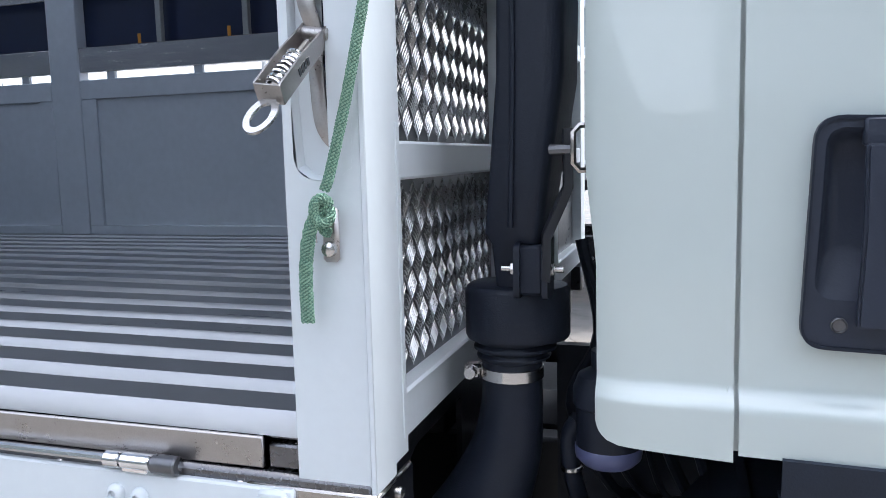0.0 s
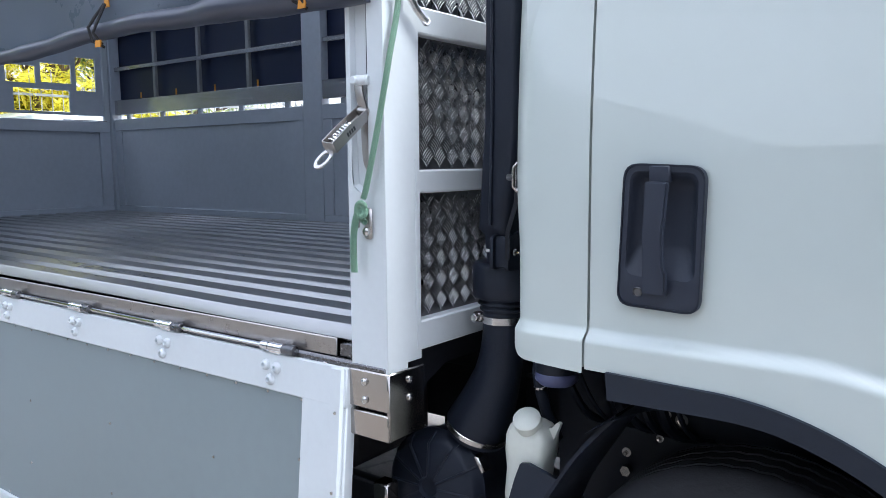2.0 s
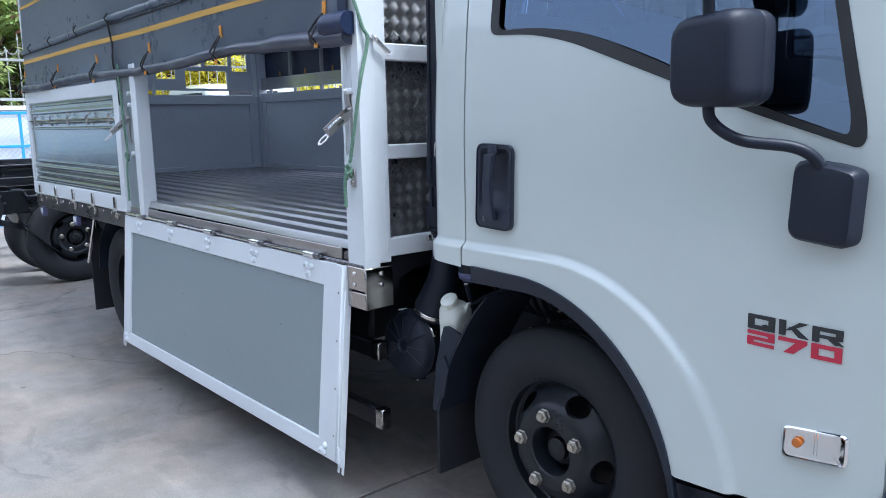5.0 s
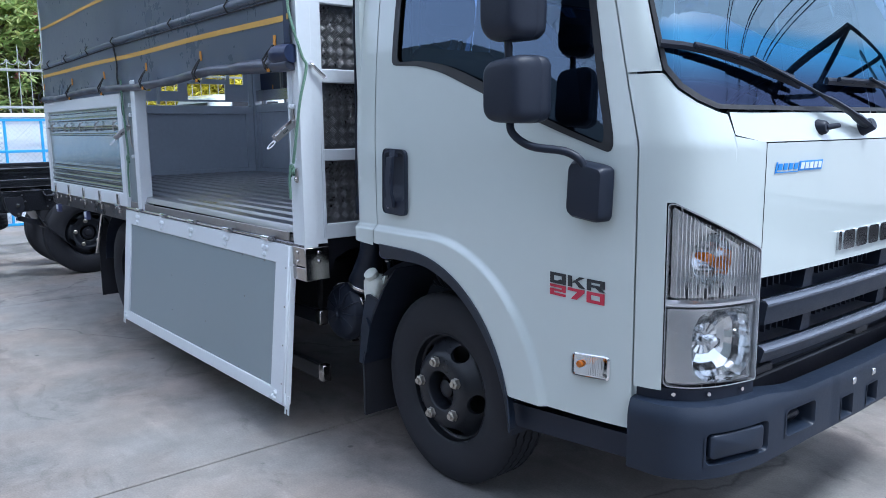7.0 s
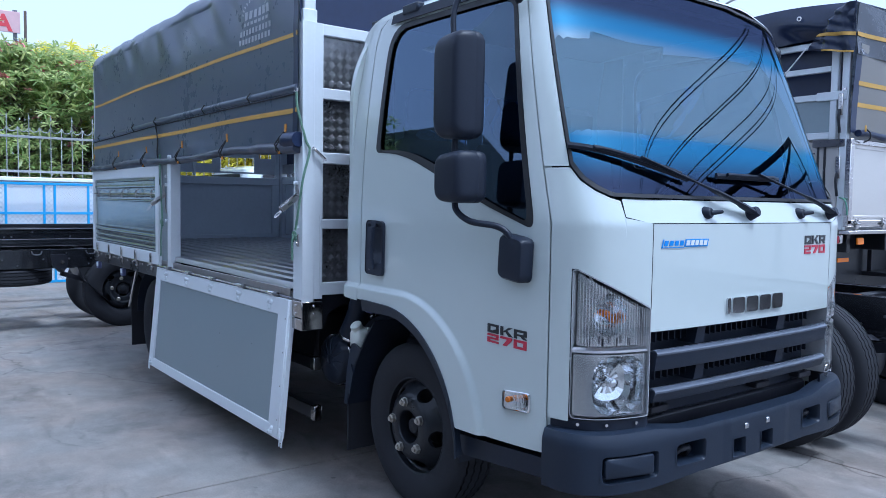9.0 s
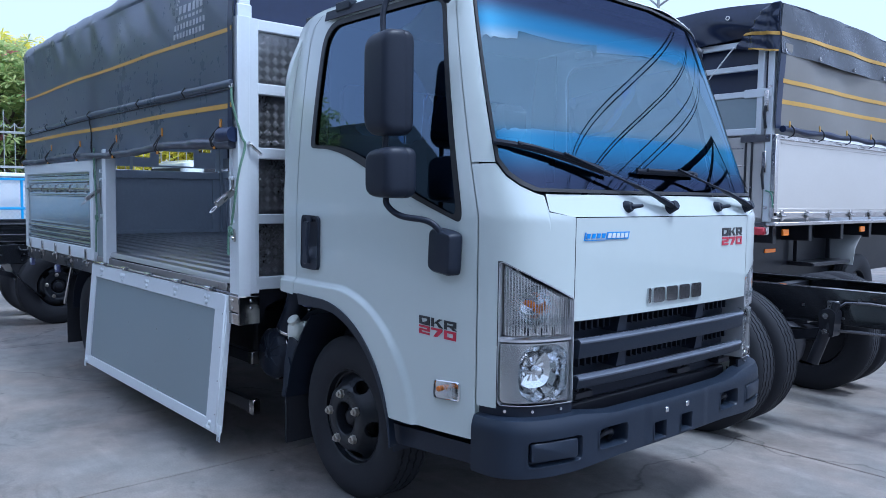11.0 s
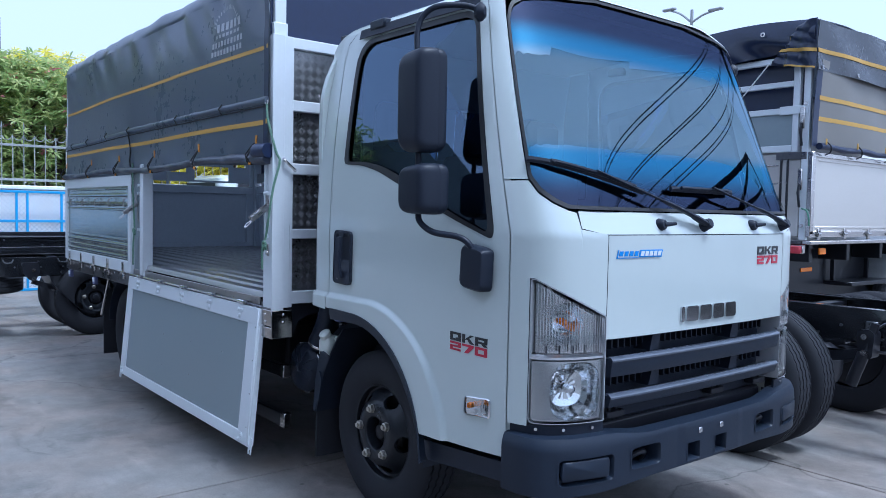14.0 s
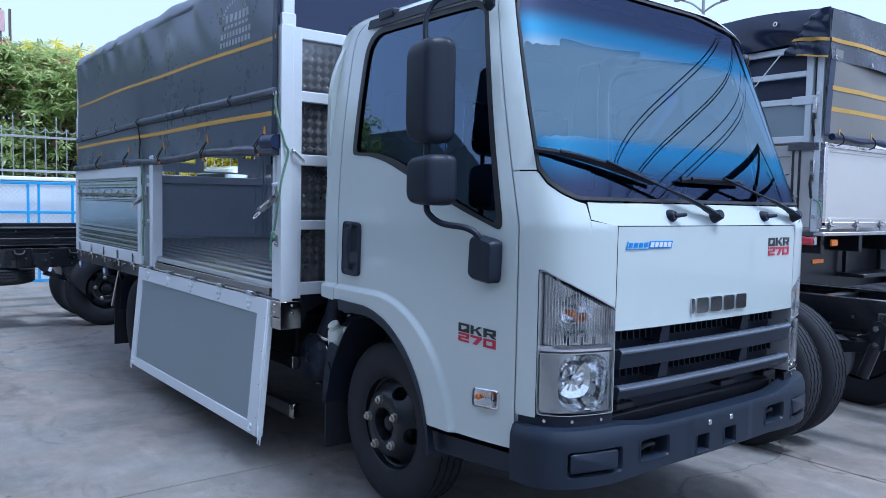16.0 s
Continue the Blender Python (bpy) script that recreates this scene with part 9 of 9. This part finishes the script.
def mesh_panel():
    """A blue frame with diagonal wire, scaled to keep its size in the camera's view."""
    ob = thing("mesh_panel", "bright blue steel frame with diamond wire mesh", "mesh panel", (0, 0, 0), group="blue mesh panels along the wall")
    for z in (0.02, 1.13, 1.60):
        part("frame_rail", box((-0.02, 0, z - 0.02), (0.02, 2.2, z + 0.02), 0.004), BLUEP, ob, "blue square tube")
    for y in (0.02, 0.175, 0.72, 0.875, 1.38, 1.535, 2.03, 2.18):
        part("upright", box((-0.018, y - 0.018, 0.0), (0.018, y + 0.018, 1.59), 0.004), BLUEP, ob, "blue square tube")
    wires = BM()
    for k in range(-24, 44):
        for s in (1, -1):
            y0 = k * 0.075
            a, b = (y0, 0.06), (y0 + s * 1.5, 1.56)
            (ya, za), (yb, zb) = a, b
            pts = []
            for y, z in ((ya, za), (yb, zb)):
                pts.append((y, z))
            lo, hi = 0.0, 1.0
            for edge, sign in ((0.0, 1), (2.2, -1)):
                d = (yb - ya)
                t = (edge - ya) / d
                if sign * d > 0:
                    lo = max(lo, t)
                else:
                    hi = min(hi, t)
            if hi - lo > 0.03:
                add_tube(wires, [(0.004 * s, ya + (yb - ya) * t, za + (zb - za) * t) for t in (lo, hi)], 0.0035, 4)
    tagged(part("wire_mesh", wires, MESHW, ob, "diagonal wire mesh"), "diagonal wire mesh", kind="stuff")
    return ob
first = mesh_panel()
first.location = (-10.93, -6.9, 0.0)
for k in range(1, 7):
    copy_thing(first, Matrix.Translation((-10.93, -6.9 + 2.23 * k, 0.0)))

# ---- trees behind the fence ----
def foliage(name, color, tint, rough=0.42):
    m = material(name, color, rough, vary=0.25, scale=2.5, rvary=0.2)
    nt = m.node_tree
    b = nt.nodes["Principled BSDF"]
    g = nt.nodes.new("ShaderNodeNewGeometry")
    mixc = nt.nodes.new("ShaderNodeMix")
    mixc.data_type = "RGBA"
    src = b.inputs["Base Color"].links[0].from_socket
    rp = nt.nodes.new("ShaderNodeMapRange")
    rp.inputs["From Min"].default_value, rp.inputs["From Max"].default_value = 0.35, 1.0
    nt.links.new(g.outputs["Random Per Island"], rp.inputs["Value"])
    nt.links.new(rp.outputs[0], mixc.inputs["Factor"])
    nt.links.new(src, mixc.inputs["A"])
    mixc.inputs["B"].default_value = (*tint, 1)
    nt.links.new(mixc.outputs["Result"], b.inputs["Base Color"])
    tl, ad = nt.nodes.new("ShaderNodeBsdfTranslucent"), nt.nodes.new("ShaderNodeMixShader")
    nt.links.new(mixc.outputs["Result"], tl.inputs["Color"])
    ad.inputs[0].default_value = 0.55
    nt.links.new(b.outputs[0], ad.inputs[1])
    nt.links.new(tl.outputs[0], ad.inputs[2])
    nt.links.new(ad.outputs[0], nt.nodes["Material Output"].inputs["Surface"])
    return m


LEAF = foliage("dark_leaf", (0.28, 0.38, 0.13), (0.66, 0.68, 0.30))
LEAFY = foliage("yellow_green_leaf", (0.70, 0.66, 0.08), (0.90, 0.82, 0.14))


def leaf_mesh(name, tips, rnd, size, mat, count=11, narrow=0.22):
    """Whorls of long folded leaves at the given twig ends, in one mesh."""
    V, F = [], []
    for tip in tips:
        ax = Vector((rnd.uniform(-0.6, 0.6), rnd.uniform(-0.6, 0.6), 1)).normalized()
        q = ax.to_track_quat("Z", "Y").to_matrix()
        s = size * rnd.uniform(0.7, 1.25)
        for k in range(count):
            a = 2 * math.pi * (k + rnd.uniform(-0.3, 0.3)) / count
            rise = rnd.uniform(-0.25, 0.75)
            d = Vector((math.cos(a), math.sin(a), 0))
            sd = Vector((-math.sin(a), math.cos(a), 0))
            L = s * rnd.uniform(0.75, 1.1)
            W = L * narrow * rnd.uniform(0.8, 1.15)
            droop = rnd.uniform(0.1, 0.5) * L
            def at(t, w, lift):
                return Vector(tip) + q @ (d * (L * t) + sd * (W * w) + Vector((0, 0, rise * L * t - droop * t * t + lift * W)))
            i = len(V)
            V += [at(0.03, 0, 0), at(0.35, -0.42, 0.15), at(0.38, 0, 0), at(0.35, 0.42, 0.15), at(0.72, -0.48, 0.12), at(0.75, 0, 0), at(0.72, 0.48, 0.12), at(1.0, 0, 0)]
            F += [(i, i + 2, i + 1), (i, i + 3, i + 2), (i + 1, i + 2, i + 5, i + 4), (i + 2, i + 3, i + 6, i + 5), (i + 4, i + 5, i + 7), (i + 5, i + 6, i + 7)]
    me = bpy.data.meshes.new(name)
    me.from_pydata([v[:] for v in V], [], F)
    me.materials.append(mat)
    me.polygons.foreach_set("use_smooth", [True] * len(me.polygons))
    return me


def tree(at, height, spread, mat, seed, label, whorls=230, flowers=26, leaf=0.30, base=0.9):
    rnd = random.Random(seed)
    ob = thing("tree", label, "tree", at, group="trees behind the fence")
    wood = BM()
    fork = Vector((rnd.uniform(-0.1, 0.1), rnd.uniform(-0.1, 0.1), base))
    add_tube(wood, smooth_line([(0, 0, -0.02), (0.05, 0.03, base * 0.5), tuple(fork)], 4), [0.11 - 0.003 * k for k in range(9)], 9)
    tips = []
    def grow(p, d, length, r, depth):
        q = p + d * length
        m = (p + q) / 2 + Vector((rnd.uniform(-0.1, 0.1), rnd.uniform(-0.1, 0.1), rnd.uniform(-0.02, 0.1))) * length
        add_tube(wood, smooth_line([tuple(p), tuple(m), tuple(q)], 3), [r * (1 - 0.06 * k) for k in range(7)], 6)
        if depth == 0:
            tips.append(q)
            return
        for _ in range(3):
            e = (d + Vector((rnd.uniform(-1, 1), rnd.uniform(-1, 1), rnd.uniform(-0.35, 0.7))) * 0.8).normalized()
            grow(q, e, length * rnd.uniform(0.6, 0.85), r * 0.66, depth - 1)
    for k in range(5):
        a = 2 * math.pi * (k + rnd.random() * 0.6) / 5
        grow(fork, Vector((math.cos(a) * spread * 0.42, math.sin(a) * spread * 0.42, height * 0.34)).normalized(), (height - base) * 0.36, 0.07, 2)
    part("trunk", tidy(wood), BARK, ob, "grey branching trunk")
    P = []
    for k in range(whorls):
        t = tips[k % len(tips)]
        f = 0.0 if k < len(tips) else 1.0
        p = t + f * Vector((rnd.gauss(0, 0.34), rnd.gauss(0, 0.34), rnd.gauss(0, 0.30)))
        p.x, p.y = max(-spread, min(spread, p.x)), max(-spread, min(spread, p.y))
        P.append(p)
    for k in range(whorls // 3):
        a, r = 2 * math.pi * rnd.random(), spread * math.sqrt(rnd.random())
        P.append(Vector((r * math.cos(a), r * math.sin(a), rnd.uniform(base * 0.8, height * 0.80))))
    top = sorted(p.z for p in P)[int(0.96 * len(P))]
    for p in P:
        p.z = base * 0.7 + (min(p.z, top - 0.25 * rnd.random()) - base * 0.7) * (height - base * 0.7) / (top - base * 0.7)
    crown = shared("crown", leaf_mesh("crown", P, rnd, leaf, mat), ob)
    tagged(crown, "whorls of long leaves", kind="stuff")
    if flowers:
        fl = leaf_mesh("flowers", [p + Vector((rnd.uniform(-0.1, 0.1), rnd.uniform(-0.1, 0.1), 0.08)) for p in rnd.sample(P, flowers)], rnd, 0.115, PINK, 9, 0.6)
        tagged(shared("flowers", fl, ob), "clusters of pink flowers", kind="stuff")
    return ob


G1 = "leafy frangipani tree with dark whorled leaves and pink flowers"
G2 = "yellow-green leafy tree in sunlight"
tree((-12.9, -1.75, 0), 5.0, 1.7, LEAF, 3, G1, 1150, 110, 0.185)
tree((-13.2, 0.15, 0), 4.15, 1.4, LEAF, 5, G1, 1150, 110, 0.185)
tree((-14.2, 1.95, 0), 4.4, 0.95, LEAFY, 8, G2, 900, 0, 0.15)
tree((-12.7, 1.9, 0), 3.8, 1.3, LEAF, 9, G1, 900, 60, 0.18)
tree((-12.8, 3.3, 0), 4.0, 1.4, LEAFY, 11, G2, 800, 0, 0.16)
tree((-13.0, 5.2, 0), 4.3, 1.6, LEAFY, 15, G2, 800, 0, 0.16)
tree((-12.9, -4.2, 0), 5.2, 1.8, LEAF, 19, G1, 700, 50, 0.2)
tree((-13.2, -6.8, 0), 4.9, 1.7, LEAF, 23, G1, 300, 20, 0.28)
tree((-13.4, 7.8, 0), 4.2, 1.8, LEAF, 27, G1, 300, 18, 0.28)

G3 = "low yellow-green shrub in sunlight against the railing"
for k in range(8):
    tree((-12.15 - 0.2 * (k % 2), -4.6 + 1.55 * k, 0), 2.55 + 0.25 * math.sin(2.3 * k), 0.95, LEAFY if k > 4 else LEAF, 40 + k, G3 if k > 4 else "low green shrub against the railing", 420, 0, 0.17, 1.0)

# ---- sign board, street lamp, overhead cables ----
sign = thing("sign_board", "faded pink sign board with a red letter on a frame", "sign", (-18.5, 0.95, 0))
part("board", box((-0.03, -1.05, 5.34), (0.0, 0.40, 5.85), 0.01), SIGNW, sign, "faded pink board")
part("edge_strip", box((-0.035, 0.48, 5.0), (0.02, 0.54, 5.9), 0.008), BARK, sign, "dark edge strip")
lettering("A", 0.40, 0.40, SIGNR, "letter", sign, Matrix.Translation((0.004, -0.16, 5.36)) @ Matrix(((0, 0, 1, 0), (1, 0, 0, 0), (0, 1, 0, 0), (0, 0, 0, 1))), 0.004, "red capital letter")
for y in (-0.8, 0.3):
    part("leg", tube([(-0.1, y, -0.01), (-0.1, y, 5.9)], 0.05, 8), STEELD, sign, "grey steel leg")


# unseen canopy, added and outlined to give the windscreen's pale reflected band
SHEETW = translucent(material("milky_roof_sheet", (0.74, 0.76, 0.78), 0.6, vary=0.06, scale=1.5), 0.70, (0.84, 0.86, 0.88))
canopy = thing("yard_canopy", "milky roof sheet out of view, outlined to fit the windscreen reflection", "canopy", (6.2, 6, 0))
edge = [(7.5, -40), (6.97, -5.5), (7.57, -3.83), (8.19, -0.8), (8.22, 2.06), (8.05, 3.6), (7.59, 6.05), (6.85, 9), (6.3, 12), (6.0, 15), (5.6, 19), (5.3, 24), (2.2, 24), (3.3, 14), (3.5, 12.6), (3.78, 12.45),
        (4.5, 9.0), (4.35, 8.9), (5.38, 4.8), (5.62, 4.55), (5.9, 3.3), (6.03, 2.15), (6.03, 0.37), (5.47, -2.18), (4.6, -4.4), (3.6, -6.4), (0, -7.6), (-14, -8.6), (-14, -40)]
part("roof_sheet", tidy(add_prism(BM(), edge, lambda a, b, d: Vector((a - 6.2, b - 6, 8.0 + d)), 0.01)), SHEETW, canopy, "milky corrugated roof sheet")
for y in (-26, -16):
    part("post", tube([(0.75, y - 6, -0.005), (0.75, y - 6, 8.0)], 0.07, 10), FENCEM, canopy, "grey steel post")
for y in (20, 23):
    part("post", tube([(-1.0, y - 6, -0.005), (-1.0, y - 6, 8.0)], 0.07, 10), FENCEM, canopy, "grey steel post")
pole_a, pole_b = Vector((0.4, 12.6, 0)), Vector((14.5, 3.6, 0))
pole_c = pole_a.lerp(pole_b, 1.6)
for p, top in ((pole_a, 7.0), (pole_c, 7.86)):
    po = thing("utility_pole", "plain concrete pole carrying black cables", "pole", p, group="cable poles")
    part("shaft", add_lathe(BM(), (0, 0, -0.005), (0, 0, 1), [(0.0, 0), (0.16, 0), (0.11, top + 0.5), (0, top + 0.5)], 16), GREYP, po, "round concrete shaft")
    part("cross_arm", box((-0.5, -1.6, top - 0.1), (0.5, 2.2, top), 0.01), GREYP, po, "steel cross arm")
for off, dz in ((-1.35, 0.0), (-1.15, 0.02), (-0.1, 0.0), (0.08, 0.03), (1.0, 0.0), (1.55, 0.02), (1.72, 0.0)):
    q0, q1 = pole_a + Vector((0.25 * off, off, 7.0 + dz)), pole_b + Vector((0.25 * off, off, 7.0 + dz))
    pts = [q0.lerp(q1, t) - Vector((0, 0, 0.9 * t * (1 - t))) for t in np.linspace(0, 1.6, 38)]
    solid("overhead_cable", tube(pts, 0.012, 6), WIRE, "thin black overhead cable strung between poles", "cable", "cables over the yard")
# black gantry out of view, at a guessed distance, to show in the windscreen
gan = thing("steel_gantry", "black steel gantry frame standing across the yard", "gantry", (5.0, 14.5, 0))
GA = [Vector(p) - Vector((5.0, 14.5, 0)) for p in ((4.0, 15.2, 6.95), (6.1, 14.1, 7.25), (7.6, 13.1, 7.35), (3.55, 15.6, 5.9), (6.0, 14.4, 6.5), (4.9, 14.9, 6.2))]
for i, j, r in ((0, 1, 0.09), (1, 2, 0.09), (0, 3, 0.06), (0, 4, 0.07), (3, 5, 0.05), (5, 4, 0.06), (4, 2, 0.06)):
    part("beam", tube([GA[i], GA[j]], r, 8), BLACKM, gan, "black steel beam")
for i in (2, 3):
    part("leg", tube([GA[i], (GA[i].x, GA[i].y, -0.005)], 0.09, 8), BLACKM, gan, "black steel leg")

# far street lamp
lamp_at = Vector((-18.36, 30.0, 0))
sl = thing("street_lamp", "thin pale street lamp with two arms", "street lamp", lamp_at)
part("pole", add_lathe(BM(), (0, 0, -0.005), (0, 0, 1), [(0, 0), (0.14, 0), (0.07, 10.6 + 0.5), (0, 10.6 + 0.5)], 12), FENCEM, sl, "tall tapered pole")
for s in (-1, 1):
    part("arm", tube(smooth_line([(0, 0, 10.6 - 0.1), (s * 0.6, 0, 10.6 + 0.15 + (0.25 if s < 0 else 0)), (s * 1.25, 0, 10.6 + 0.25 + (0.45 if s < 0 else 0))], 5), 0.05, 6), FENCEM, sl, "curved lamp arm")
    part("lamp_head", box((s * 1.25 - 0.35, -0.12, 10.6 + 0.22 + (0.45 if s < 0 else 0)), (s * 1.25 + 0.35, 0.12, 10.6 + 0.34 + (0.45 if s < 0 else 0)), 0.04), FENCEM, sl, "flat lamp head")
